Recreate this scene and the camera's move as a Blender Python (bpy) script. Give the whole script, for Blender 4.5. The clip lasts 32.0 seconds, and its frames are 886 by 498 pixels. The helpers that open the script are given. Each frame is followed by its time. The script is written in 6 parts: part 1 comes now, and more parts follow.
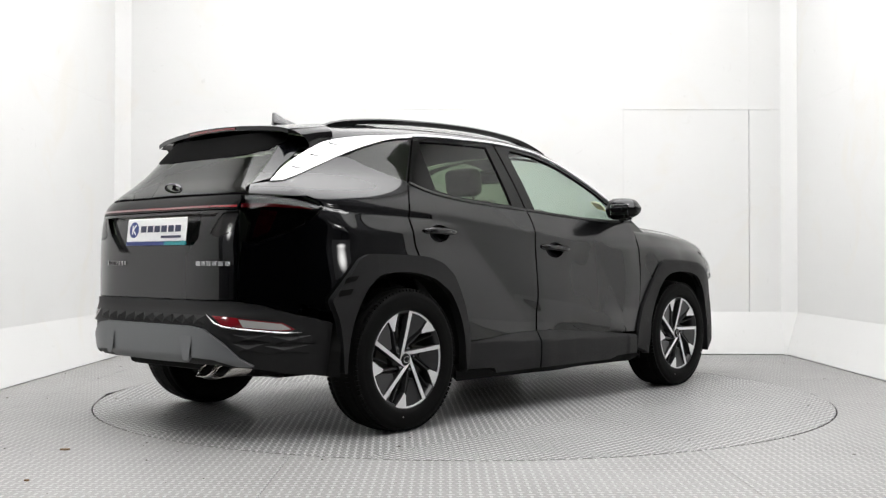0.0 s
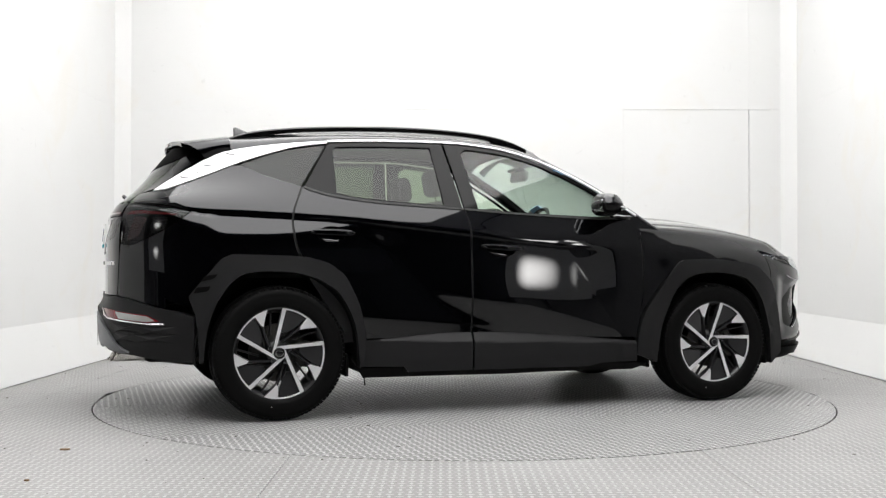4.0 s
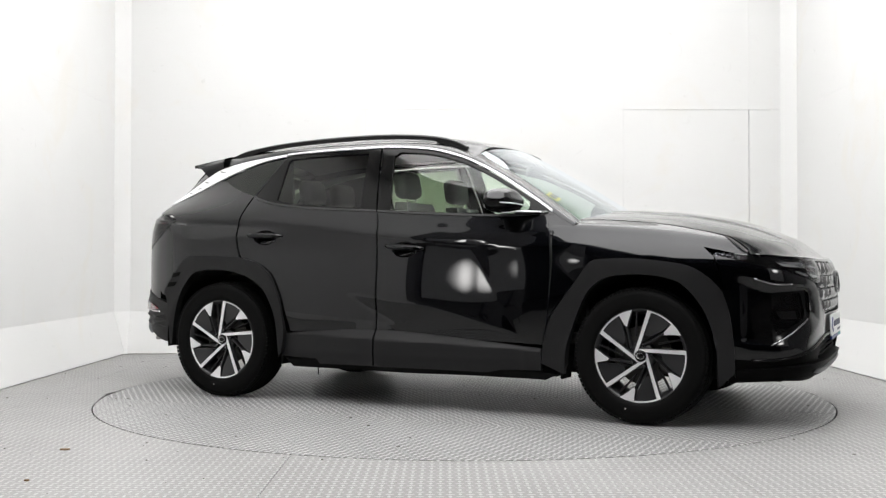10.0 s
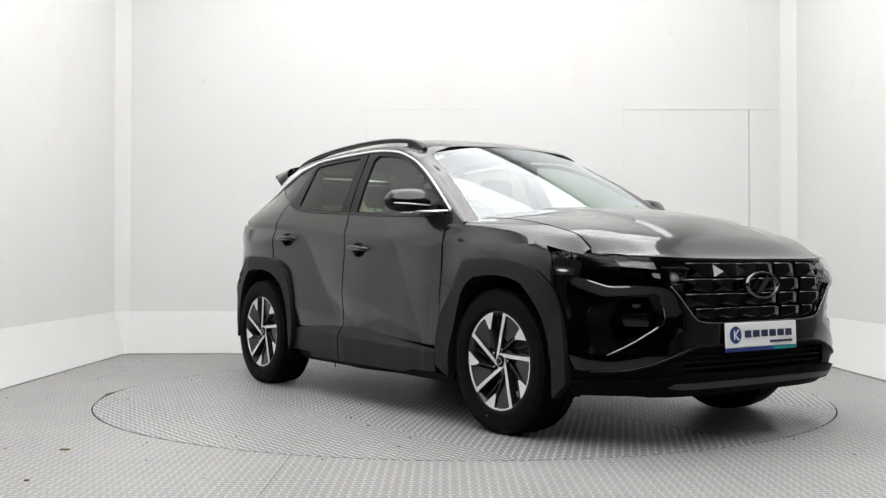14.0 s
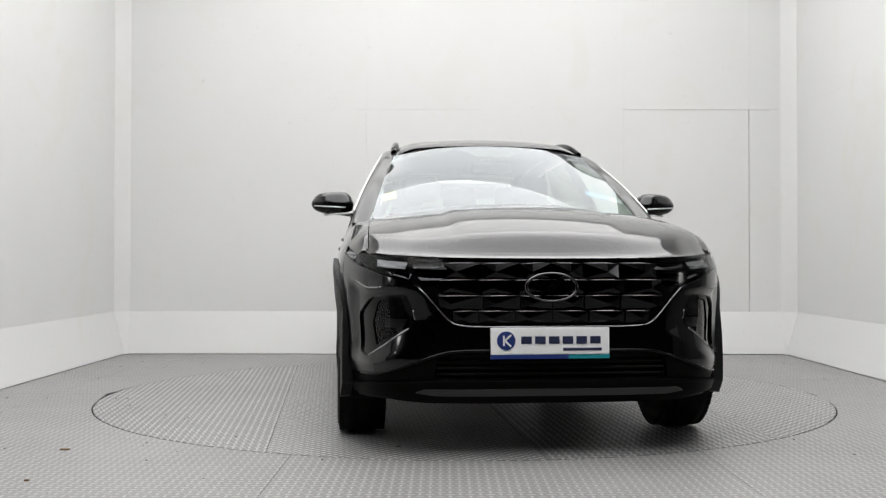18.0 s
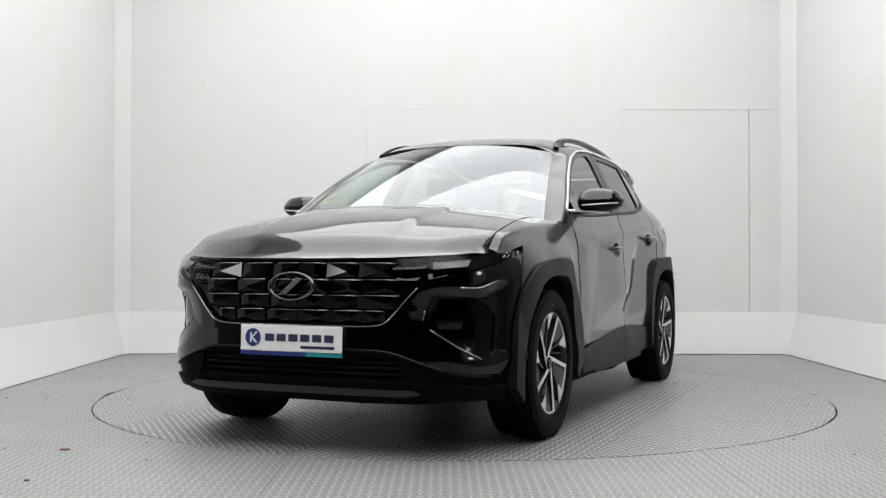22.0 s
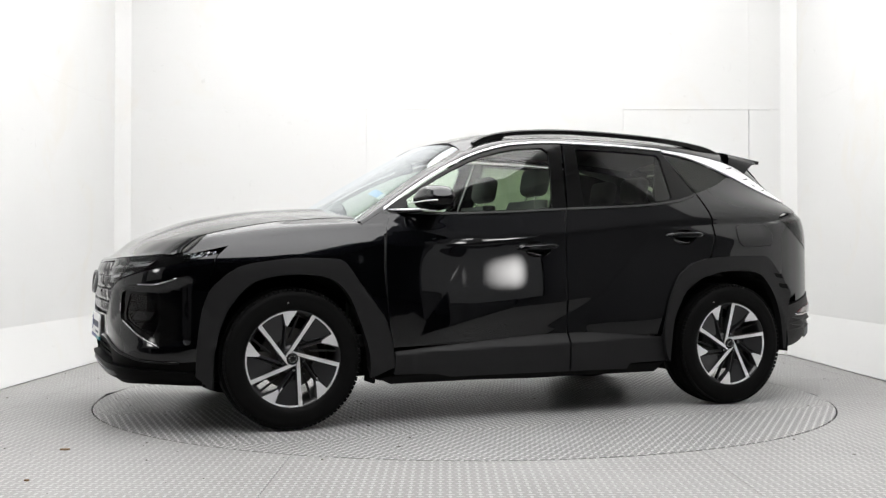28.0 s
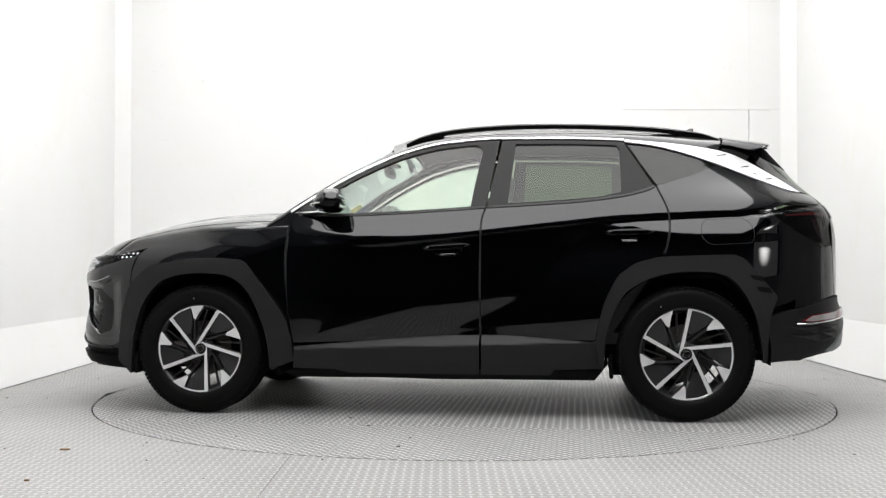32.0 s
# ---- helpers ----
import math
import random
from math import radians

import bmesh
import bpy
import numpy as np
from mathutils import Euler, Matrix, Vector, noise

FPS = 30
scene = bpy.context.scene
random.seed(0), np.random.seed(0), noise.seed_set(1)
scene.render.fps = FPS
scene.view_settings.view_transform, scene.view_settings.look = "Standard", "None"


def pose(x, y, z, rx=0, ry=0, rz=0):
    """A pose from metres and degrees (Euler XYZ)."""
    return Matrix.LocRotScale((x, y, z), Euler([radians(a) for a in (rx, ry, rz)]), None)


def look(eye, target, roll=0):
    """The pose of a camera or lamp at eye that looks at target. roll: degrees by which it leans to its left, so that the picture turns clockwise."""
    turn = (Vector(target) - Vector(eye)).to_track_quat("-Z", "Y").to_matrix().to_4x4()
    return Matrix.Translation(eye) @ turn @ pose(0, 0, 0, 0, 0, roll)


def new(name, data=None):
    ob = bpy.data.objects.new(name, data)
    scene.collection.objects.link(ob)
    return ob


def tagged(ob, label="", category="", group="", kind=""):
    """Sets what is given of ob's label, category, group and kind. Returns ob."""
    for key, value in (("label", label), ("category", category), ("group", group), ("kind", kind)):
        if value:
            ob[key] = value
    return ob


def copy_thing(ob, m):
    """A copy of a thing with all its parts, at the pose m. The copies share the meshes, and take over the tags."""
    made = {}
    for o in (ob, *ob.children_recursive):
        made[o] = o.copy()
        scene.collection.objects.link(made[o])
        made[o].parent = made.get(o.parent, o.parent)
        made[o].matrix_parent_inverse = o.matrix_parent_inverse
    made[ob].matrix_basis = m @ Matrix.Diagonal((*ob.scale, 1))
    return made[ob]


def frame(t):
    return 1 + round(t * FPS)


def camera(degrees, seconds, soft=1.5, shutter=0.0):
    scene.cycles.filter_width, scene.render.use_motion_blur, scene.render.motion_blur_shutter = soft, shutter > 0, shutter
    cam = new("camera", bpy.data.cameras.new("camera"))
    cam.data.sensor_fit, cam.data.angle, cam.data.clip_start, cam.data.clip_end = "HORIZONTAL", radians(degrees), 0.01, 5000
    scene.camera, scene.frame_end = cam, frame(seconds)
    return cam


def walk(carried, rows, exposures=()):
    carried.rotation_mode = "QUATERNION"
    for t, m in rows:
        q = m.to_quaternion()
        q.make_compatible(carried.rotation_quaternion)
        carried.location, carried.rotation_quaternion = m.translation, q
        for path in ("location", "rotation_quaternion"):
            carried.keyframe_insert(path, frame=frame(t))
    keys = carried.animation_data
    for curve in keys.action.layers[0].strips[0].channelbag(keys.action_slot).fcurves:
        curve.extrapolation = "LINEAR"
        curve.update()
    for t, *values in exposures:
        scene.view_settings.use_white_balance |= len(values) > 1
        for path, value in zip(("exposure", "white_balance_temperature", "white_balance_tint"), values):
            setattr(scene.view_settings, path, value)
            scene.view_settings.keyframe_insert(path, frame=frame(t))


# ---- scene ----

# ---------------------------------------------------------------- camera
cam = camera(45.95, 32.0, soft=1.3)
EYE = Vector((-0.116, -6.737, 0.851))
AIM = EYE + Vector((-0.0108, 10.0, 0.1226))
walk(cam, [(0.0, look(EYE, AIM, 0.045)), (32.0, look(EYE, AIM, 0.045))],
     exposures=[(0.0, 0.10), (6.0, 0.14), (10.0, 0.10), (13.0, 0.0), (16.5, -0.27), (19.0, -0.36), (21.0, -0.29), (23.0, -0.18), (27.0, 0.06), (32.0, 0.2)])

# ---------------------------------------------------------------- world and large lights
world = bpy.data.worlds.new("world")
scene.world = world
world.use_nodes = True
world.node_tree.nodes["Background"].inputs[0].default_value = (0.5, 0.55, 0.6, 1)
world.node_tree.nodes["Background"].inputs[1].default_value = 0.005


# ---------------------------------------------------------------- small tools
def spl(pts):
    """Smooth curve through (x, y) knots, flat past the ends."""
    xs = np.array([p[0] for p in pts], float)
    ys = np.array([p[1] for p in pts], float)
    h = np.diff(xs)
    d = np.diff(ys) / h
    m = np.zeros(len(xs))
    m[0], m[-1] = d[0], d[-1]
    for i in range(1, len(xs) - 1):
        if d[i - 1] * d[i] > 0:
            w1, w2 = 2 * h[i] + h[i - 1], h[i] + 2 * h[i - 1]
            m[i] = (w1 + w2) / (w1 / d[i - 1] + w2 / d[i])

    def f(x):
        x = np.clip(np.asarray(x, float), xs[0], xs[-1])
        k = np.clip(np.searchsorted(xs, x) - 1, 0, len(h) - 1)
        t = (x - xs[k]) / h[k]
        return ((1 + 2 * t) * (1 - t) ** 2 * ys[k] + t * (1 - t) ** 2 * h[k] * m[k]
                + t * t * (3 - 2 * t) * ys[k + 1] + t * t * (t - 1) * h[k] * m[k + 1])
    return f


def step(a, b, x):
    t = np.clip((np.asarray(x, float) - a) / (b - a), 0, 1)
    return t * t * (3 - 2 * t)


def link(name, me, material, parent=None, label=""):
    if material is not None:
        me.materials.append(material)
    ob = new(name, me)
    if parent is not None:
        ob.parent = parent
    if label:
        ob["label"] = label
    return ob


def part(name, bm, material, parent=None, label="", smooth=False):
    me = bpy.data.meshes.new(name)
    bmesh.ops.recalc_face_normals(bm, faces=bm.faces)
    bm.to_mesh(me)
    bm.free()
    if smooth:
        me.shade_smooth()
    return link(name, me, material, parent, label)


def smart(me, angle=35):
    me.shade_smooth()
    me.set_sharp_from_angle(angle=radians(angle))


def box(bm, lo, hi, bevel=0.0, m=None, seg=2):
    lo, hi = Vector(lo), Vector(hi)
    mm = Matrix.LocRotScale((lo + hi) / 2, None, hi - lo)
    vs = bmesh.ops.create_cube(bm, size=1, matrix=(m or Matrix()) @ mm)["verts"]
    if bevel:
        es = list({e for v in vs for e in v.link_edges})
        bmesh.ops.bevel(bm, geom=es, offset=bevel, segments=seg, affect="EDGES", profile=0.5)
    return bm


def lathe(bm, prof, n=48, m=None, close=False):
    """Turn a profile of (radius, height) round the z axis."""
    m = m or Matrix()
    rings = []
    for r, h in prof:
        rings.append([bm.verts.new(m @ Vector((r * math.cos(2 * math.pi * k / n), r * math.sin(2 * math.pi * k / n), h))) for k in range(n)])
    pairs = list(zip(rings, rings[1:])) + ([(rings[-1], rings[0])] if close else [])
    for a, b in pairs:
        for k in range(n):
            bm.faces.new((a[k], a[(k + 1) % n], b[(k + 1) % n], b[k]))
    return rings


def tube(bm, pts, r, n=8, flat=1.0, cap=True):
    """A rod along points."""
    pts = [Vector(p) for p in pts]
    rings = []
    for i, p in enumerate(pts):
        d = (pts[min(i + 1, len(pts) - 1)] - pts[max(i - 1, 0)]).normalized()
        a = d.cross(Vector((0, 0, 1)))
        a = a.normalized() if a.length > 1e-4 else Vector((1, 0, 0))
        b = a.cross(d)
        rings.append([bm.verts.new(p + r * (math.cos(2 * math.pi * k / n) * a + flat * math.sin(2 * math.pi * k / n) * b)) for k in range(n)])
    for x, y in zip(rings, rings[1:]):
        for k in range(n):
            bm.faces.new((x[k], x[(k + 1) % n], y[(k + 1) % n], y[k]))
    if cap:
        bm.faces.new(rings[0])
        bm.faces.new(rings[-1][::-1])


def arc(pts, n=6):
    """Open smooth curve through 2D points."""
    p = np.array(pts, float)
    q = np.vstack([2 * p[0] - p[1], p, 2 * p[-1] - p[-2]])
    out = []
    for i in range(1, len(q) - 2):
        for k in range(n):
            t = k / n
            out.append(0.5 * (2 * q[i] + (q[i + 1] - q[i - 1]) * t + (2 * q[i - 1] - 5 * q[i] + 4 * q[i + 1] - q[i + 2]) * t ** 2
                              + (3 * q[i] - q[i - 1] - 3 * q[i + 1] + q[i + 2]) * t ** 3))
    out.append(p[-1])
    return [tuple(a) for a in out]


def rounded(pts, r, n=5):
    """Closed polygon with its corners rounded."""
    out = []
    p = [Vector(a) for a in pts]
    for i, b in enumerate(p):
        a, c = p[i - 1], p[(i + 1) % len(p)]
        u, v = (a - b), (c - b)
        d = min(r, u.length * 0.45, v.length * 0.45)
        s, e = b + u.normalized() * d, b + v.normalized() * d
        for k in range(n + 1):
            t = k / n
            out.append(tuple((1 - t) ** 2 * s + 2 * t * (1 - t) * b + t * t * e))
    return out


def dense(pts, step_len):
    """Closed outline with points no further apart than step_len."""
    out = []
    for a, b in zip(pts, pts[1:] + pts[:1]):
        a, b = np.array(a, float), np.array(b, float)
        L = np.linalg.norm(b - a)
        if L < 1e-5:
            continue
        k = max(1, int(math.ceil(L / step_len)))
        out += [tuple(a + (b - a) * i / k) for i in range(k)]
    return out


def inside(px, py, poly):
    r = np.zeros(px.shape, bool)
    for (x0, y0), (x1, y1) in zip(poly, poly[1:] + poly[:1]):
        c = (y0 > py) != (y1 > py)
        if y0 != y1:
            r ^= c & (px < (x1 - x0) * (py - y0) / (y1 - y0) + x0)
    return r


def near(px, py, poly):
    q = np.array(poly)
    d = np.full(px.shape, 1e9)
    for x, y in q:
        d = np.minimum(d, (px - x) ** 2 + (py - y) ** 2)
    return np.sqrt(d)


def skin(name, outline, surf, material, parent, label="", grid=0.03, depth=0.012, lift=0.0, holes=(), mirror=False, flip=False):
    """A sheet cut to an outline on a smooth surface surf(u, v) -> x, y, z, with its rim turned in by depth."""
    o = dense(outline, grid)
    loops = [o] + [dense(h, grid) for h in holes]
    us, vs = [a for a, _ in o], [b for _, b in o]
    g0, g1 = np.meshgrid(np.arange(min(us), max(us), grid), np.arange(min(vs), max(vs), grid))
    g0, g1 = g0.ravel(), g1.ravel()
    keep = inside(g0, g1, o)
    for h in loops[1:]:
        keep &= ~inside(g0, g1, h)
    for h in loops:
        keep &= near(g0, g1, h) > grid * 0.55
    pts = [Vector(p) for l in loops for p in l] + [Vector(p) for p in zip(g0[keep], g1[keep])]
    edges, k = [], 0
    for l in loops:
        edges += [(k + i, k + (i + 1) % len(l)) for i in range(len(l))]
        k += len(l)
    from mathutils.geometry import delaunay_2d_cdt
    v2, e2, f2, ov, oe, of = delaunay_2d_cdt(pts, edges, [], 0, 1e-6)
    v2 = np.array([tuple(v) for v in v2])
    tri = np.array([f for f in f2 if len(f) == 3])
    c = v2[tri].mean(axis=1)
    ok = inside(c[:, 0], c[:, 1], o)
    for h in loops[1:]:
        ok &= ~inside(c[:, 0], c[:, 1], h)
    tri = tri[ok]
    U, V = v2[:, 0], v2[:, 1]
    X = np.stack(surf(U, V), 1)
    e = 0.004
    du = np.stack(surf(U + e, V), 1) - np.stack(surf(U - e, V), 1)
    dv = np.stack(surf(U, V + e), 1) - np.stack(surf(U, V - e), 1)
    N = np.cross(du, dv)
    N /= np.linalg.norm(N, axis=1)[:, None] + 1e-12
    if flip:
        N = -N
    # rim: the edges that only one triangle uses
    count = {}
    for t in tri:
        for i in range(3):
            a, b = int(t[i]), int(t[(i + 1) % 3])
            key = (min(a, b), max(a, b))
            count[key] = None if key in count else (a, b)
    rim = [ab for ab in count.values() if ab]
    X = X + N * lift
    # orient the faces along the normals
    t0 = tri[len(tri) // 2]
    turn = np.dot(np.cross(X[t0[1]] - X[t0[0]], X[t0[2]] - X[t0[0]]), N[t0[0]]) < 0
    faces = [tuple(int(i) for i in (t[::-1] if turn else t)) for t in tri]
    verts, norms = [tuple(x) for x in X], [tuple(n) for n in N]
    if depth:
        ids = sorted({i for ab in rim for i in ab})
        top, low = {}, {}
        for i in ids:
            top[i] = len(verts)
            verts.append(tuple(X[i]))
            low[i] = len(verts)
            verts.append(tuple(X[i] - N[i] * depth))
        for a, b in rim:
            f = (top[a], low[a], low[b], top[b])
            faces.append(f[::-1] if turn else f)
        acc = {i: Vector((0, 0, 0)) for i in ids}
        for a, b in rim:
            s = Vector(X[b] - X[a]).cross(Vector(N[a]))
            s = (-s if turn else s)
            acc[a] += s
            acc[b] += s
        for i in ids:
            n = acc[i].normalized() if acc[i].length > 1e-9 else Vector(N[i])
            norms += [tuple(n), tuple(n)]
    if mirror:
        verts = [(x, -y, z) for x, y, z in verts]
        norms = [(x, -y, z) for x, y, z in norms]
        faces = [f[::-1] for f in faces]
    me = bpy.data.meshes.new(name)
    me.from_pydata(verts, [], faces)
    me.update()
    me.shade_smooth()
    me.normals_split_custom_set_from_vertices(norms)
    return link(name, me, material, parent, label)


def sheet(name, surf, nu, nv, material, parent, label="", mirror=False, flip=False, u=(0, 1), v=(0, 1)):
    """A full grid of a surface surf(u, v)."""
    uu, vv = np.meshgrid(np.linspace(*u, nu), np.linspace(*v, nv))
    U, V = uu.ravel(), vv.ravel()
    X = np.stack(surf(U, V), 1)
    e = 1e-3
    du = np.stack(surf(U + e, V), 1) - np.stack(surf(U - e, V), 1)
    dv = np.stack(surf(U, V + e), 1) - np.stack(surf(U, V - e), 1)
    N = np.cross(du, dv)
    N /= np.linalg.norm(N, axis=1)[:, None] + 1e-12
    if flip:
        N = -N
    faces = []
    for j in range(nv - 1):
        for i in range(nu - 1):
            a = j * nu + i
            f = (a, a + 1, a + nu + 1, a + nu)
            faces.append(f[::-1] if flip else f)
    if mirror:
        X = X * (1, -1, 1)
        N = N * (1, -1, 1)
        faces = [f[::-1] for f in faces]
    me = bpy.data.meshes.new(name)
    me.from_pydata([tuple(x) for x in X], [], faces)
    me.update()
    me.shade_smooth()
    me.normals_split_custom_set_from_vertices([tuple(n) for n in N])
    return link(name, me, material, parent, label)


# ---------------------------------------------------------------- materials
def mat(name, color, rough=0.5, metal=0.0, coat=0.0, vary=0.0, scale=8.0, bump=0.0, bump_scale=200.0, spec=0.5, emit=0.0, rough_vary=0.0):
    m = bpy.data.materials.new(name)
    m.use_nodes = True
    nt = m.node_tree
    b = nt.nodes["Principled BSDF"]
    b.inputs["Base Color"].default_value = (*color, 1)
    b.inputs["Roughness"].default_value = rough
    b.inputs["Metallic"].default_value = metal
    b.inputs["Specular IOR Level"].default_value = spec
    b.inputs["Coat Weight"].default_value = coat
    b.inputs["Coat Roughness"].default_value = 0.015
    if emit:
        b.inputs["Emission Color"].default_value = (*color, 1)
        b.inputs["Emission Strength"].default_value = emit
    if vary or bump or rough_vary:
        co = nt.nodes.new("ShaderNodeTexCoord")
    if vary or rough_vary:
        no = nt.nodes.new("ShaderNodeTexNoise")
        no.inputs["Scale"].default_value = scale
        no.inputs["Detail"].default_value = 6
        nt.links.new(co.outputs["Object"], no.inputs["Vector"])
    if vary:
        mx = nt.nodes.new("ShaderNodeMix")
        mx.data_type = "RGBA"
        mx.inputs[6].default_value = (*[c * (1 - vary) for c in color], 1)
        mx.inputs[7].default_value = (*[min(1, c * (1 + vary)) for c in color], 1)
        nt.links.new(no.outputs["Fac"], mx.inputs[0])
        nt.links.new(mx.outputs[2], b.inputs["Base Color"])
    if rough_vary:
        mr = nt.nodes.new("ShaderNodeMapRange")
        mr.inputs["To Min"].default_value = max(0, rough - rough_vary)
        mr.inputs["To Max"].default_value = rough + rough_vary
        nt.links.new(no.outputs["Fac"], mr.inputs["Value"])
        nt.links.new(mr.outputs[0], b.inputs["Roughness"])
    if bump:
        n2 = nt.nodes.new("ShaderNodeTexNoise")
        n2.inputs["Scale"].default_value = bump_scale
        nt.links.new(co.outputs["Object"], n2.inputs["Vector"])
        bp = nt.nodes.new("ShaderNodeBump")
        bp.inputs["Strength"].default_value = bump
        bp.inputs["Distance"].default_value = 0.002
        nt.links.new(n2.outputs["Fac"], bp.inputs["Height"])
        nt.links.new(bp.outputs[0], b.inputs["Normal"])
    return m


def glass(name, tint, gloss=(1.0, 1.0, 1.0), ior=1.65, faces=1.0):
    """Thin pane: tinted see-through with a mirror-like gloss at grazing angles."""
    m = bpy.data.materials.new(name)
    m.use_nodes = True
    nt = m.node_tree
    nt.nodes.remove(nt.nodes["Principled BSDF"])
    tr = nt.nodes.new("ShaderNodeBsdfTransparent")
    tr.inputs[0].default_value = (*tint, 1)
    gl = nt.nodes.new("ShaderNodeBsdfGlossy")
    gl.inputs["Roughness"].default_value = 0.0
    gl.inputs[0].default_value = (*gloss, 1)
    fr = nt.nodes.new("ShaderNodeLayerWeight")
    fr.inputs[0].default_value = 0.5
    p5 = nt.nodes.new("ShaderNodeMath")
    p5.operation = "POWER"
    p5.inputs[1].default_value = 5.0
    nt.links.new(fr.outputs["Facing"], p5.inputs[0])
    f0 = ((ior - 1) / (ior + 1)) ** 2
    sch = nt.nodes.new("ShaderNodeMath")
    sch.operation = "MULTIPLY_ADD"
    sch.inputs[1].default_value = 1 - f0
    sch.inputs[2].default_value = f0
    nt.links.new(p5.outputs[0], sch.inputs[0])
    mx = nt.nodes.new("ShaderNodeMixShader")
    many = nt.nodes.new("ShaderNodeMath")      # both faces of the pane reflect
    many.operation = "MULTIPLY"
    many.use_clamp = True
    many.inputs[1].default_value = faces
    nt.links.new(sch.outputs[0], many.inputs[0])
    nt.links.new(many.outputs[0], mx.inputs[0])
    nt.links.new(tr.outputs[0], mx.inputs[1])
    nt.links.new(gl.outputs[0], mx.inputs[2])
    nt.links.new(mx.outputs[0], nt.nodes["Material Output"].inputs[0])
    return m


M_PAINT = mat("black_pearl_paint", (0.0027, 0.0029, 0.0038), 0.34, 1.0, coat=1.0)
M_PAINT.node_tree.nodes["Principled BSDF"].inputs["Coat IOR"].default_value = 1.45
M_LOWER = mat("black_grained_plastic", (0.003, 0.003, 0.003), 0.45, spec=0.03, bump=0.1, bump_scale=900)
M_GRILLE = mat("gloss_black_chrome", (0.020, 0.020, 0.021), 0.10, 1.0)
M_WING = mat("half_mirror_wing", (0.045, 0.045, 0.047), 0.08, 1.0)
# brighter than the black parts it lies on: edge highlights put into the colour
M_EDGEGLINT = mat("edge_glint_metal", (0.30, 0.30, 0.31), 0.10, 1.0)
M_CLAD = mat("dark_grey_plastic", (0.0066, 0.0066, 0.0070), 0.48, spec=0.22, bump=0.15, bump_scale=900, vary=0.08)
M_GLOSS = mat("gloss_black_plastic", (0.003, 0.003, 0.003), 0.08, spec=0.16)
M_SEAL = mat("black_rubber_seal", (0.008, 0.008, 0.008), 0.6)
M_CHROME = mat("satin_chrome", (0.78, 0.78, 0.79), 0.22, 1.0, rough_vary=0.04, scale=40)
M_SATIN = mat("satin_silver_trim", (0.72, 0.72, 0.73), 0.38, 0.35, rough_vary=0.04, scale=40)
M_SILVER = mat("machined_alloy", (0.70, 0.70, 0.71), 0.32, 0.55, rough_vary=0.05, scale=60)
M_DARKALLOY = mat("dark_grey_alloy_paint", (0.016, 0.016, 0.017), 0.30, 0.25)
M_TYRE = mat("tyre_rubber", (0.0022, 0.0022, 0.0022), 0.6, spec=0.07, vary=0.2, scale=20, bump=0.2, bump_scale=500)
M_UNDER = mat("underbody_black", (0.003, 0.003, 0.003), 0.8, spec=0.15)
M_SKID = mat("silver_grey_skid_paint", (0.13, 0.135, 0.14), 0.38, 0.4)
M_SKIDFRONT = mat("dark_grey_skid_paint", (0.028, 0.028, 0.029), 0.35, 0.3)
M_RED = mat("red_lamp_lens", (0.14, 0.006, 0.010), 0.08, coat=1.0)
M_DARKRED = mat("smoked_red_lens", (0.03, 0.002, 0.004), 0.05, coat=1.0)
M_CLAW = mat("smoked_grey_lamp", (0.10, 0.095, 0.095), 0.2, coat=1.0)
M_LENS = glass("clear_lens", (0.85, 0.87, 0.88), ior=1.25)
M_SMOKE = glass("smoked_lens", (0.35, 0.35, 0.355), ior=1.33)
M_GLASS = glass("green_tinted_glass", (0.74, 0.83, 0.74), ior=1.45, faces=1.2)
M_PRIV = glass("dark_privacy_glass", (0.20, 0.26, 0.17), ior=1.42)
M_SHIELD = glass("windscreen_glass", (0.66, 0.74, 0.71), gloss=(0.93, 0.97, 1.0), ior=1.8, faces=1.7)
M_WHITE = mat("white_plate", (0.8, 0.8, 0.8), 0.35)
M_BLUE = mat("plate_blue", (0.012, 0.03, 0.16), 0.4)
M_TEAL = mat("plate_teal", (0.01, 0.22, 0.25), 0.4)
M_INK = mat("plate_dark_blue_ink", (0.015, 0.02, 0.06), 0.45)
M_SEAT = mat("grey_leather", (0.10, 0.10, 0.098), 0.5, vary=0.15, scale=15, bump=0.2, bump_scale=300)
M_DASH = mat("dark_interior_plastic", (0.02, 0.02, 0.021), 0.55, bump=0.2, bump_scale=600)
M_LINER = mat("light_grey_headlining", (0.35, 0.35, 0.34), 0.9)
M_STEEL = mat("exhaust_steel", (0.55, 0.53, 0.5), 0.25, 1.0)
M_BADGE = mat("dark_badge_chrome", (0.11, 0.11, 0.115), 0.15, 1.0)
M_RECESS = mat("deep_black_plastic", (0.002, 0.002, 0.002), 0.7, spec=0.03)
M_REFLECT = mat("lamp_reflector", (0.6, 0.6, 0.62), 0.12, 1.0)
M_LAMPWHITE = mat("clear_lamp_end", (0.26, 0.25, 0.25), 0.15, coat=1.0)
M_CALIPER = mat("cast_iron_grey", (0.06, 0.057, 0.053), 0.6, 0.5, vary=0.3)
M_BLUETINT = mat("pale_blue_sticker", (0.25, 0.45, 0.72), 0.5)
M_YELLOW = mat("yellow_sticker", (0.75, 0.62, 0.03), 0.5)


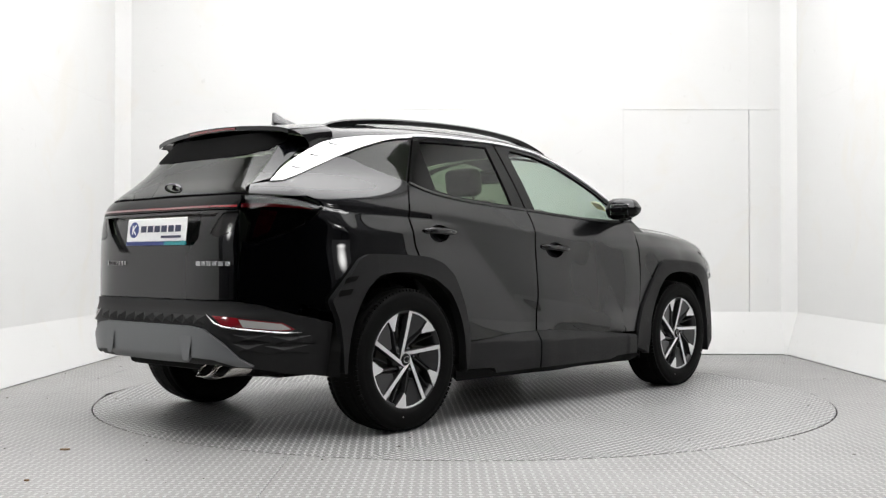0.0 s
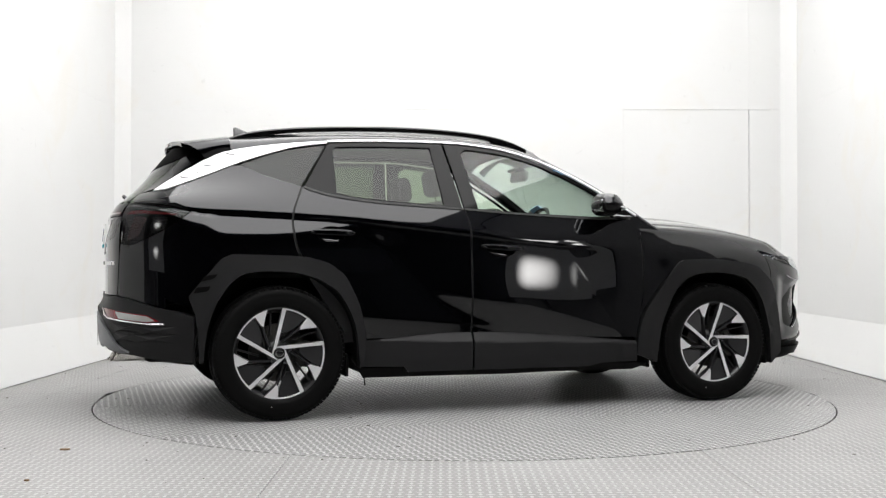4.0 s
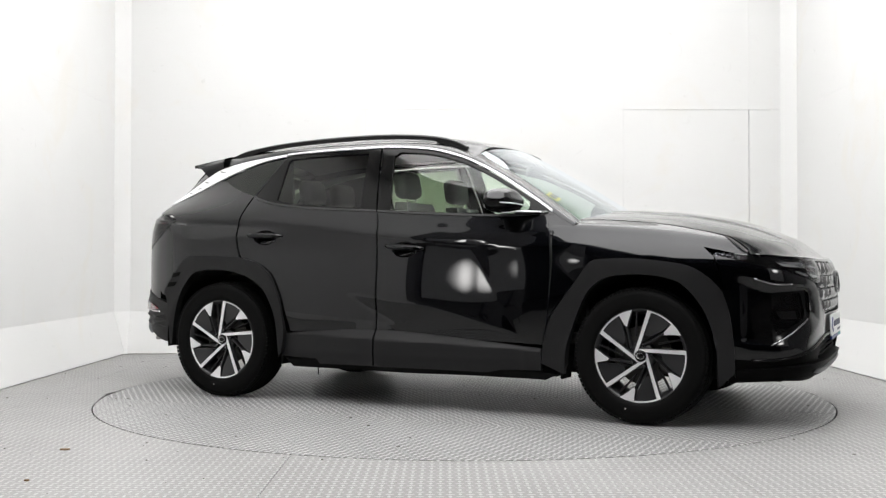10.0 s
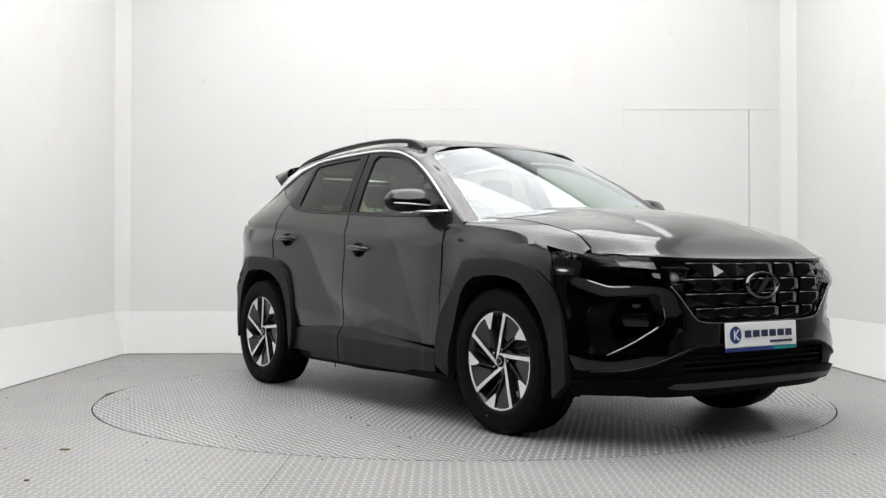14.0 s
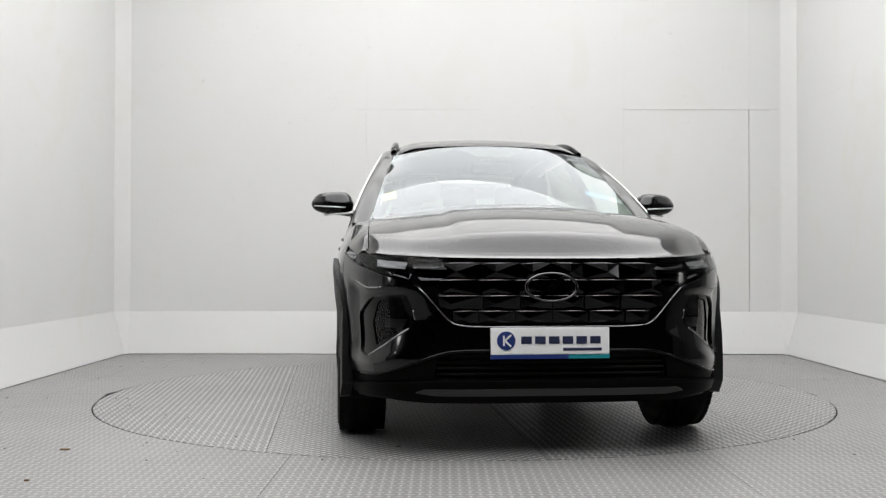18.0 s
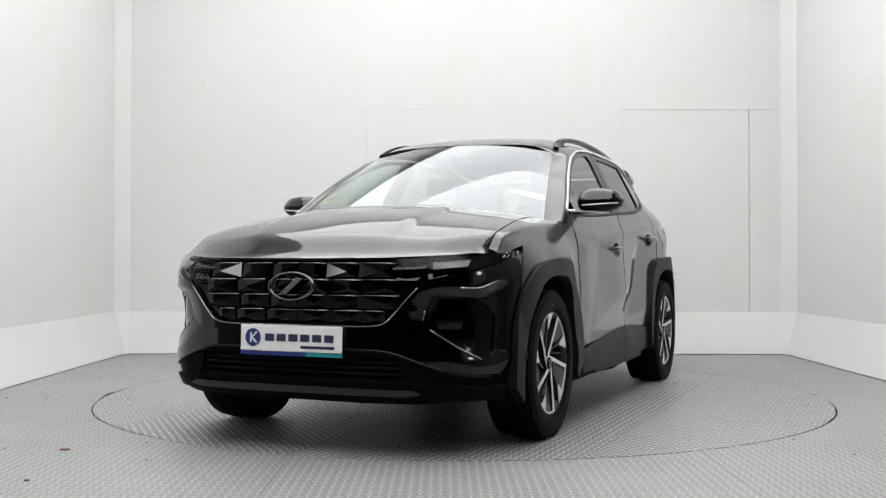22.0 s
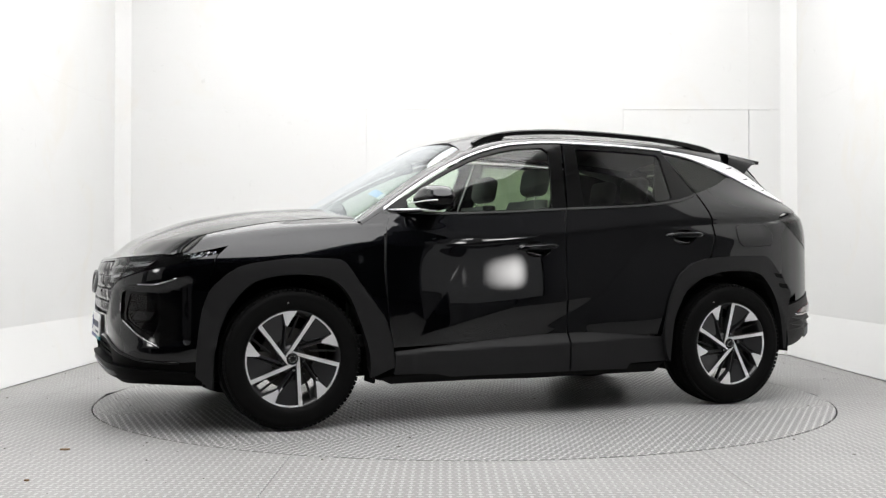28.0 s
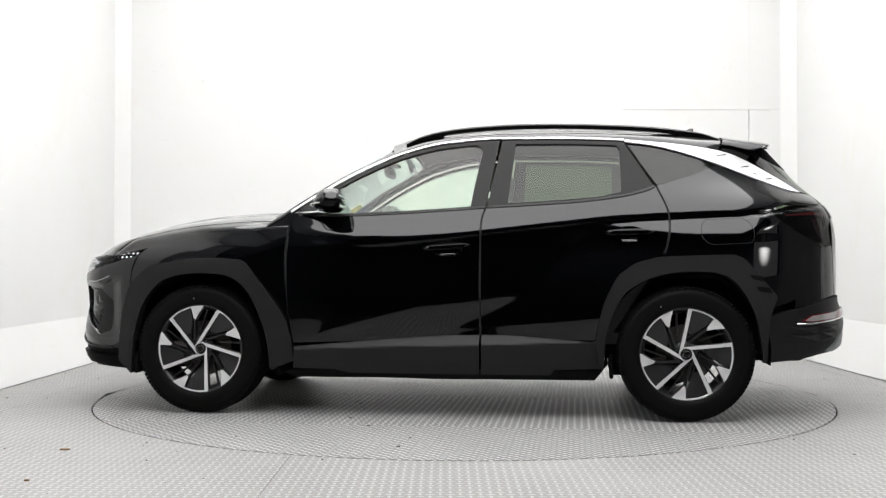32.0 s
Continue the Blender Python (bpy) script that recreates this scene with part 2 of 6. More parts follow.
def wall_paint(name):
    m = mat(name, (0.66, 0.66, 0.65), 0.42, spec=0.35)
    nt = m.node_tree
    b = nt.nodes["Principled BSDF"]
    co = nt.nodes.new("ShaderNodeTexCoord")
    big = nt.nodes.new("ShaderNodeTexNoise")
    big.inputs["Scale"].default_value = 0.9
    big.inputs["Detail"].default_value = 8
    nt.links.new(co.outputs["Object"], big.inputs["Vector"])
    mx = nt.nodes.new("ShaderNodeMix")
    mx.data_type = "RGBA"
    mx.inputs[6].default_value = (0.62, 0.62, 0.612, 1)
    mx.inputs[7].default_value = (0.68, 0.68, 0.675, 1)
    nt.links.new(big.outputs["Fac"], mx.inputs[0])
    # cream smears and small grey scuffs
    smear = nt.nodes.new("ShaderNodeTexNoise")
    smear.inputs["Scale"].default_value = 1.7
    smear.inputs["Detail"].default_value = 5
    smear.inputs["Distortion"].default_value = 1.2
    nt.links.new(co.outputs["Object"], smear.inputs["Vector"])
    cut = nt.nodes.new("ShaderNodeMapRange")
    cut.inputs["From Min"].default_value, cut.inputs["From Max"].default_value = 0.56, 0.72
    cut.inputs["To Max"].default_value = 0.55
    nt.links.new(smear.outputs["Fac"], cut.inputs["Value"])
    m2 = nt.nodes.new("ShaderNodeMix")
    m2.data_type = "RGBA"
    m2.inputs[7].default_value = (0.64, 0.62, 0.575, 1)
    nt.links.new(cut.outputs[0], m2.inputs[0])
    nt.links.new(mx.outputs[2], m2.inputs[6])
    fine = nt.nodes.new("ShaderNodeTexNoise")
    fine.inputs["Scale"].default_value = 9.0
    fine.inputs["Detail"].default_value = 8
    fine.inputs["Distortion"].default_value = 2.0
    nt.links.new(co.outputs["Object"], fine.inputs["Vector"])
    c2 = nt.nodes.new("ShaderNodeMapRange")
    c2.inputs["From Min"].default_value, c2.inputs["From Max"].default_value = 0.66, 0.78
    c2.inputs["To Max"].default_value = 0.35
    nt.links.new(fine.outputs["Fac"], c2.inputs["Value"])
    m3 = nt.nodes.new("ShaderNodeMix")
    m3.data_type = "RGBA"
    m3.inputs[7].default_value = (0.49, 0.483, 0.467, 1)
    nt.links.new(c2.outputs[0], m3.inputs[0])
    nt.links.new(m2.outputs[2], m3.inputs[6])
    nt.links.new(m3.outputs[2], b.inputs["Base Color"])
    return m


M_WALL = wall_paint("white_wall_paint")


def tread_plate(name, ang=0.0, pitch=0.046, dark=(0.34, 0.338, 0.33), light=(0.48, 0.48, 0.475), worn=(0.66, 0.66, 0.66), metal=0.42, height=0.0035, rough=(0.42, 0.26)):
    """Galvanised five-bar tread plate: raised lens-shaped bars in alternating directions."""
    m = mat(name, (0.42, 0.42, 0.415), 0.38, metal)
    nt = m.node_tree
    b = nt.nodes["Principled BSDF"]
    N, L = nt.nodes.new, nt.links.new

    def math_node(op, a, bb=None, c=None):
        n = N("ShaderNodeMath")
        n.operation = op
        for i, v in enumerate((a, bb, c)):
            if v is None:
                continue
            if isinstance(v, (int, float)):
                n.inputs[i].default_value = v
            else:
                L(v, n.inputs[i])
        return n.outputs[0]
    co = N("ShaderNodeTexCoord")
    mp = N("ShaderNodeMapping")
    mp.inputs["Rotation"].default_value = (0, 0, ang)
    mp.inputs["Scale"].default_value = (1 / pitch, 1 / pitch, 1)
    L(co.outputs["Object"], mp.inputs[0])
    sp = N("ShaderNodeSeparateXYZ")
    L(mp.outputs[0], sp.inputs[0])
    x, y = sp.outputs[0], sp.outputs[1]
    fx = math_node("SUBTRACT", math_node("FRACT", x), 0.5)
    fy = math_node("SUBTRACT", math_node("FRACT", y), 0.5)
    par = math_node("MODULO", math_node("ADD", math_node("FLOOR", x), math_node("ADD", math_node("FLOOR", y), 2000.0)), 2.0)
    par = math_node("ABSOLUTE", par)

    def bar(a, c):
        e = math_node("ADD", math_node("POWER", math_node("DIVIDE", a, 0.52), 2.0), math_node("POWER", math_node("DIVIDE", c, 0.19), 2.0))
        n = N("ShaderNodeMapRange")
        n.interpolation_type = "SMOOTHSTEP"
        n.inputs["From Min"].default_value = 1.25
        n.inputs["From Max"].default_value = 0.35
        L(e, n.inputs["Value"])
        return n.outputs[0]
    mixh = N("ShaderNodeMix")
    L(par, mixh.inputs[0])
    L(bar(fx, fy), mixh.inputs[2])
    L(bar(fy, fx), mixh.inputs[3])
    h = mixh.outputs[0]
    bp = N("ShaderNodeBump")
    bp.inputs["Strength"].default_value = 0.9
    bp.inputs["Distance"].default_value = height
    L(h, bp.inputs["Height"])
    L(bp.outputs[0], b.inputs["Normal"])
    big = N("ShaderNodeTexNoise")
    big.inputs["Scale"].default_value = 1.6
    big.inputs["Detail"].default_value = 9
    big.inputs["Roughness"].default_value = 0.65
    L(co.outputs["Object"], big.inputs["Vector"])
    ramp = N("ShaderNodeMix")
    ramp.data_type = "RGBA"
    ramp.inputs[6].default_value = (*dark, 1)
    ramp.inputs[7].default_value = (*light, 1)
    wide = N("ShaderNodeTexNoise")
    wide.inputs["Scale"].default_value = 0.45
    wide.inputs["Detail"].default_value = 4
    L(co.outputs["Object"], wide.inputs["Vector"])
    both_ = math_node("MULTIPLY_ADD", wide.outputs["Fac"], 1.1, math_node("SUBTRACT", math_node("MULTIPLY", big.outputs["Fac"], 0.9), 0.5))
    L(both_, ramp.inputs[0])
    wear = N("ShaderNodeMix")
    wear.data_type = "RGBA"
    L(h, wear.inputs[0])
    L(ramp.outputs[2], wear.inputs[6])
    wear.inputs[7].default_value = (*worn, 1)
    L(wear.outputs[2], b.inputs["Base Color"])
    rr = N("ShaderNodeMapRange")
    rr.inputs["To Min"].default_value = rough[0]
    rr.inputs["To Max"].default_value = rough[1]
    L(h, rr.inputs["Value"])
    L(rr.outputs[0], b.inputs["Roughness"])
    return m


M_FLOOR = tread_plate("tread_plate_floor", pitch=0.037, dark=(0.17, 0.167, 0.163), light=(0.31, 0.308, 0.303), worn=(0.36, 0.358, 0.354), metal=0.15, height=0.004, rough=(0.50, 0.38))
M_DISC = tread_plate("tread_plate_disc", pitch=0.037, dark=(0.13, 0.129, 0.126), light=(0.25, 0.25, 0.247), worn=(0.52, 0.52, 0.52), metal=0.20, height=0.0045, rough=(0.46, 0.28))
M_DISC_TURNED = tread_plate("tread_plate_disc_turned", ang=radians(45), pitch=0.037, dark=(0.13, 0.129, 0.126), light=(0.25, 0.25, 0.247), worn=(0.52, 0.52, 0.52), metal=0.20, height=0.0045, rough=(0.46, 0.28))
M_DIRT = mat("brown_grey_dirt", (0.07, 0.06, 0.05), 0.9)
M_GAPDARK = mat("dark_gap", (0.012, 0.012, 0.012), 0.9)
M_DARKWALL = mat("dark_workshop_wall", (0.008, 0.008, 0.009), 0.9, vary=0.2, spec=0.1)
M_PANEL = mat("luminous_ceiling_panel", (0.992, 0.985, 0.980), 0.5, emit=4.8)
M_PANELDIM = mat("dimmed_ceiling_panel", (0.992, 0.985, 0.980), 0.5, emit=2.7)
M_SCREEN = mat("reflection_screen_grey", (0.11, 0.11, 0.114), 0.9, vary=0.08, scale=6)
M_FRAME = mat("white_ceiling_frame", (0.75, 0.75, 0.75), 0.5)
M_MIRROR = mat("mirror_glass", (0.55, 0.57, 0.58), 0.02, 1.0)


def softbox():
    """Cloth front of a softbox: brightest in the middle, fading to its rim."""
    m = mat("softbox_cloth", (0.30, 0.30, 0.30), 0.9, spec=0.1)
    nt = m.node_tree
    b = nt.nodes["Principled BSDF"]
    co = nt.nodes.new("ShaderNodeTexCoord")
    mp = nt.nodes.new("ShaderNodeMapping")
    mp.inputs["Location"].default_value = (0, 0, -1.40 / 0.52)
    mp.inputs["Scale"].default_value = (1 / 0.40, 0.0, 1 / 0.52)
    ln = nt.nodes.new("ShaderNodeVectorMath")
    ln.operation = "LENGTH"
    mr = nt.nodes.new("ShaderNodeMapRange")
    mr.interpolation_type = "SMOOTHSTEP"
    mr.inputs["From Min"].default_value, mr.inputs["From Max"].default_value = 0.62, 0.05
    mr.inputs["To Min"].default_value, mr.inputs["To Max"].default_value = 0.0, 22.0
    nt.links.new(co.outputs["Object"], mp.inputs[0])
    nt.links.new(mp.outputs[0], ln.inputs[0])
    nt.links.new(ln.outputs["Value"], mr.inputs["Value"])
    nt.links.new(mr.outputs[0], b.inputs["Emission Strength"])
    b.inputs["Emission Color"].default_value = (1, 0.99, 0.97, 1)
    return m


M_FLOOD = softbox()

# ---------------------------------------------------------------- the booth: floor, turntable, walls, ceiling
XL, XR, YB, YF, ZC = -3.05, 3.03, 2.88, -4.3, 4.6
RING = 2.262
YWW, YWE = -2.7, -1.2      # front ends of the west and the east wall


def flat(u, v):
    return u, v, np.zeros_like(u)


def plate_outline(a, b, lo, hi, front):
    """Floor plate between x = a and b, cut by the turntable's round opening."""
    xs = np.linspace(a, b, 40)
    cut = np.sqrt(np.maximum(RING ** 2 - xs ** 2, 0.0))
    if front:
        return [(a, lo), (b, lo)] + [(x, -c - 0.002) for x, c in zip(xs[::-1], cut[::-1])]
    return [(x, c + 0.002) for x, c in zip(xs, cut)] + [(b, hi), (a, hi)]


floor = tagged(new("floor"), "grey galvanised tread-plate floor round a turntable", "floor", kind="structure")
XCUT = [XL - 0.15, -2.62, -0.79, 1.045, 2.875, XR + 0.15]
for a, b in zip(XCUT, XCUT[1:]):
    for front in (True, False):
        skin("floor_plate", plate_outline(a + 0.0015, b - 0.0015, YF - 0.6, YB + 0.2, front), flat, M_FLOOR, floor, grid=0.5, depth=0.006)
bm = bmesh.new()
box(bm, (-8, -12, -0.08), (8, YB + 0.3, -0.03))
part("sub_floor", bm, M_GAPDARK, floor)
bm = bmesh.new()
box(bm, (-8, -12, -0.03), (8, YF - 0.6, -0.002))
part("workshop_floor", bm, M_DARKWALL, floor)
for lo, hi in (((-8, YF - 0.6, -0.03), (XL - 0.16, YWW, -0.002)), ((XR + 0.16, YF - 0.6, -0.03), (8, YWE, -0.002))):
    bm = bmesh.new()
    box(bm, lo, hi)
    part("workshop_floor", bm, M_DARKWALL, floor)

turntable = tagged(new("turntable"), "round tread-plate turntable flush with the floor", "turntable")
RT = RING - 0.009
DCUT = [-RT, -1.12, 0.10, 1.32, RT]
for i, (a, b) in enumerate(zip(DCUT, DCUT[1:])):
    ys = np.linspace(max(a + 0.0015, -RT + 1e-4), min(b - 0.0015, RT - 1e-4), 40)
    half = np.sqrt(np.maximum(RT ** 2 - ys ** 2, 1e-8))
    out = [(h, y) for y, h in zip(ys, half)] + [(-h, y) for y, h in zip(ys[::-1], half[::-1])]
    skin("turntable_plate", out, flat, M_DISC_TURNED if i % 2 else M_DISC, turntable, grid=0.4, depth=0.006)
bm = bmesh.new()
lathe(bm, [(RT, -0.004), (RT, -0.025), (0.001, -0.025)], 96)
part("rim", bm, M_GAPDARK, turntable)

TILT = 0.10      # the skirting panels lean back over this depth
ZK = 0.39


def wall_panel(bm, o, along, up, w, h, thick):
    """A panel whose lower left front corner is o."""
    o, along, up = Vector(o), Vector(along).normalized(), Vector(up).normalized()
    n = along.cross(up)
    q = [o, o + along * w, o + along * w + up * h, o + up * h]
    front = [bm.verts.new(p) for p in q]
    back = [bm.verts.new(p - n * thick) for p in q]
    bm.faces.new(front)
    bm.faces.new(back[::-1])
    for i in range(4):
        bm.faces.new((front[i], back[i], back[(i + 1) % 4], front[(i + 1) % 4]))


def wall(name, label, start, along, length, cuts, joints):
    """A wall of boards over a leaning skirting board; joints gives each upright joint's width."""
    start, along = Vector(start), Vector(along).normalized()
    inn = along.cross(Vector((0, 0, 1)))          # towards the room
    root = tagged(new(name), label, "wall", kind="structure")
    bm = bmesh.new()
    wall_panel(bm, start - inn * (TILT + 0.05), along, (0, 0, 1), length, ZC, 0.1)
    part("wall_core", bm, M_GAPDARK, root)
    bm = bmesh.new()
    slope = Vector((0, 0, ZK)) - inn * TILT
    foot = Vector((0, 0, 0.007))
    q = [start + foot, start + along * length + foot, start + along * (length + TILT) + slope, start - along * TILT + slope]
    fr, bk = [bm.verts.new(p) for p in q], [bm.verts.new(p - inn * 0.02 - Vector((0, 0, 0.01))) for p in q]
    bm.faces.new(fr)
    bm.faces.new(bk[::-1])
    for i in range(4):
        bm.faces.new((fr[i], bk[i], bk[(i + 1) % 4], fr[(i + 1) % 4]))
    part("skirting_board", bm, M_WALL, root)
    for row, (z0, z1) in enumerate(((ZK, 2.270), (2.270, ZC))):
        xs = [0.0] + cuts + [length]
        for i, (a, b) in enumerate(zip(xs, xs[1:])):
            j0 = joints[i - 1] if i else 0
            j1 = joints[i] if i < len(cuts) else 0
            j0, j1 = (min(j0, 0.0008), min(j1, 0.0008)) if row else (j0, j1)
            bm = bmesh.new()
            zz = z1 - (0.004 if (row == 0 and len(cuts) == 3 and i >= 2) else 0.0008 if row == 0 else 0.0)
            wall_panel(bm, start + along * (a + j0 / 2) - inn * TILT + Vector((0, 0, z0)), along, (0, 0, 1), b - a - (j0 + j1) / 2, zz - z0, 0.02)
            part("wall_board", bm, M_WALL, root)
    return root


# back wall runs from its right end to its left end as seen from inside
wall("wall_north", "white painted board wall with fine joints and a dark gap", (XL, YB, 0), (1, 0, 0), XR - XL,
     [2.21, 4.60, 5.77], [0.001, 0.0015, 0.006])
wall("wall_west", "white painted board side wall with scuffed skirting", (XL, YWW, 0), (0, 1, 0), YB - YWW, [1.9], [0.0015])
wall("wall_east", "white painted board side wall with scuffed skirting", (XR, YB, 0), (0, -1, 0), YB - YWE, [2.1], [0.0015])
for sx, x in ((1, XL), (-1, XR)):
    bm = bmesh.new()
    wx = x - sx * TILT
    wy = YB + TILT
    q = [(wx - sx * 0.004, wy - 0.12), (wx + sx * 0.12, wy + 0.004), (wx + sx * 0.19, wy + 0.05), (wx - sx * 0.05, wy + 0.05), (wx - sx * 0.05, wy - 0.12)]
    ml = [(x, YB - 0.02), (x + sx * 0.02, YB), (x + sx * 0.02, YB + 0.05), (x - sx * 0.05, YB + 0.05), (x - sx * 0.05, YB - 0.02)]
    lo = [bm.verts.new((a, b, -0.004)) for a, b in ml]
    kn = [bm.verts.new((a, b, ZK)) for a, b in q]
    hi = [bm.verts.new((a, b, ZC)) for a, b in q]
    bm.faces.new(lo)
    bm.faces.new(hi)
    for i in range(5):
        bm.faces.new((lo[i], lo[(i + 1) % 5], kn[(i + 1) % 5], kn[i]))
        bm.faces.new((kn[i], kn[(i + 1) % 5], hi[(i + 1) % 5], hi[i]))
    tagged(part("corner_trim", bm, M_WALL), "white corner board between two walls", "trim", kind="structure")

ceiling = bmesh.new()
box(ceiling, (XL - 0.2, YF - 2.4, ZC), (XR + 0.2, YB + 0.2, ZC + 0.1))
tagged(part("ceiling", ceiling, M_WALL), "white booth ceiling with lit panels", "ceiling", kind="structure")

# lit diffuser panels under the ceiling
light0 = None
for i, x in enumerate((-1.79, -0.01, 1.77)):
    for j, y in enumerate((-5.75, -4.20, -2.65, -1.10, 0.44)):
        if light0 is None:
            light0 = tagged(new("ceiling_light"), "large lit diffuser panel on the ceiling", "ceiling light", "booth ceiling lights")
            light0.location = (x, y, ZC - 0.06)
            bm = bmesh.new()
            box(bm, (-0.890, -0.775, 0.0), (0.890, 0.775, 0.015))
            part("diffuser", bm, M_PANEL, light0)
            bm = bmesh.new()
            for q in (((-0.88, -0.76), (0.88, -0.75)), ((-0.88, 0.75), (0.88, 0.76)), ((-0.88, -0.75), (-0.87, 0.75)), ((0.87, -0.75), (0.88, 0.75))):
                box(bm, (*q[0], 0.0151), (*q[1], 0.06))
            part("frame", bm, M_FRAME, light0)
        else:
            copy_thing(light0, pose(x, y, ZC - 0.06))

# the row over the back wall is dimmed
dim0 = None
for x in (-1.79, -0.01, 1.77):
    if dim0 is None:
        dim0 = tagged(new("ceiling_light"), "large dimmed diffuser panel over the back wall", "ceiling light", "dimmed ceiling lights")
        dim0.location = (x, 1.98, ZC - 0.06)
        bm = bmesh.new()
        box(bm, (-0.890, -0.775, 0.0), (0.890, 0.775, 0.015))
        part("diffuser", bm, M_PANELDIM, dim0)
        bm = bmesh.new()
        box(bm, (-0.88, -0.76, 0.0151), (0.88, 0.76, 0.06))
        part("frame", bm, M_FRAME, dim0)
    else:
        copy_thing(dim0, pose(x, 1.98, ZC - 0.06))

# dark workshop behind the camera
dark = tagged(new("wall_south"), "dark workshop walls behind the open booth front", "wall", kind="structure")
for lo, hi in (((-8, -12.2, 0), (8, -12, 5)), ((-8.2, -12, 0), (-8, YWW, 5)), ((8, -12, 0), (8.2, YWE, 5)),
               ((-8, -12, 5), (8, YF, 5.2)), ((-8, YWW, 0), (XL - 0.26, YWW + 0.1, 5)), ((XR + 0.26, YWE, 0), (8, YWE + 0.1, 5)), ((-8, YF, 5), (XL - 0.2, YWW, 5.2)), ((XR + 0.2, YF, 5), (8, YWE, 5.2)),
               ((XL - 0.2, YF - 2.4, ZC + 0.1), (XR + 0.2, YF - 2.3, 5))):
    bm = bmesh.new()
    box(bm, lo, hi)
    part("workshop_wall", bm, M_DARKWALL, dark)

# two flood lights on stands at the booth's open front
stand = None
for sx in (-1, 1):
    m = pose(sx * 2.80, -3.25, 0, 0, 0, sx * 62)
    if stand is None:
        stand = tagged(new("softbox_light"), "lit softbox light on a black tripod stand", "softbox light", "softbox lights at the booth front")
        bm = bmesh.new()
        box(bm, (-0.40, 0.03, 0.88), (0.40, 0.04, 1.92))
        part("diffuser", bm, M_FLOOD, stand)
        bm = bmesh.new()
        box(bm, (-0.41, -0.06, 0.87), (0.41, 0.028, 1.93), 0.01)
        part("housing", bm, M_DARKWALL, stand)
        bm = bmesh.new()
        tube(bm, [(0, -0.02, 0.2), (0, -0.02, 0.88)], 0.016, 10)
        part("pole", bm, M_DARKWALL, stand)
        for k in range(3):
            a = radians(90 + 120 * k)
            bm = bmesh.new()
            tube(bm, [(0, -0.02, 0.42), (0.45 * math.cos(a), -0.02 + 0.45 * math.sin(a), 0.012)], 0.011, 8)
            part("leg", bm, M_DARKWALL, stand)
        stand.matrix_basis = m
    else:
        copy_thing(stand, m)

# added unseen dark screens carry the side walls on, to darken the paint's reflections
for sx, x, front_end in ((-1, XL, YWW), (1, XR, YWE)):
    bm = bmesh.new()
    ys = np.linspace(-4.2, front_end - 0.02, 60)
    fold = [(x + sx * (0.14 + 0.012 * math.sin(9.0 * y)), y) for y in ys]
    lo, hi = [bm.verts.new((a, c, 0.004)) for a, c in fold], [bm.verts.new((a, c, ZC - 0.1)) for a, c in fold]
    lo2, hi2 = [bm.verts.new((a + sx * 0.006, c, 0.004)) for a, c in fold], [bm.verts.new((a + sx * 0.006, c, ZC - 0.1)) for a, c in fold]
    for k in range(59):
        bm.faces.new((lo[k], lo[k + 1], hi[k + 1], hi[k]))
        bm.faces.new((lo2[k + 1], lo2[k], hi2[k], hi2[k + 1]))
    tagged(part("reflection_screen", bm, M_SCREEN, smooth=True), "unseen dark grey screen added to darken reflections in the car", "screen", "side screens")


# crumbs of dirt on the floor
rng = random.Random(7)
bm = bmesh.new()
for k in range(150):
    x, y = rng.uniform(-3.0, 3.0), rng.uniform(-3.6, 2.8)
    if abs(math.hypot(x, y) - RING) < 0.03:
        continue
    s = rng.uniform(0.002, 0.006)
    bmesh.ops.create_icosphere(bm, subdivisions=1, radius=s, matrix=Matrix.Translation((x, y, s * 0.3)) @ Matrix.Diagonal((rng.uniform(0.7, 2.0), rng.uniform(0.7, 1.4), 0.5, 1)))
tagged(part("floor_dirt", bm, M_DIRT), "small dark crumbs of dirt on the metal floor", "dirt", kind="stuff")

# two brown flakes on the floor plates
M_LEAF = mat("dry_brown_leaf", (0.16, 0.10, 0.05), 0.8, vary=0.3, scale=60)
for x, y, turn, long_ in ((-1.826, -2.014, 8, 0.045), (-1.732, -2.681, -5, 0.022)):
    bm = bmesh.new()
    n = 9
    edge = [(0.5 * long_ * math.cos(2 * math.pi * k / n), 0.22 * long_ * math.sin(2 * math.pi * k / n) * (1 + 0.3 * (k % 2))) for k in range(n)]
    up = [bm.verts.new((u, v, 0.006 + 0.004 * abs(v) / long_ + 0.10 * u * u / long_)) for u, v in edge]
    dn = [bm.verts.new((u, v, 0.001 + 0.08 * u * u / long_)) for u, v in edge]
    bm.faces.new(up)
    bm.faces.new(dn[::-1])
    for k in range(n):
        bm.faces.new((up[k], dn[k], dn[(k + 1) % n], up[(k + 1) % n]))
    flake = part("dry_leaf", bm, M_LEAF)
    flake.matrix_basis = pose(x, y, 0, 0, 0, turn)
    tagged(flake, "small dry brown leaf lying on the tread plate", "leaf", "leaves on the floor")

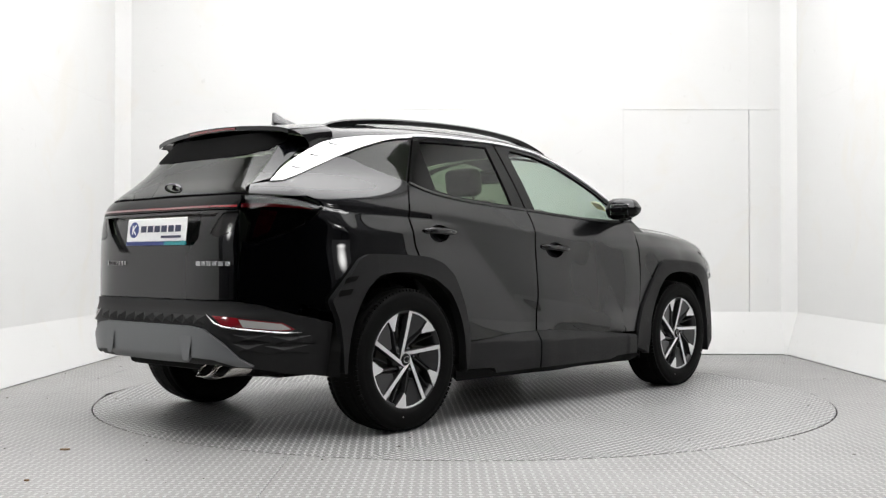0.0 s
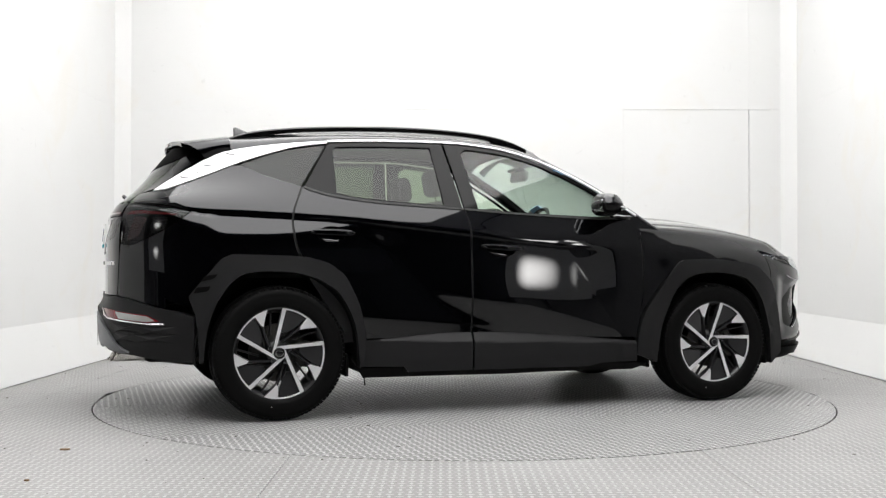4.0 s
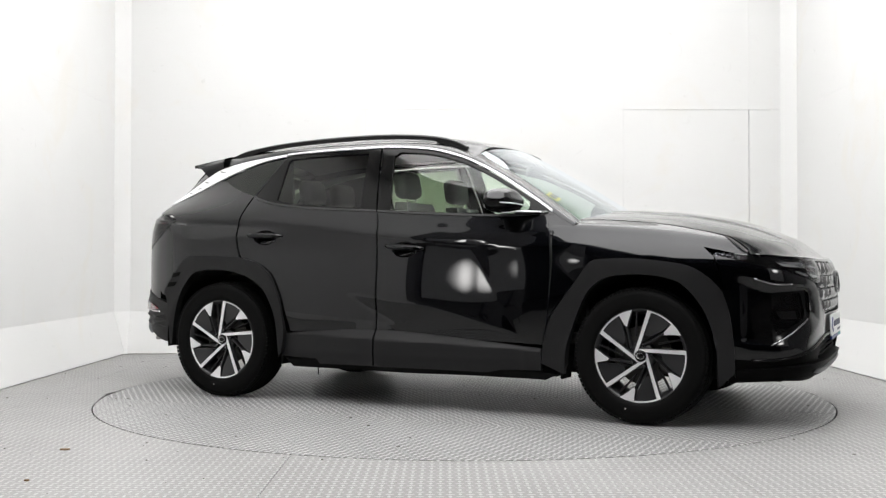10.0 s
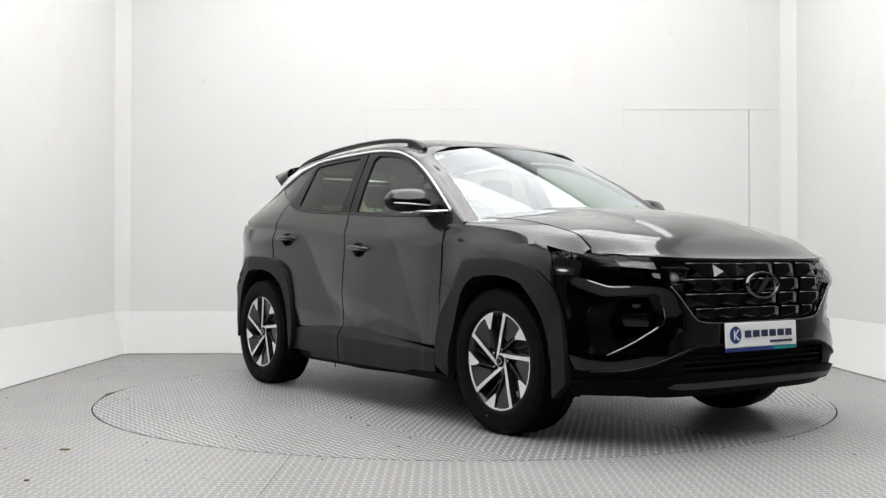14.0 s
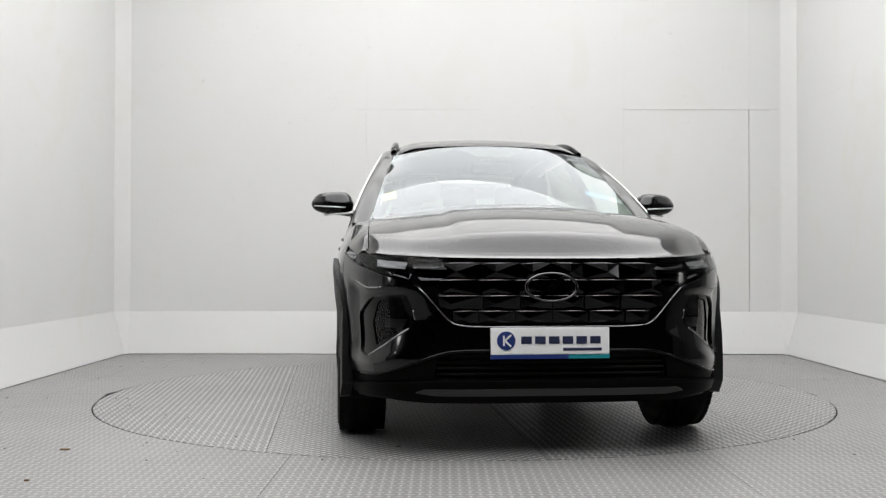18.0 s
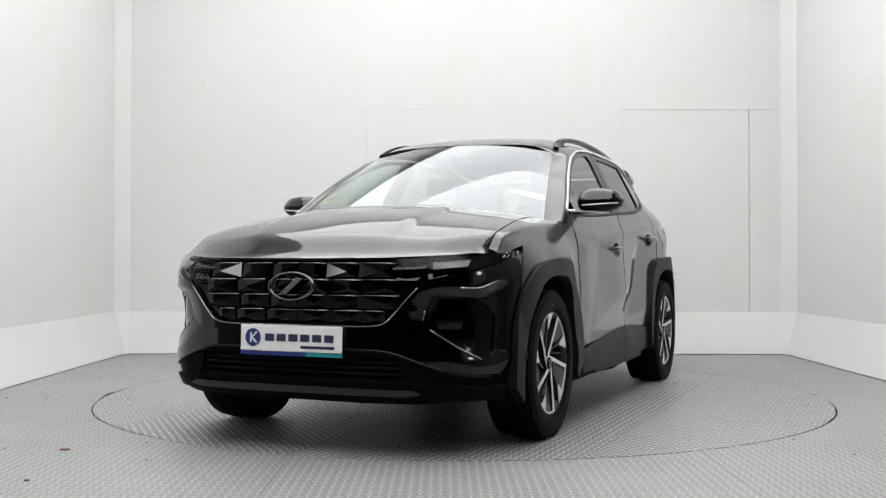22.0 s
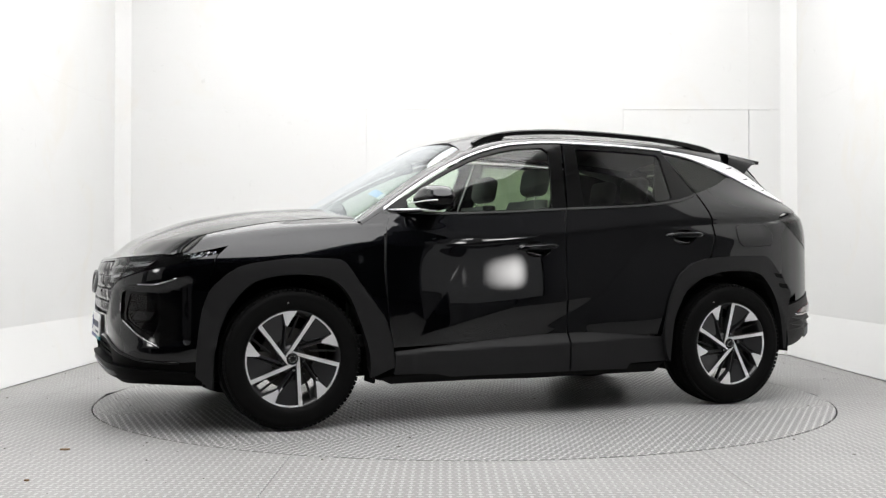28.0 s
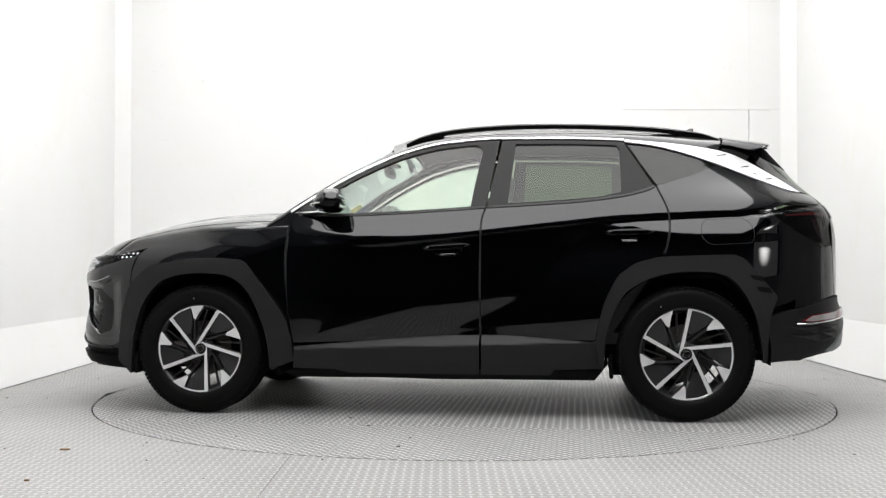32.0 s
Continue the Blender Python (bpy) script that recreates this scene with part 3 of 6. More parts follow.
# ---------------------------------------------------------------- the car's surfaces (x forward, y to its left, z up)
W0 = spl([(0.10, 0.74), (0.20, 0.845), (0.27, 0.89), (0.35, 0.90), (0.42, 0.895), (0.47, 0.884), (0.56, 0.886), (0.70, 0.894), (0.84, 0.897),
          (0.94, 0.894), (0.98, 0.890), (1.00, 0.884), (1.06, 0.863), (1.13, 0.840), (1.20, 0.812), (1.30, 0.765), (1.42, 0.704), (1.53, 0.645), (1.62, 0.59)])
XFRONT = spl([(0.12, 2.02), (0.20, 2.10), (0.28, 2.168), (0.34, 2.190), (0.40, 2.199), (0.50, 2.202), (0.60, 2.203), (0.70, 2.202), (0.80, 2.190), (0.87, 2.163), (0.95, 2.125), (1.1, 2.08)])
NFRONT = spl([(0.2, 5.6), (0.35, 5.6), (0.46, 5.6), (0.60, 5.5), (0.72, 5.5), (0.80, 5.5), (0.89, 5.3), (1.1, 5.0)])
XREAR = spl([(0.20, 1.99), (0.30, 2.11), (0.40, 2.229), (0.58, 2.241), (0.64, 2.221), (0.80, 2.221), (0.93, 2.221), (1.07, 2.204), (1.16, 2.162), (1.26, 2.06), (1.40, 1.94), (1.52, 1.84), (1.62, 1.75)])


CREASE = spl([(-2.1, 0.110), (-1.9, 0.085), (-1.75, 0.058), (-1.25, 0.015), (-0.58, 0.002), (0.0, -0.004), (0.4, -0.030), (0.85, -0.035), (1.4, -0.045), (1.9, -0.09)])


def soft(d, r=0.012):
    """max(d, 0) with a rounded corner."""
    return 0.5 * (d + np.sqrt(d * d + r * r))


def most(a, b, r=0.006):
    return 0.5 * (a + b + np.sqrt((a - b) ** 2 + r * r))


def least(a, b, r=0.006):
    return 0.5 * (a + b - np.sqrt((a - b) ** 2 + r * r))


BELT = spl([(0.80, 0.944), (0.90, 0.916), (0.96, 0.897), (1.00, 0.886), (1.06, 0.864), (1.13, 0.838), (1.20, 0.810), (1.30, 0.765), (1.42, 0.704), (1.53, 0.645), (1.62, 0.59)])
SHOULD = spl([(-2.1, 1.190), (-1.9, 1.160), (-1.75, 1.135), (-1.4, 1.118), (-0.95, 1.094), (-0.75, 1.073), (-0.27, 1.021), (0.12, 0.975), (0.36, 0.956), (0.48, 0.962), (0.64, 0.992), (0.84, 1.030), (1.1, 1.03)])
SILL = spl([(0.10, -0.155), (0.20, -0.050), (0.27, -0.010), (0.34, 0.0), (0.5, 0.0)])


def upper(x, z):
    """Half width of the belt above the shoulder crease."""
    zc = z - CREASE(x) * step(1.32, 1.12, z) * step(0.5, 0.0, x)
    return BELT(zc) * (1 - 0.09 * step(-0.9, -1.9, x) * step(1.15, 1.38, z))


def doors(x, z):
    """Half width of the flank: a shoulder crease, a door plane, and sharp folds from which the haunches of both wheels rise."""
    zs = SHOULD(x)
    up = upper(x, z)
    drop = np.clip(zs - z, 0, 1)
    ys = upper(x, zs)
    low = ys - 0.004 * step(0.0, 0.03, drop) + 0.022 * step(0.05, 0.40, drop)
    # the front shoulder starts under the mirror and grows towards the wing
    low = low - 0.018 * np.clip(x + 0.25, 0, 1.1) ** 2
    low = low + 0.42 * least(drop, 0.065 * step(0.32, 0.85, x), 0.010) * step(0.28, 0.42, x)
    back = (0.195 - x - z) * 0.707                         # behind the rear fold
    front = ((x - 0.363) - (0.93 - z) * 0.625) * 0.848      # ahead of the front fold
    foot_f = 0.640 - 0.10 * (x + 0.22) - 0.18 * np.clip(x - 0.1, 0, 1)
    foot_r = 0.503 - 0.08 * (x + 0.31)
    hollow = 0.20 * np.clip(0.28 + np.minimum(back, 0), 0, 1) ** 2 * step(1.06, 0.92, z) * step(-0.1, -0.3, x)
    tuck = least(0.12 * soft(foot_f - z, 0.008), 0.20 * soft(-back, 0.006), 0.003)
    tuck = least(tuck, 0.30 * soft(-front, 0.006), 0.003)
    main = low - np.maximum(tuck, 0) + 0.072 * least(soft(front, 0.008), 0.36, 0.10) - hollow
    rise = 0.125 * least(back, 0.40, 0.10) - hollow - 0.020 * step(-1.60, -1.95, x)
    haunch = low + rise - 0.16 * soft(foot_r - z, 0.008)
    crown = ys - 0.003 + 0.46 * (zs - 0.036 - z) + 0.06 * step(-1.62, -1.9, x)            # top face of the rear haunch
    haunch = least(haunch, crown, 0.008)
    w = np.where(x < 0.1, most(main, haunch, 0.004), main)
    w = w + (main - w) * step(-0.046, -0.026, z - zs)
    return least(up, w, 0.004) + SILL(z)


def YS(x, z):
    """Half width of the body at x, z."""
    x, z = np.asarray(x, float), np.asarray(z, float)
    fr = x > 0
    a = np.where(fr, XFRONT(z), XREAR(z))
    n = np.where(fr, NFRONT(z), 5.5)
    q = np.clip(1 - (np.abs(x) / a) ** n, 1e-6, 1) ** (1 / n)
    zz = z - CREASE(x) * step(0.72, 0.90, z) * step(1.32, 1.12, z)
    low = step(1.06, 0.85, z)
    nosew = W0(zz) + (0.046 * np.exp(-((x - 1.36) / 0.45) ** 2) + 0.040 * step(1.35, 1.75, x) * step(0.30, 0.45, z)) * low
    f = step(0.80, 1.05, x)
    return (doors(x, z) * (1 - f) + nosew * f) * q


def side(u, v):
    return u, -YS(u, v), v


def polar(u, v, x0, s):
    c, d = np.cos(u), np.sin(u)
    lo, hi = np.full(np.shape(u), 0.02), np.full(np.shape(u), 1.6)
    for _ in range(34):
        m = (lo + hi) / 2
        far = np.abs(m * d) > YS(s * (x0 + m * c), v)
        out = (x0 + m * c) > np.where(s > 0, XFRONT(v), XREAR(v)) - 1e-4
        far = far | out
        hi, lo = np.where(far, m, hi), np.where(far, lo, m)
    return s * (x0 + lo * c), s * lo * d, v


def nose(u, v):
    return polar(np.asarray(u, float), np.asarray(v, float), 1.0, 1.0)


def tail(u, v):
    return polar(np.asarray(u, float), np.asarray(v, float), 1.0, -1.0)


def flank_x(y, z, s):
    """The x at which the body is y wide on each side, towards the nose (s = 1) or the tail (s = -1)."""
    end = float(XFRONT(z) if s > 0 else XREAR(z)) - 1e-4
    xs = 1.0 + (end - 1.0) * (1 - np.linspace(1, 0, 500) ** 3)
    ys = YS(s * xs, np.full(500, float(z)))
    return float(np.interp(-abs(y), -ys, xs))


def ny(y, z):
    """Nose coordinate of the point at sideways y and height z."""
    return (math.copysign(math.atan2(abs(y), flank_x(y, z, 1) - 1.0), y), z)


def nx(x, z, s=-1):
    """Nose coordinate of the point on the flank at x; s = -1 for the right side."""
    return (s * math.atan2(float(YS(x, z)), x - 1.0), z)


def ty(y, z):
    """Tail coordinate of the point at sideways y (positive to the car's right) and height z."""
    return (math.copysign(math.atan2(abs(y), flank_x(y, z, -1) - 1.0), y), z)


def tx(x, z, s=1):
    return (s * math.atan2(float(YS(x, z)), -x - 1.0), z)


HC = spl([(0.90, 1.150), (1.04, 1.150), (1.34, 1.136), (1.70, 1.082), (1.97, 0.996), (2.09, 0.938), (2.17, 0.878), (2.23, 0.82)])


BX = spl([(0.0, 2.165), (0.40, 2.156), (0.50, 2.144), (0.60, 2.113), (0.69, 2.040), (0.775, 1.945), (0.80, 1.875)])
BZ = spl([(0.0, 0.866), (0.40, 0.869), (0.60, 0.876), (0.78, 0.888), (0.84, 0.895)])


def hood(u, v):
    y = np.abs(v)
    rib = 0.010 * step(0.42, 0.34, y) * step(2.15, 1.7, u)
    z = HC(u) - 0.115 * v * v - 0.35 * np.maximum(y - 0.62, 0) ** 2 + rib
    w = np.clip(1 - (BX(y) - u) / 0.16, 0, 1) ** 2
    return u, v, z + (BZ(y) - z) * w


def shield(u, v):
    return u, v, 1.559 - 0.587 * (u - 0.33) - 0.10 * (u - 0.33) * (u - 1.0) - 0.20 * v * v - 0.48 * np.maximum(np.abs(v) - 0.42, 0) ** 2 * step(0.6, 0.35, u)


RC = spl([(-1.95, 1.540), (-1.6, 1.580), (-1.2, 1.624), (-0.8, 1.646), (-0.4, 1.652), (0.0, 1.633), (0.2, 1.600), (0.36, 1.548)])


def roof(u, v):
    return u, v, RC(u) - 0.11 * v * v - 1.6 * np.maximum(np.abs(v) - 0.42, 0) ** 2


CANT = spl([(-1.97, 1.24), (-1.85, 1.325), (-1.62, 1.445), (-1.30, 1.507), (-1.02, 1.534), (-0.67, 1.549), (-0.33, 1.552), (-0.03, 1.530), (0.2, 1.475), (0.41, 1.385), (0.66, 1.243), (0.84, 1.125), (0.91, 1.08), (0.98, 1.04)])
YTOP = spl([(-1.9, 0.47), (-1.5, 0.495), (-0.5, 0.53), (0.1, 0.545), (0.29, 0.59), (0.60, 0.665), (0.90, 0.74), (0.95, 0.755)])


def bez(p0, p1, p2, p3, t):
    return (1 - t) ** 3 * p0 + 3 * t * (1 - t) ** 2 * p1 + 3 * t * t * (1 - t) * p2 + t ** 3 * p3


def cant(u, v):
    """The strip from the side windows up to the roof and the windscreen; u is x, v runs 0 to 1."""
    z0 = CANT(u)
    y0 = YS(u, z0)
    dz = 0.02
    ty_ = (YS(u, z0 + dz) - y0) / dz
    yu = YTOP(u)
    xu = u + 0.05 * step(0.2, 0.5, u)
    zu = np.where(xu > 0.30, shield(xu, yu)[2], roof(xu, yu)[2])
    k = np.hypot(y0 - yu, zu - z0) * 0.38
    sl = np.where(xu > 0.30, -0.40 * yu, -0.22 * yu - 3.2 * np.maximum(yu - 0.42, 0))
    y = bez(y0, y0 + ty_ * k, yu + k, yu, v)
    z = bez(z0, z0 + k, zu + sl * k, zu, v)
    x = u + (xu - u) * v
    return x, -y, z


SHOULDER = spl([(0.82, 1.035), (1.1, 1.015), (1.4, 0.985), (1.66, 0.93), (1.86, 0.885)])
HEDGE = spl([(0.82, 0.735), (1.0, 0.735), (1.3, 0.755), (1.6, 0.78), (1.86, 0.79)])


def wing(u, v):
    """The strip from the fender's shoulder up to the bonnet's edge."""
    z0 = SHOULDER(u)
    y0 = YS(u, z0)
    yu = HEDGE(u)
    zu = hood(u, yu)[2] - 0.002
    ty_ = (YS(u, z0 + 0.02) - y0) / 0.02
    k = np.hypot(y0 - yu, zu - z0) * 0.4
    y = bez(y0, y0 + ty_ * k, yu + k, yu, v)
    z = bez(z0, z0 + k, zu - 0.4 * k, zu, v)
    return u + 0 * v, -y, z


# ---------------------------------------------------------------- the car
car = tagged(new("car"), "glossy black five-door family SUV parked on the turntable", "car")


def mirrored(bm, mir):
    if mir:
        for v in bm.verts:
            v.co.y = -v.co.y
    return bm


def ell(cx, cz, a, b, n=28, tilt=0.0):
    c, s = math.cos(tilt), math.sin(tilt)
    return [(cx + a * math.cos(t) * c - b * math.sin(t) * s, cz + a * math.cos(t) * s + b * math.sin(t) * c) for t in [2 * math.pi * k / n for k in range(n)]]


def cantz(x, off=0.0):
    return float(CANT(x)) + off


def line(f, a, b, n):
    return [(x, f(x)) for x in np.linspace(a, b, n)]


# outlines on the flank, in x and z
FD = (arc([(-0.235, 0.436), (-0.232, 0.75), (-0.236, 1.05), (-0.258, 1.146)], 4)
      + arc([(0.0, 1.128), (0.3, 1.112), (0.55, 1.104), (0.80, 1.108)], 4)
      + arc([(0.83, 1.035), (0.842, 0.83), (0.828, 0.56), (0.80, 0.402)], 5))
RD = (arc([(-0.270, 1.147), (-0.248, 1.05), (-0.244, 0.75), (-0.247, 0.437)], 4)
      + arc([(-0.875, 0.428), (-0.91, 0.59), (-1.03, 0.765), (-1.205, 0.865)], 5)
      + arc([(-1.235, 0.93), (-1.252, 1.03), (-1.245, 1.13), (-1.19, 1.262)], 5)
      + arc([(-1.13, 1.235), (-1.01, 1.205), (-0.8, 1.178), (-0.55, 1.162)], 4))
ARCH_F_OUT = arc([(0.800, 0.300), (0.812, 0.420), (0.848, 0.541), (0.905, 0.628), (0.962, 0.702), (1.059, 0.832), (1.090, 0.856), (1.130, 0.866), (1.318, 0.870), (1.512, 0.850), (1.590, 0.834), (1.650, 0.808), (1.738, 0.735), (1.772, 0.676), (1.796, 0.590), (1.812, 0.480), (1.820, 0.400), (1.822, 0.290)], 4)
ARCH_F_IN = arc([(0.930, 0.25), (0.948, 0.412), (1.010, 0.589), (1.070, 0.700), (1.156, 0.766), (1.270, 0.785), (1.382, 0.785), (1.490, 0.768), (1.576, 0.728), (1.673, 0.606), (1.728, 0.430), (1.745, 0.22)], 4)
ARCH_R_OUT = arc([(-1.755, 0.320), (-1.775, 0.545), (-1.806, 0.640), (-1.813, 0.664), (-1.795, 0.695), (-1.691, 0.815), (-1.645, 0.866), (-1.600, 0.886), (-1.560, 0.890), (-1.234, 0.880), (-1.150, 0.866), (-1.073, 0.843), (-1.020, 0.806), (-0.976, 0.765), (-0.911, 0.636), (-0.880, 0.520), (-0.866, 0.411), (-0.880, 0.310)], 4)
ARCH_R_IN = arc([(-0.900, 0.27), (-0.930, 0.508), (-1.008, 0.669), (-1.080, 0.727), (-1.153, 0.765), (-1.266, 0.792), (-1.380, 0.800), (-1.492, 0.794), (-1.572, 0.762), (-1.652, 0.668), (-1.706, 0.539), (-1.730, 0.41), (-1.737, 0.32)], 4)
FEN = (arc([(0.846, 1.032), (0.856, 0.83), (0.832, 0.54)], 5) + [(0.87, 0.60), (0.95, 0.71), (1.05, 0.79), (1.2, 0.83), (1.40, 0.815), (1.53, 0.755), (1.63, 0.67), (1.72, 0.55), (1.757, 0.55), (1.760, 0.68), (1.745, 0.80), (1.715, 0.880), (1.66, 0.93)]
       + [(x, float(SHOULDER(x))) for x in np.linspace(1.6, 0.9, 12)])
QP = (arc([(-1.20, 1.268), (-1.257, 1.13), (-1.265, 1.03), (-1.248, 0.93), (-1.218, 0.85)], 4)
      + [(-1.45, 0.86), (-1.60, 0.84), (-1.72, 0.74), (-1.78, 0.62), (-1.82, 0.615), (-1.90, 0.64), (-1.93, 0.66)]
      + arc([(-1.93, 0.85), (-1.91, 1.03), (-1.88, 1.05), (-1.795, 1.115)], 4) + [(-1.81, 1.14), (-1.87, 1.165), (-1.905, 1.20), (-1.93, 1.235)]
      + arc([(-1.80, 1.292), (-1.55, 1.382), (-1.40, 1.332), (-1.30, 1.298)], 4))


CLADTOP = spl([(-0.92, 0.415), (-0.83, 0.420), (-0.314, 0.453), (-0.233, 0.453), (0.541, 0.404), (0.774, 0.384), (0.84, 0.380)])
CLADEDGE = spl([(-0.92, 0.411), (-0.83, 0.413), (-0.233, 0.396), (0.541, 0.376), (0.774, 0.367), (0.84, 0.366)])


def cladding(u, v):
    """Door cladding: a sloping ledge on top, an upright face below it."""
    zt, ze = CLADTOP(u), CLADEDGE(u)
    t = np.clip((zt - v) / (zt - ze), 0, 1)
    return u, -(YS(u, zt) + 0.004 + 0.60 * (zt - ze) * t - 0.10 * np.clip(0.31 - v, 0, 1)), v


def arch_front(u, v):
    r = np.hypot(u - 1.33, v - 0.36)
    return u, -np.maximum(YS(u, v) + 0.018, 0.926 - 0.10 * np.abs(r - 0.43) - 0.05 * np.maximum(u - 1.55, 0)), v


def arch_rear(u, v):
    r = np.hypot(u + 1.34, v - 0.36)
    return u, -np.maximum(YS(u, v) + 0.016, 0.926 - 0.10 * np.abs(r - 0.43) - 0.10 * np.maximum(-1.55 - u, 0)), v


def dish(cx, cz, a, b, depth):
    def f(u, v):
        r = ((u - cx) / a) ** 2 + ((v - cz) / b) ** 2
        return u, -(YS(u, v) - depth * np.clip(1.02 - r, 0, 1)), v
    return f


def handle(cx, cz, tilt, mir, parent):
    bm = bmesh.new()
    y = -float(YS(cx, cz))
    n = 14
    rings = []
    for i in range(n + 1):
        t = i / n
        x = cx - 0.128 + 0.256 * t
        e = (1 - abs(2 * t - 1) ** 3.0) ** 0.5
        out = 0.012 + 0.026 * e
        h = 0.004 + 0.013 * e
        z = cz + (t - 0.5) * tilt
        yy = -float(YS(x, z))
        rings.append([bm.verts.new((x, yy + a * out * -1, z + b * h)) for a, b in ((0.0, 0.9), (0.6, 1.0), (1.0, 0.45), (1.0, -0.45), (0.6, -1.0), (0.0, -0.9))])
    for a, b in zip(rings, rings[1:]):
        for k in range(6):
            bm.faces.new((a[k], a[(k + 1) % 6], b[(k + 1) % 6], b[k]))
    bm.faces.new(rings[0])
    bm.faces.new(rings[-1])
    ob = part("door_handle", mirrored(bm, mir), M_PAINT, parent, "glossy black pull handle")
    smart(ob.data, 50)


def plain(name, outline, y, material, parent, mir, depth=0.01, label=""):
    """An upright sheet at a fixed y."""
    return skin(name, outline, lambda u, v: (u, np.full_like(u, -y), v), material, parent, label, grid=0.2, depth=depth, mirror=mir)


for mir in (False, True):
    kw = dict(mirror=mir)
    HF, HR = (-0.055, 0.922), (-1.045, 1.000)
    door_f = skin("front_door", FD, side, M_PAINT, car, grid=0.011, holes=[ell(*HF, 0.085, 0.046)], **kw)
    skin("handle_cup", ell(*HF, 0.0855, 0.0465), dish(*HF, 0.085, 0.046, 0.028), M_PAINT, door_f, grid=0.012, depth=0, **kw)
    handle(HF[0], HF[1] + 0.012, -0.016, mir, door_f)
    door_r = skin("rear_door", RD, side, M_PAINT, car, grid=0.011, holes=[ell(*HR, 0.085, 0.046)], **kw)
    skin("handle_cup", ell(*HR, 0.0855, 0.0465), dish(*HR, 0.085, 0.046, 0.028), M_PAINT, door_r, grid=0.012, depth=0, **kw)
    handle(HR[0], HR[1] + 0.012, -0.006, mir, door_r)
    # lower door cladding and sill
    skin("door_cladding", [(-0.236, 0.240), (-0.236, 0.453)] + line(CLADTOP, -0.2, 0.794, 12) + [(0.80, 0.262), (0.57, 0.258), (0.48, 0.238)], cladding, M_CLAD, door_f, "dark grey plastic door cladding with a sloping ledge", depth=0.03, grid=0.012, **kw)
    skin("door_cladding", [(-0.248, 0.453), (-0.248, 0.240), (-0.62, 0.238), (-0.643, 0.269), (-0.895, 0.275), (-0.866, 0.417)] + line(CLADTOP, -0.83, -0.28, 12), cladding, M_CLAD, door_r, "dark grey plastic door cladding with a sloping ledge", depth=0.03, grid=0.012, **kw)
    skin("sill", [(-0.93, 0.30), (-0.90, 0.262), (0.80, 0.250), (0.88, 0.24), (0.80, 0.205), (-0.86, 0.205)], side, M_UNDER, car, depth=0.1, **kw)
    skin("front_fender", FEN, side, M_PAINT, car, grid=0.02, **kw)
    sheet("fender_top", wing, 50, 14, M_PAINT, car, u=(0.846, 1.872), **kw)
    skin("quarter_panel", QP, side, M_PAINT, car, grid=0.011, **kw)
    skin("front_arch_cladding", ARCH_F_OUT + ARCH_F_IN[::-1], arch_front, M_CLAD, car, "dark grey plastic wheel-arch cladding", grid=0.015, depth=0.05, **kw)
    skin("rear_arch_cladding", ARCH_R_OUT + ARCH_R_IN, arch_rear, M_CLAD, car, "dark grey plastic wheel-arch cladding", grid=0.015, depth=0.05, **kw)
    for quad in ([(-1.735, 0.775), (-1.665, 0.785), (-1.683, 0.760), (-1.752, 0.746)], [(-1.775, 0.715), (-1.700, 0.722), (-1.716, 0.695), (-1.787, 0.684)]):
        skin("arch_vent", rounded(quad, 0.008), arch_rear, M_LOWER, car, "dark slot in the wheel-arch cladding", grid=0.02, depth=0.002, lift=0.003, **kw)
    # roof side, chrome line and the silver sweep
    sheet("roof_side_rail", cant, 110, 12, M_PAINT, car, u=(-1.62, 0.962), **kw)
    skin("window_chrome", line(lambda x: cantz(x, -0.003), -1.025, 0.835, 50) + line(lambda x: cantz(x, 0.007 + 0.004 * step(0.2, 0.5, x)), 0.835, -1.025, 50), side, M_SATIN, car, "slim satin chrome strip over the side windows", depth=0.01, lift=0.005, **kw)
    SW = ([(-1.030, 1.536)] + arc([(-1.20, 1.520), (-1.40, 1.497), (-1.60, 1.459), (-1.70, 1.413), (-1.86, 1.316), (-1.978, 1.232)], 4)
          + arc([(-1.92, 1.239), (-1.813, 1.279), (-1.68, 1.333), (-1.55, 1.387), (-1.395, 1.443), (-1.20, 1.498), (-1.030, 1.522)], 4))
    skin("silver_sweep_trim", SW, side, M_SATIN, car, "satin silver trim that widens towards the tail", depth=0.01, lift=0.006, grid=0.02, **kw)
    for x0, z0, x1, z1 in ((-1.589, 1.452, -1.530, 1.440), (-1.712, 1.384, -1.660, 1.375), (-1.836, 1.313, -1.790, 1.305)):
        skin("sweep_notch", [(x0, z0), (x0 + 0.004, z0 - 0.008), (x1, z1 - 0.003), (x1, z1)], side, M_SEAL, car, depth=0.001, lift=0.0075, grid=0.02, **kw)
    # black pillars and window frames
    FR_OUT = line(lambda x: cantz(x, -0.010), 0.80, -0.33, 30) + [(-0.262, 1.150)] + arc([(0.0, 1.130), (0.3, 1.114), (0.55, 1.106), (0.80, 1.110)], 4)
    FR_IN = (line(lambda x: cantz(x, -0.030), 0.70, -0.20, 26) + [(-0.236, 1.49)] + arc([(-0.18, 1.158), (0.0, 1.146), (0.3, 1.130), (0.55, 1.122), (0.69, 1.126)], 4))
    skin("window_frame", FR_OUT, side, M_GLOSS, door_f, "black window frame", holes=[FR_IN], lift=-0.002, depth=0.02, **kw)
    skin("window_glass", FR_IN, side, M_GLASS, door_f, "green-tinted clear side glass", lift=-0.010, depth=0, **kw)
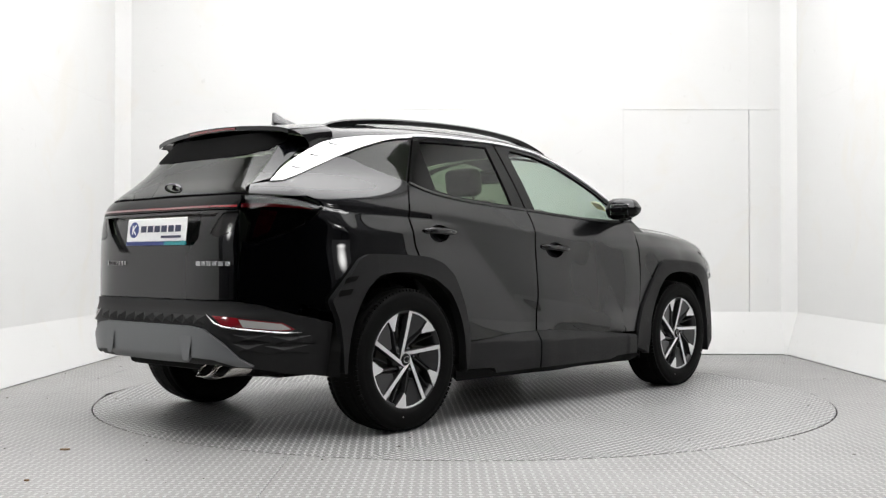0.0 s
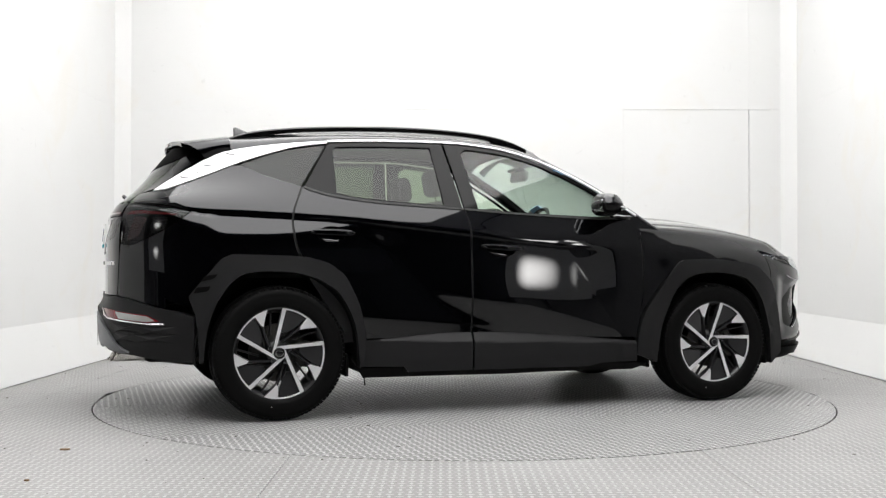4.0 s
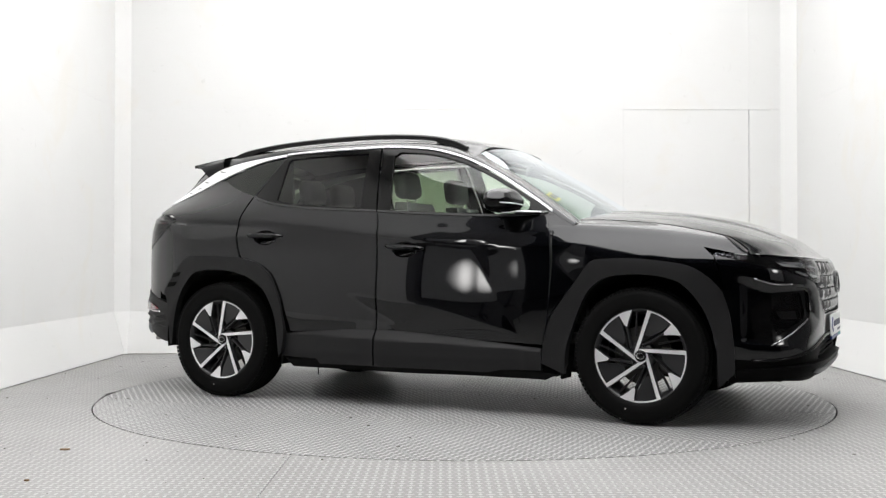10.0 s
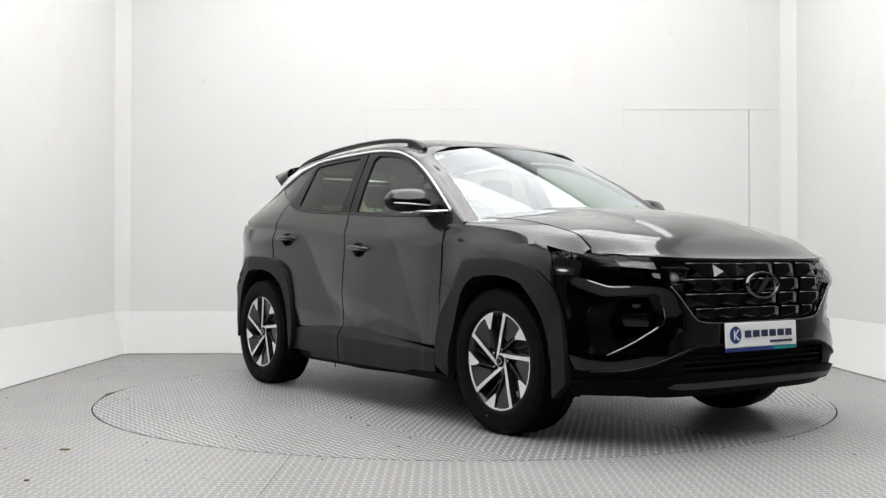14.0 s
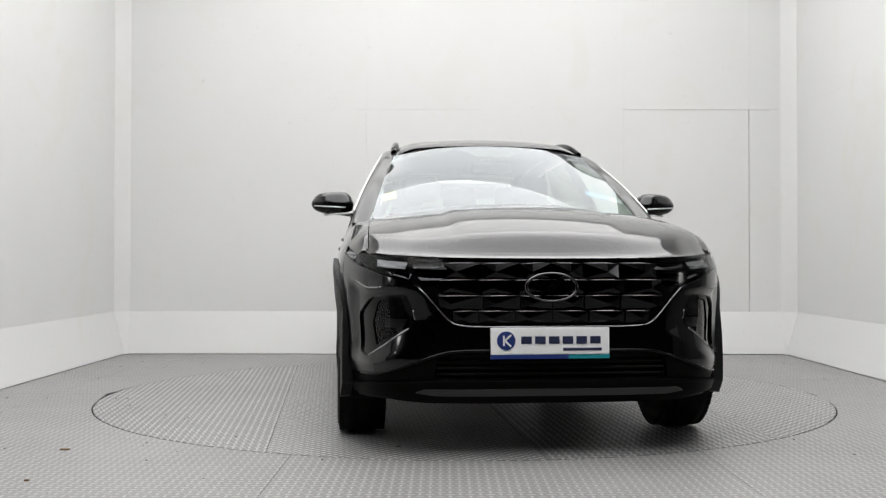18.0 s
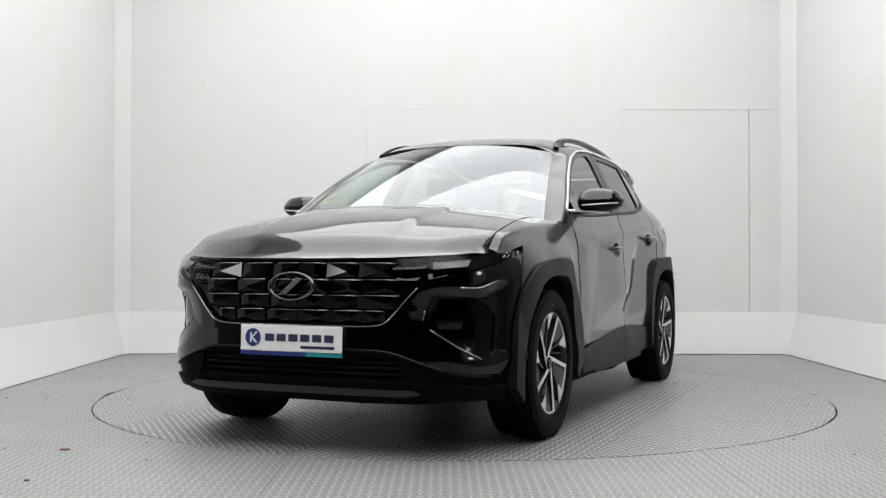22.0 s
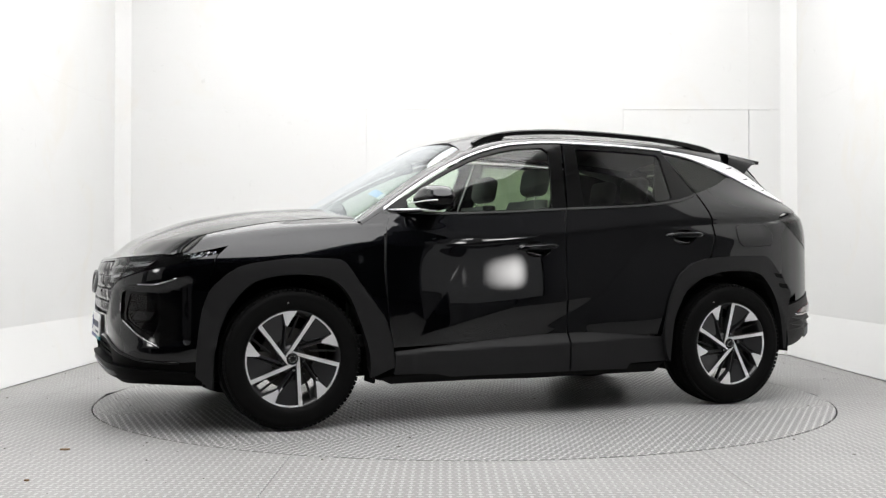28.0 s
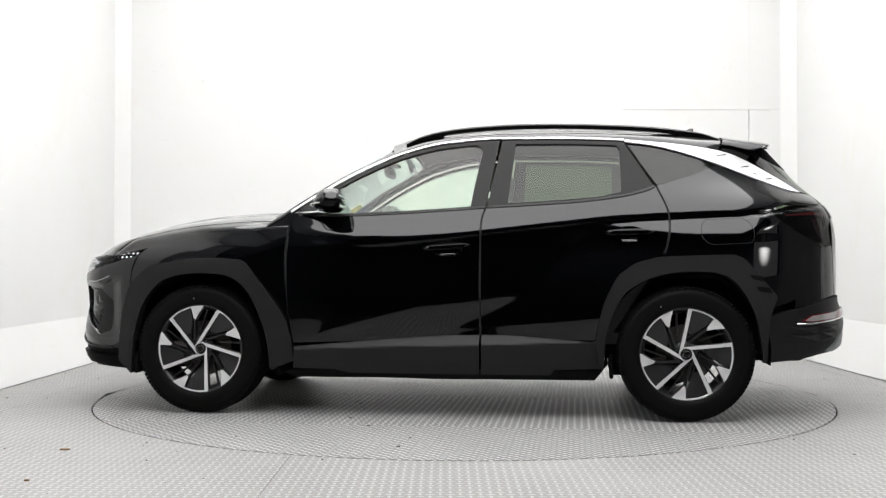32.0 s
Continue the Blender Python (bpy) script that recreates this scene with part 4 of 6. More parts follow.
    RR_OUT = line(lambda x: cantz(x, -0.010), -0.345, -1.02, 20) + [(-1.03, 1.51), (-1.18, 1.268)] + arc([(-1.13, 1.242), (-1.01, 1.212), (-0.8, 1.185), (-0.55, 1.168), (-0.275, 1.152)], 4)
    RR_IN = line(lambda x: cantz(x, -0.032), -0.42, -0.985, 14) + [(-1.002, 1.48), (-1.005, 1.235)] + arc([(-0.9, 1.212), (-0.8, 1.201), (-0.55, 1.184), (-0.385, 1.174)], 4)
    skin("window_frame", RR_OUT, side, M_GLOSS, door_r, "black window frame", holes=[RR_IN], lift=-0.002, depth=0.02, **kw)
    skin("window_glass", RR_IN, side, M_PRIV, door_r, "dark privacy glass", lift=-0.010, depth=0, **kw)
    skin("quarter_window", [(-1.205, 1.264), (-1.40, 1.312), (-1.552, 1.364)] + arc([(-1.545, 1.380), (-1.37, 1.444), (-1.206, 1.489), (-1.042, 1.512)], 4), side, M_PRIV, car, "dark privacy glass quarter window", lift=-0.006, depth=0, **kw)
    plain("quarter_trim", [(-1.00, 1.18), (-1.00, 1.52), (-1.30, 1.47), (-1.75, 1.34), (-1.85, 1.20)], 0.62, M_DASH, car, mir)
    # belt seal line
    skin("belt_seal", arc([(-0.262, 1.146), (0.0, 1.129), (0.3, 1.113), (0.55, 1.105), (0.79, 1.109)], 6) + arc([(0.79, 1.120), (0.55, 1.116), (0.3, 1.124), (0.0, 1.140), (-0.263, 1.157)], 6), side, M_SEAL, door_f, lift=0.006, depth=0.008, **kw)
    skin("belt_seal", arc([(-0.272, 1.158), (-0.55, 1.173), (-0.8, 1.190), (-1.01, 1.217), (-1.13, 1.248), (-1.185, 1.268)], 6) + arc([(-1.185, 1.258), (-1.13, 1.236), (-1.01, 1.206), (-0.8, 1.179), (-0.55, 1.162), (-0.271, 1.147)], 6), side, M_SEAL, door_r, lift=0.006, depth=0.008, **kw)
    # A-pillar foot and inner trims
    plain("door_trim", [(0.80, 0.45), (0.80, 1.08), (-0.24, 1.12), (-0.24, 0.45)], 0.80, M_DASH, car, mir)
    plain("door_trim", [(-0.26, 0.45), (-0.26, 1.12), (-1.15, 1.19), (-1.15, 0.75), (-0.95, 0.45)], 0.78, M_DASH, car, mir)
    skin("black_corner", [(0.80, 1.108), (0.845, 1.108), (0.835, 1.135), (0.70, 1.21), (0.70, 1.126)], side, M_GLOSS, door_f, lift=-0.004, **kw)

    # foot of the windscreen pillar and seals behind the door gaps
    skin("pillar_foot", [(0.79, 1.02), (0.795, 1.125), (0.835, 1.132), (0.90, 1.098), (0.985, 1.045), (0.985, 1.0), (0.84, 1.0)], side, M_PAINT, car, grid=0.02, depth=0, lift=-0.004, **kw)
    skin("door_seal", [(-1.17, 0.90), (-1.28, 0.90), (-1.30, 1.03), (-1.285, 1.15), (-1.235, 1.285), (-1.165, 1.262), (-1.21, 1.15), (-1.22, 1.03)], side, M_SEAL, car, grid=0.03, depth=0, lift=-0.014, **kw)
    skin("door_seal", [(0.80, 0.56), (0.87, 0.56), (0.885, 0.83), (0.875, 1.03), (0.81, 1.03), (0.815, 0.83)], side, M_SEAL, car, grid=0.03, depth=0, lift=-0.014, **kw)
    skin("door_seal", [(-0.21, 0.45), (-0.275, 0.45), (-0.27, 0.75), (-0.275, 1.05), (-0.295, 1.15), (-0.235, 1.15), (-0.21, 1.05)], side, M_SEAL, car, grid=0.03, depth=0, lift=-0.014, **kw)
    # door mirror
    CAPS, CAPR, CAPH = (0, 0.1, 0.5, 0.72, 0.88, 1), (1, 0.99, 0.80, 0.62, 0.36, 0), (0, 0.10, 0.60, 0.86, 0.97, 1)
    mirror = new("door_mirror")
    mirror.parent = car
    bmu, bml = bmesh.new(), bmesh.new()
    for bmx, lo, hi in ((bmu, 0.02, 1.0), (bml, -1.0, 0.02)):
        grid_v = []
        for j in range(13):
            el = (lo + (hi - lo) * j / 12) * math.pi / 2
            row = []
            for i in range(32):
                az = 2 * math.pi * i / 32
                cx, cy = math.cos(az), math.sin(az)
                ce = math.cos(el)
                top = bmx is bmu
                # the cap leans inwards to a flat top; the housing below is round
                rx = np.interp(j / 12, CAPS, CAPR) if top else abs(ce) ** 0.7
                ry = np.interp(j / 12, CAPS, CAPR) ** 0.8 if top else abs(ce) ** 0.6
                fx = math.copysign(abs(cx) ** 0.75, cx) * rx
                fy = math.copysign(abs(cy) ** 0.7, cy) * ry
                fz = np.interp(j / 12, CAPS, CAPH) if top else math.copysign(abs(math.sin(el)) ** 0.9, math.sin(el))
                y = -0.955 + 0.122 * fy
                k = (y + 1.08) / 0.25
                x = 0.585 + (0.125 if fx > 0 else 0.078) * fx * (0.70 + 0.30 * k) - 0.03 * (1 - k)
                z = 1.184 + (0.080 if fz > 0 else 0.074) * fz * (0.72 + 0.28 * k) + 0.006 * (1 - k)
                row.append(bmx.verts.new((x, y, z)))
            grid_v.append(row)
        for a, b in zip(grid_v, grid_v[1:]):
            for i in range(32):
                bmx.faces.new((a[i], a[(i + 1) % 32], b[(i + 1) % 32], b[i]))
        bmesh.ops.remove_doubles(bmx, verts=bmx.verts, dist=1e-5)
    part("mirror_cap", mirrored(bmu, mir), M_PAINT, mirror, "glossy black mirror cap", smooth=True)
    part("mirror_base", mirrored(bml, mir), M_GLOSS, mirror, smooth=True)
    bm = bmesh.new()
    tube(bm, [(0.55, -1.066, 1.176), (0.62, -1.055, 1.172), (0.67, -1.02, 1.168), (0.695, -0.95, 1.163), (0.70, -0.88, 1.160)], 0.004, 8, 0.8)
    part("indicator_strip", mirrored(bm, mir), M_SILVER, mirror, smooth=True)
    bm = bmesh.new()
    tube(bm, [(0.64, -0.90, 1.125), (0.70, -0.865, 1.118), (0.765, -0.83, 1.116), (0.80, -0.815, 1.118)], 0.020, 10, 0.55)
    part("mirror_arm", mirrored(bm, mir), M_GLOSS, mirror, smooth=True)
    bm = bmesh.new()
    tube(bm, [(0.60, -1.00, 1.122), (0.655, -0.93, 1.127), (0.73, -0.868, 1.126), (0.81, -0.835, 1.126)], 0.0065, 8)
    part("chrome_strip", mirrored(bm, mir), M_CHROME, mirror, "slim satin chrome strip under the mirror", smooth=True)
    bm = bmesh.new()
    box(bm, (0.508, -1.030, 1.143), (0.518, -0.900, 1.214), 0.004)
    part("mirror_glass", mirrored(bm, mir), M_MIRROR, mirror)

    # roof rail
    bm = bmesh.new()
    path = arc([(0.215, 1.540), (0.13, 1.580), (0.0, 1.612), (-0.2, 1.634), (-0.47, 1.645), (-0.81, 1.641), (-1.14, 1.625), (-1.36, 1.602), (-1.47, 1.582), (-1.56, 1.552)], 5)
    rings = []
    for x, z in path:
        y = -float(YTOP(x)) - 0.012 + 0.008 * float(step(-0.9, -1.5, x))
        zb = min(float(roof(x, abs(y))[2]) - 0.01, z - 0.004) if x > 0.02 or x < -1.35 else z - 0.030
        rings.append([bm.verts.new(p) for p in ((x, y - 0.018, zb), (x, y - 0.017, z - 0.008), (x, y - 0.006, z), (x, y + 0.008, z), (x, y + 0.016, z - 0.010), (x, y + 0.016, zb))])
    for a, b in zip(rings, rings[1:]):
        for k in range(6):
            bm.faces.new((a[k], a[(k + 1) % 6], b[(k + 1) % 6], b[k]))
    bm.faces.new(rings[0])
    bm.faces.new(rings[-1])
    ob = part("roof_rail", mirrored(bm, mir), M_GLOSS, car, "gloss black roof rail")
    smart(ob.data, 40)

# fuel flap on the left rear quarter
skin("fuel_flap", rounded([(-1.43, 1.075), (-1.66, 1.085), (-1.70, 1.02), (-1.695, 0.955), (-1.47, 0.945), (-1.425, 0.985)], 0.05), side, M_PAINT, car, lift=0.003, depth=0.006, mirror=True, grid=0.02)
skin("fuel_flap_gap", rounded([(-1.427, 1.079), (-1.662, 1.089), (-1.705, 1.022), (-1.70, 0.951), (-1.468, 0.941), (-1.421, 0.983)], 0.05), side, M_SEAL, car, lift=0.0012, depth=0, mirror=True, grid=0.02)

skin("bonnet", [(x, -float(HEDGE(x)) + 0.004) for x in np.linspace(0.96, 1.872, 20)] + arc([(1.882, -0.795), (1.945, -0.773), (2.040, -0.688), (2.113, -0.598), (2.146, -0.495), (2.156, -0.395), (2.163, -0.2), (2.165, 0.0), (2.163, 0.2), (2.156, 0.395), (2.146, 0.495), (2.113, 0.598), (2.040, 0.688), (1.945, 0.773), (1.882, 0.795)], 4) + [(x, float(HEDGE(x)) - 0.004) for x in np.linspace(1.872, 0.96, 20)] + arc([(1.03, 0.45), (1.06, 0.0), (1.03, -0.45)], 5), hood, M_PAINT, car, "glossy black bonnet with two ridges", grid=0.025)
skin("cowl", [(0.93, -0.68), (1.05, -0.45), (1.075, 0.0), (1.05, 0.45), (0.93, 0.68), (0.90, 0.66), (0.99, 0.4), (1.015, 0.0), (0.99, -0.4), (0.90, -0.66)], lambda u, v: (u, v, 1.125 - 0.10 * v * v), M_SEAL, car, depth=0.02)
WSX = [(x, -float(YTOP(x - 0.05)) - 0.006) for x in np.linspace(0.97, 0.34, 14)] + arc([(0.30, -0.585), (0.325, -0.3), (0.335, 0.0), (0.325, 0.3), (0.30, 0.585)], 4) + [(x, float(YTOP(x - 0.05)) + 0.006) for x in np.linspace(0.34, 0.97, 14)] + arc([(1.03, 0.4), (1.055, 0.0), (1.03, -0.4)], 5)
skin("windscreen", WSX, shield, M_SHIELD, car, "clear windscreen with bright reflections", depth=0)
skin("roof", [(x, -float(YTOP(x)) - 0.001) for x in np.linspace(0.29, -1.57, 30)] + [(x, float(YTOP(x)) + 0.001) for x in np.linspace(-1.57, 0.29, 30)] + arc([(0.305, 0.5), (0.325, 0.0), (0.305, -0.5)], 5), roof, M_PAINT, car)


# ---------------------------------------------------------------- the car's front
def both(pts):
    """Right-hand nose points (y, z), closed over to the left side."""
    r = [ny(-y, z) for y, z in pts]
    return r + [(-u, z) for u, z in r[::-1]]


POD = rounded([ny(-y, z) for y, z in ((0.640, 0.712), (0.622, 0.665), (0.600, 0.602), (0.618, 0.560), (0.800, 0.428), (0.838, 0.450), (0.845, 0.620), (0.800, 0.692))], 0.02)
PODLENS = rounded([ny(-y, z) for y, z in ((0.770, 0.677), (0.674, 0.694), (0.634, 0.602), (0.642, 0.565), (0.775, 0.480), (0.795, 0.578))], 0.012)
INTAKE = both([(0.50, 0.440), (0.52, 0.350), (0.45, 0.340), (0.2, 0.338)])
LAMP = [nx(1.690, 0.900), nx(1.81, 0.895), ny(-0.771, 0.884), ny(-0.652, 0.873), ny(-0.466, 0.860), ny(-0.476, 0.800), ny(-0.500, 0.745), ny(-0.581, 0.745), ny(-0.615, 0.758), ny(-0.704, 0.787), ny(-0.779, 0.816), nx(1.880, 0.849), nx(1.80, 0.872)]
TRIM = [(0.835, 0.352), (0.77, 0.358), (0.70, 0.378), (0.60, 0.415), (0.50, 0.450), (0.42, 0.465), (0.25, 0.468), (0.0, 0.468)]

# painted nose: from the lamps down to the trim line
top = [nx(1.764, 0.68), nx(1.750, 0.80), nx(1.722, 0.877), nx(1.712, 0.890), nx(1.80, 0.868), nx(1.880, 0.845), ny(-0.779, 0.812), ny(-0.704, 0.783), ny(-0.615, 0.754)]
mid = [ny(-y, z) for y, z in ((0.581, 0.739), (0.542, 0.699), (0.479, 0.627), (0.430, 0.584), (0.344, 0.572), (0.2, 0.571))]
right = [nx(1.762, 0.56), nx(1.79, 0.36)] + [ny(-y, z + 0.006) for y, z in TRIM[:-1]]
NB = right + [(-u, z) for u, z in right[::-1]] + [(-u, z) for u, z in top] + [(-u, z) for u, z in mid] + mid[::-1] + top[::-1]
RIDGE = [(0.590, 0.742), (0.545, 0.689), (0.513, 0.617), (0.508, 0.544), (0.643, 0.467), (0.755, 0.404), (0.900, 0.33)]
BROW = [(0.900, 0.800), (0.852, 0.773), (0.803, 0.738), (0.766, 0.738), (0.647, 0.741), (0.590, 0.742)]
HOLLOW = RIDGE + BROW


def away(py, pz, line):
    """Distance from points to a polyline."""
    d = np.full(np.shape(py), 9.0)
    for (a, b), (c, e) in zip(line, line[1:]):
        t = np.clip(((py - a) * (c - a) + (pz - b) * (e - b)) / ((c - a) ** 2 + (e - b) ** 2), 0, 1)
        d = np.minimum(d, np.hypot(py - a - t * (c - a), pz - b - t * (e - b)))
    return d


def scoop(u, v):
    """The nose with a folded hollow round each lamp pod."""
    x, y, z = nose(u, v)
    ay = np.abs(y)
    d = 0.024 * step(-0.02, 0.13, away(ay, z, RIDGE)) * step(-0.004, 0.04, away(ay, z, BROW))
    d = d - 0.024 * float(step(-0.02, 0.13, 0.0)) * step(0.03, 0.0, away(ay, z, RIDGE))
    d = np.where(inside(ay, z, HOLLOW), np.maximum(d, 0), 0) * step(1.80, 1.92, x)
    return x - d * np.cos(u), y - d * np.sin(u), z


def sunk(k):
    return lambda u, v: tuple(a - b for a, b in zip(scoop(u, v), (k * np.cos(u), k * np.sin(u), 0 * u)))


bumper = skin("front_bumper", NB, scoop, M_PAINT, car, "glossy black bumper with folded hollows round the lamps", grid=0.014, holes=[POD, [(-u, z) for u, z in POD]])
for sgn in (1, -1):
    pod = [(sgn * u, z) for u, z in POD]
    pl = [(sgn * u, z) for u, z in PODLENS]
    skin("pod_surround", pod, sunk(0.012), M_GLOSS, bumper, "gloss black lamp surround", grid=0.03, depth=0.02, holes=[pl])
    back = skin("lamp_bowl", pod, sunk(0.055), M_GLOSS, bumper, grid=0.03, depth=0)
    skin("pod_lens", pl, sunk(0.018), M_SMOKE, bumper, "smoked lamp lens", grid=0.03, depth=0)
    # reflector wedge and bars behind the lens
    for name, quad, k0, k1, mt in (("lamp_reflector", ((0.690, 0.678), (0.735, 0.672), (0.722, 0.642), (0.700, 0.648)), 0.030, 0.044, M_WING),
                                   ("lamp_reflector", ((0.672, 0.690), (0.692, 0.688), (0.664, 0.604), (0.642, 0.604)), 0.024, 0.040, M_WING),
                                   ("lamp_bar", ((0.650, 0.617), (0.785, 0.617), (0.785, 0.612), (0.650, 0.612)), 0.022, 0.030, M_WING),
                                   ("lamp_bar", ((0.660, 0.548), (0.775, 0.548), (0.775, 0.543), (0.660, 0.543)), 0.022, 0.030, M_WING),
                                   ("lamp_module", ((0.655, 0.600), (0.760, 0.600), (0.750, 0.560), (0.670, 0.560)), 0.028, 0.050, M_DARKALLOY)):
        bm = bmesh.new()
        q = []
        for i, (y, z) in enumerate(quad):
            u, _ = ny(-sgn * y, z)
            q.append(bm.verts.new([float(c[0]) for c in sunk(k0 if i > 1 else k1)(np.array([u]), np.array([z]))]))
        bm.faces.new(q)
        part(name, bm, mt, back)
    # added bright rods that draw the highlights of the black folds
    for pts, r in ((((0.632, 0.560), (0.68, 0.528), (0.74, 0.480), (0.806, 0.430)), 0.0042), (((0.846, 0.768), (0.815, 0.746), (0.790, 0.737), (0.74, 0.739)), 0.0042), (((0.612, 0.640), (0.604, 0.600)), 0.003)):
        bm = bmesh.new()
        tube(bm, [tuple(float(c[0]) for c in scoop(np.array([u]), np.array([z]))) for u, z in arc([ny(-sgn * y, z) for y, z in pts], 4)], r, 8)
        part("fold_glint", bm, M_EDGEGLINT, bumper, smooth=True)
# lower cladding with the slim trim line above it
low = [nx(1.765, 0.345), nx(1.775, 0.235), ny(-0.70, 0.245), ny(-0.55, 0.235), ny(-0.3, 0.232)]
LB = right[1:2] + [ny(-y, z + 0.002) for y, z in TRIM[:-1]]
LB = LB + [(-u, z) for u, z in LB[::-1]] + [(-u, z) for u, z in low] + low[::-1]
valance = skin("bumper_cladding", LB, nose, M_LOWER, car, "dark grey plastic lower bumper", grid=0.025, depth=0.03, holes=[INTAKE])
skin("intake_back", INTAKE, lambda u, v: tuple(a - b for a, b in zip(nose(u, v), (0.06 * np.cos(u), 0.06 * np.sin(u), 0 * u))), M_UNDER, valance, grid=0.05, depth=0)
skin("lip", [ny(-y, 0.336) for y in np.linspace(0.5, 0.0, 8)] + [(-a, b) for a, b in [ny(-y, 0.336) for y in np.linspace(0.0, 0.5, 8)]] + [nx(1.80, 0.30, 1), nx(1.80, 0.262, 1), ny(0.6, 0.262), ny(0, 0.262), ny(-0.6, 0.262), nx(1.80, 0.262), nx(1.80, 0.30)], lambda u, v: tuple(a + b for a, b in zip(nose(u, v), (0.022 * np.cos(u), 0.022 * np.sin(u), 0 * u))), M_LOWER, valance, grid=0.03, depth=0.03)
for z in (0.365, 0.392, 0.418):
    bm = bmesh.new()
    tube(bm, [tuple(float(c[0]) - (0.022 if i == 0 else 0) for i, c in enumerate(nose(np.array([u]), np.array([z])))) for u in np.linspace(ny(-0.5, z)[0], ny(0.5, z)[0], 16)], 0.006, 6)
    part("intake_slat", bm, M_UNDER, valance)
bm = bmesh.new()
pts = [ny(-y, z) for y, z in TRIM]
pts = pts + [(-u, z) for u, z in pts[-2::-1]]
tube(bm, [tuple(float(c[0]) + (0.004 if i == 0 else 0) for i, c in enumerate(nose(np.array([u]), np.array([z])))) for u, z in arc(pts, 3)], 0.0075, 8)
part("trim_line", bm, M_GLOSS, valance, "gloss black trim line", smooth=True)
skin("skid_bar", both([(0.55, 0.300), (0.58, 0.284), (0.50, 0.272), (0.2, 0.270)])[:4] + [(-u, z) for u, z in both([(0.55, 0.300), (0.58, 0.284), (0.50, 0.272), (0.2, 0.270)])[:4][::-1]], lambda u, v: tuple(a + b for a, b in zip(nose(u, v), (0.030 * np.cos(u), 0.030 * np.sin(u), 0 * u))), M_SKIDFRONT, valance, "dark grey painted skid bar", grid=0.03, depth=0.02)

# grille: dark back and rows of folded scales
GB = [ny(-0.50, 0.75), ny(-0.476, 0.80), ny(-0.466, 0.860), ny(-0.2, 0.864), ny(0, 0.866), ny(0.2, 0.864), ny(0.466, 0.860), ny(0.476, 0.80), ny(0.50, 0.75)] + [(-u, z) for u, z in mid] + mid[::-1]
grille = skin("grille", GB, lambda u, v: tuple(a - b for a, b in zip(nose(u, v), (0.022 * np.cos(u), 0.022 * np.sin(u), 0 * u))), M_GLOSS, car, "gloss black grille of folded scales", grid=0.03, depth=0)


def grille_half(z):
    return float(np.interp(z, [0.575, 0.586, 0.629, 0.701, 0.742, 0.76, 0.86], [0.40, 0.425, 0.475, 0.538, 0.575, 0.500, 0.470]))


ROWS = [0.852, 0.779, 0.711, 0.645, 0.585]
for r, (z1, z0) in enumerate(zip(ROWS, ROWS[1:])):
    lim = min(grille_half(z0 + 0.012), grille_half(z1 - 0.012)) - 0.006
    off = 0.0 if r % 2 == 0 else 0.02
    edges = [-lim] + [y for y in (-0.464, -0.300 - off, -0.140 - off, 0.0 + off * 0, 0.140 + off, 0.300 + off, 0.464) if abs(y) < lim - 0.03] + [lim]
    for a, b in zip(edges, edges[1:]):
        bm = bmesh.new()
        g = 0.0015
        sg = 1 if (a + b) > 0 else -1

        def at(y, z, lift):
            u, _ = ny(y, z)
            p = [float(c[0]) for c in nose(np.array([u]), np.array([z]))]
            return bm.verts.new((p[0] - 0.022 + lift * math.cos(u), p[1] + lift * math.sin(u), p[2]))
        w = b - a
        out, inn = (b - g, a + g) if sg > 0 else (a + g, b - g)
        k = out - sg * min(0.055, w * 0.4)
        t0, t1 = at(inn, z1, 0.004), at(out, z1, 0.004)
        l0, l1, l2 = at(inn, z1 - 0.006, 0.020), at(k, z1 - 0.006, 0.024), at(out, z1 - 0.010, 0.012)
        b0, b1, b2 = at(inn, z0 + 0.002, 0.010), at(k - sg * w * 0.25, z0 + 0.002, 0.012), at(out, z0 + 0.002, 0.006)
        m1 = at(k, (z0 + z1) / 2 - 0.008, 0.023)
        e0, e2 = at(inn, z0 + 0.002, -0.005), at(out, z0 + 0.002, -0.005)
        for f in ((t0, l0, l1), (t0, l1, t1), (t1, l1, l2), (l0, b0, m1), (l0, m1, l1), (b0, b1, m1), (b1, b2, m1), (l1, m1, l2), (m1, b2, l2), (b0, e0, b1), (e0, e2, b1), (b1, e2, b2)):
            bm.faces.new(f)
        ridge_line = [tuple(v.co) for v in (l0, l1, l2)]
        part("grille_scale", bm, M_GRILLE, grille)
        # the highlight on the scale's ridge, added as a thin bright rod
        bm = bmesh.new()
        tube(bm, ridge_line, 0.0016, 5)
        part("scale_glint", bm, M_EDGEGLINT, grille, smooth=True)
# thin bright rod round the foot of the grille, in the same highlight metal
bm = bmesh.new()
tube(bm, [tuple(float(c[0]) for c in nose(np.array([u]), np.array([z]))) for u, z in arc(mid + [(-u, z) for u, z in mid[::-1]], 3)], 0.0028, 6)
part("grille_edge", bm, M_EDGEGLINT, grille, smooth=True)

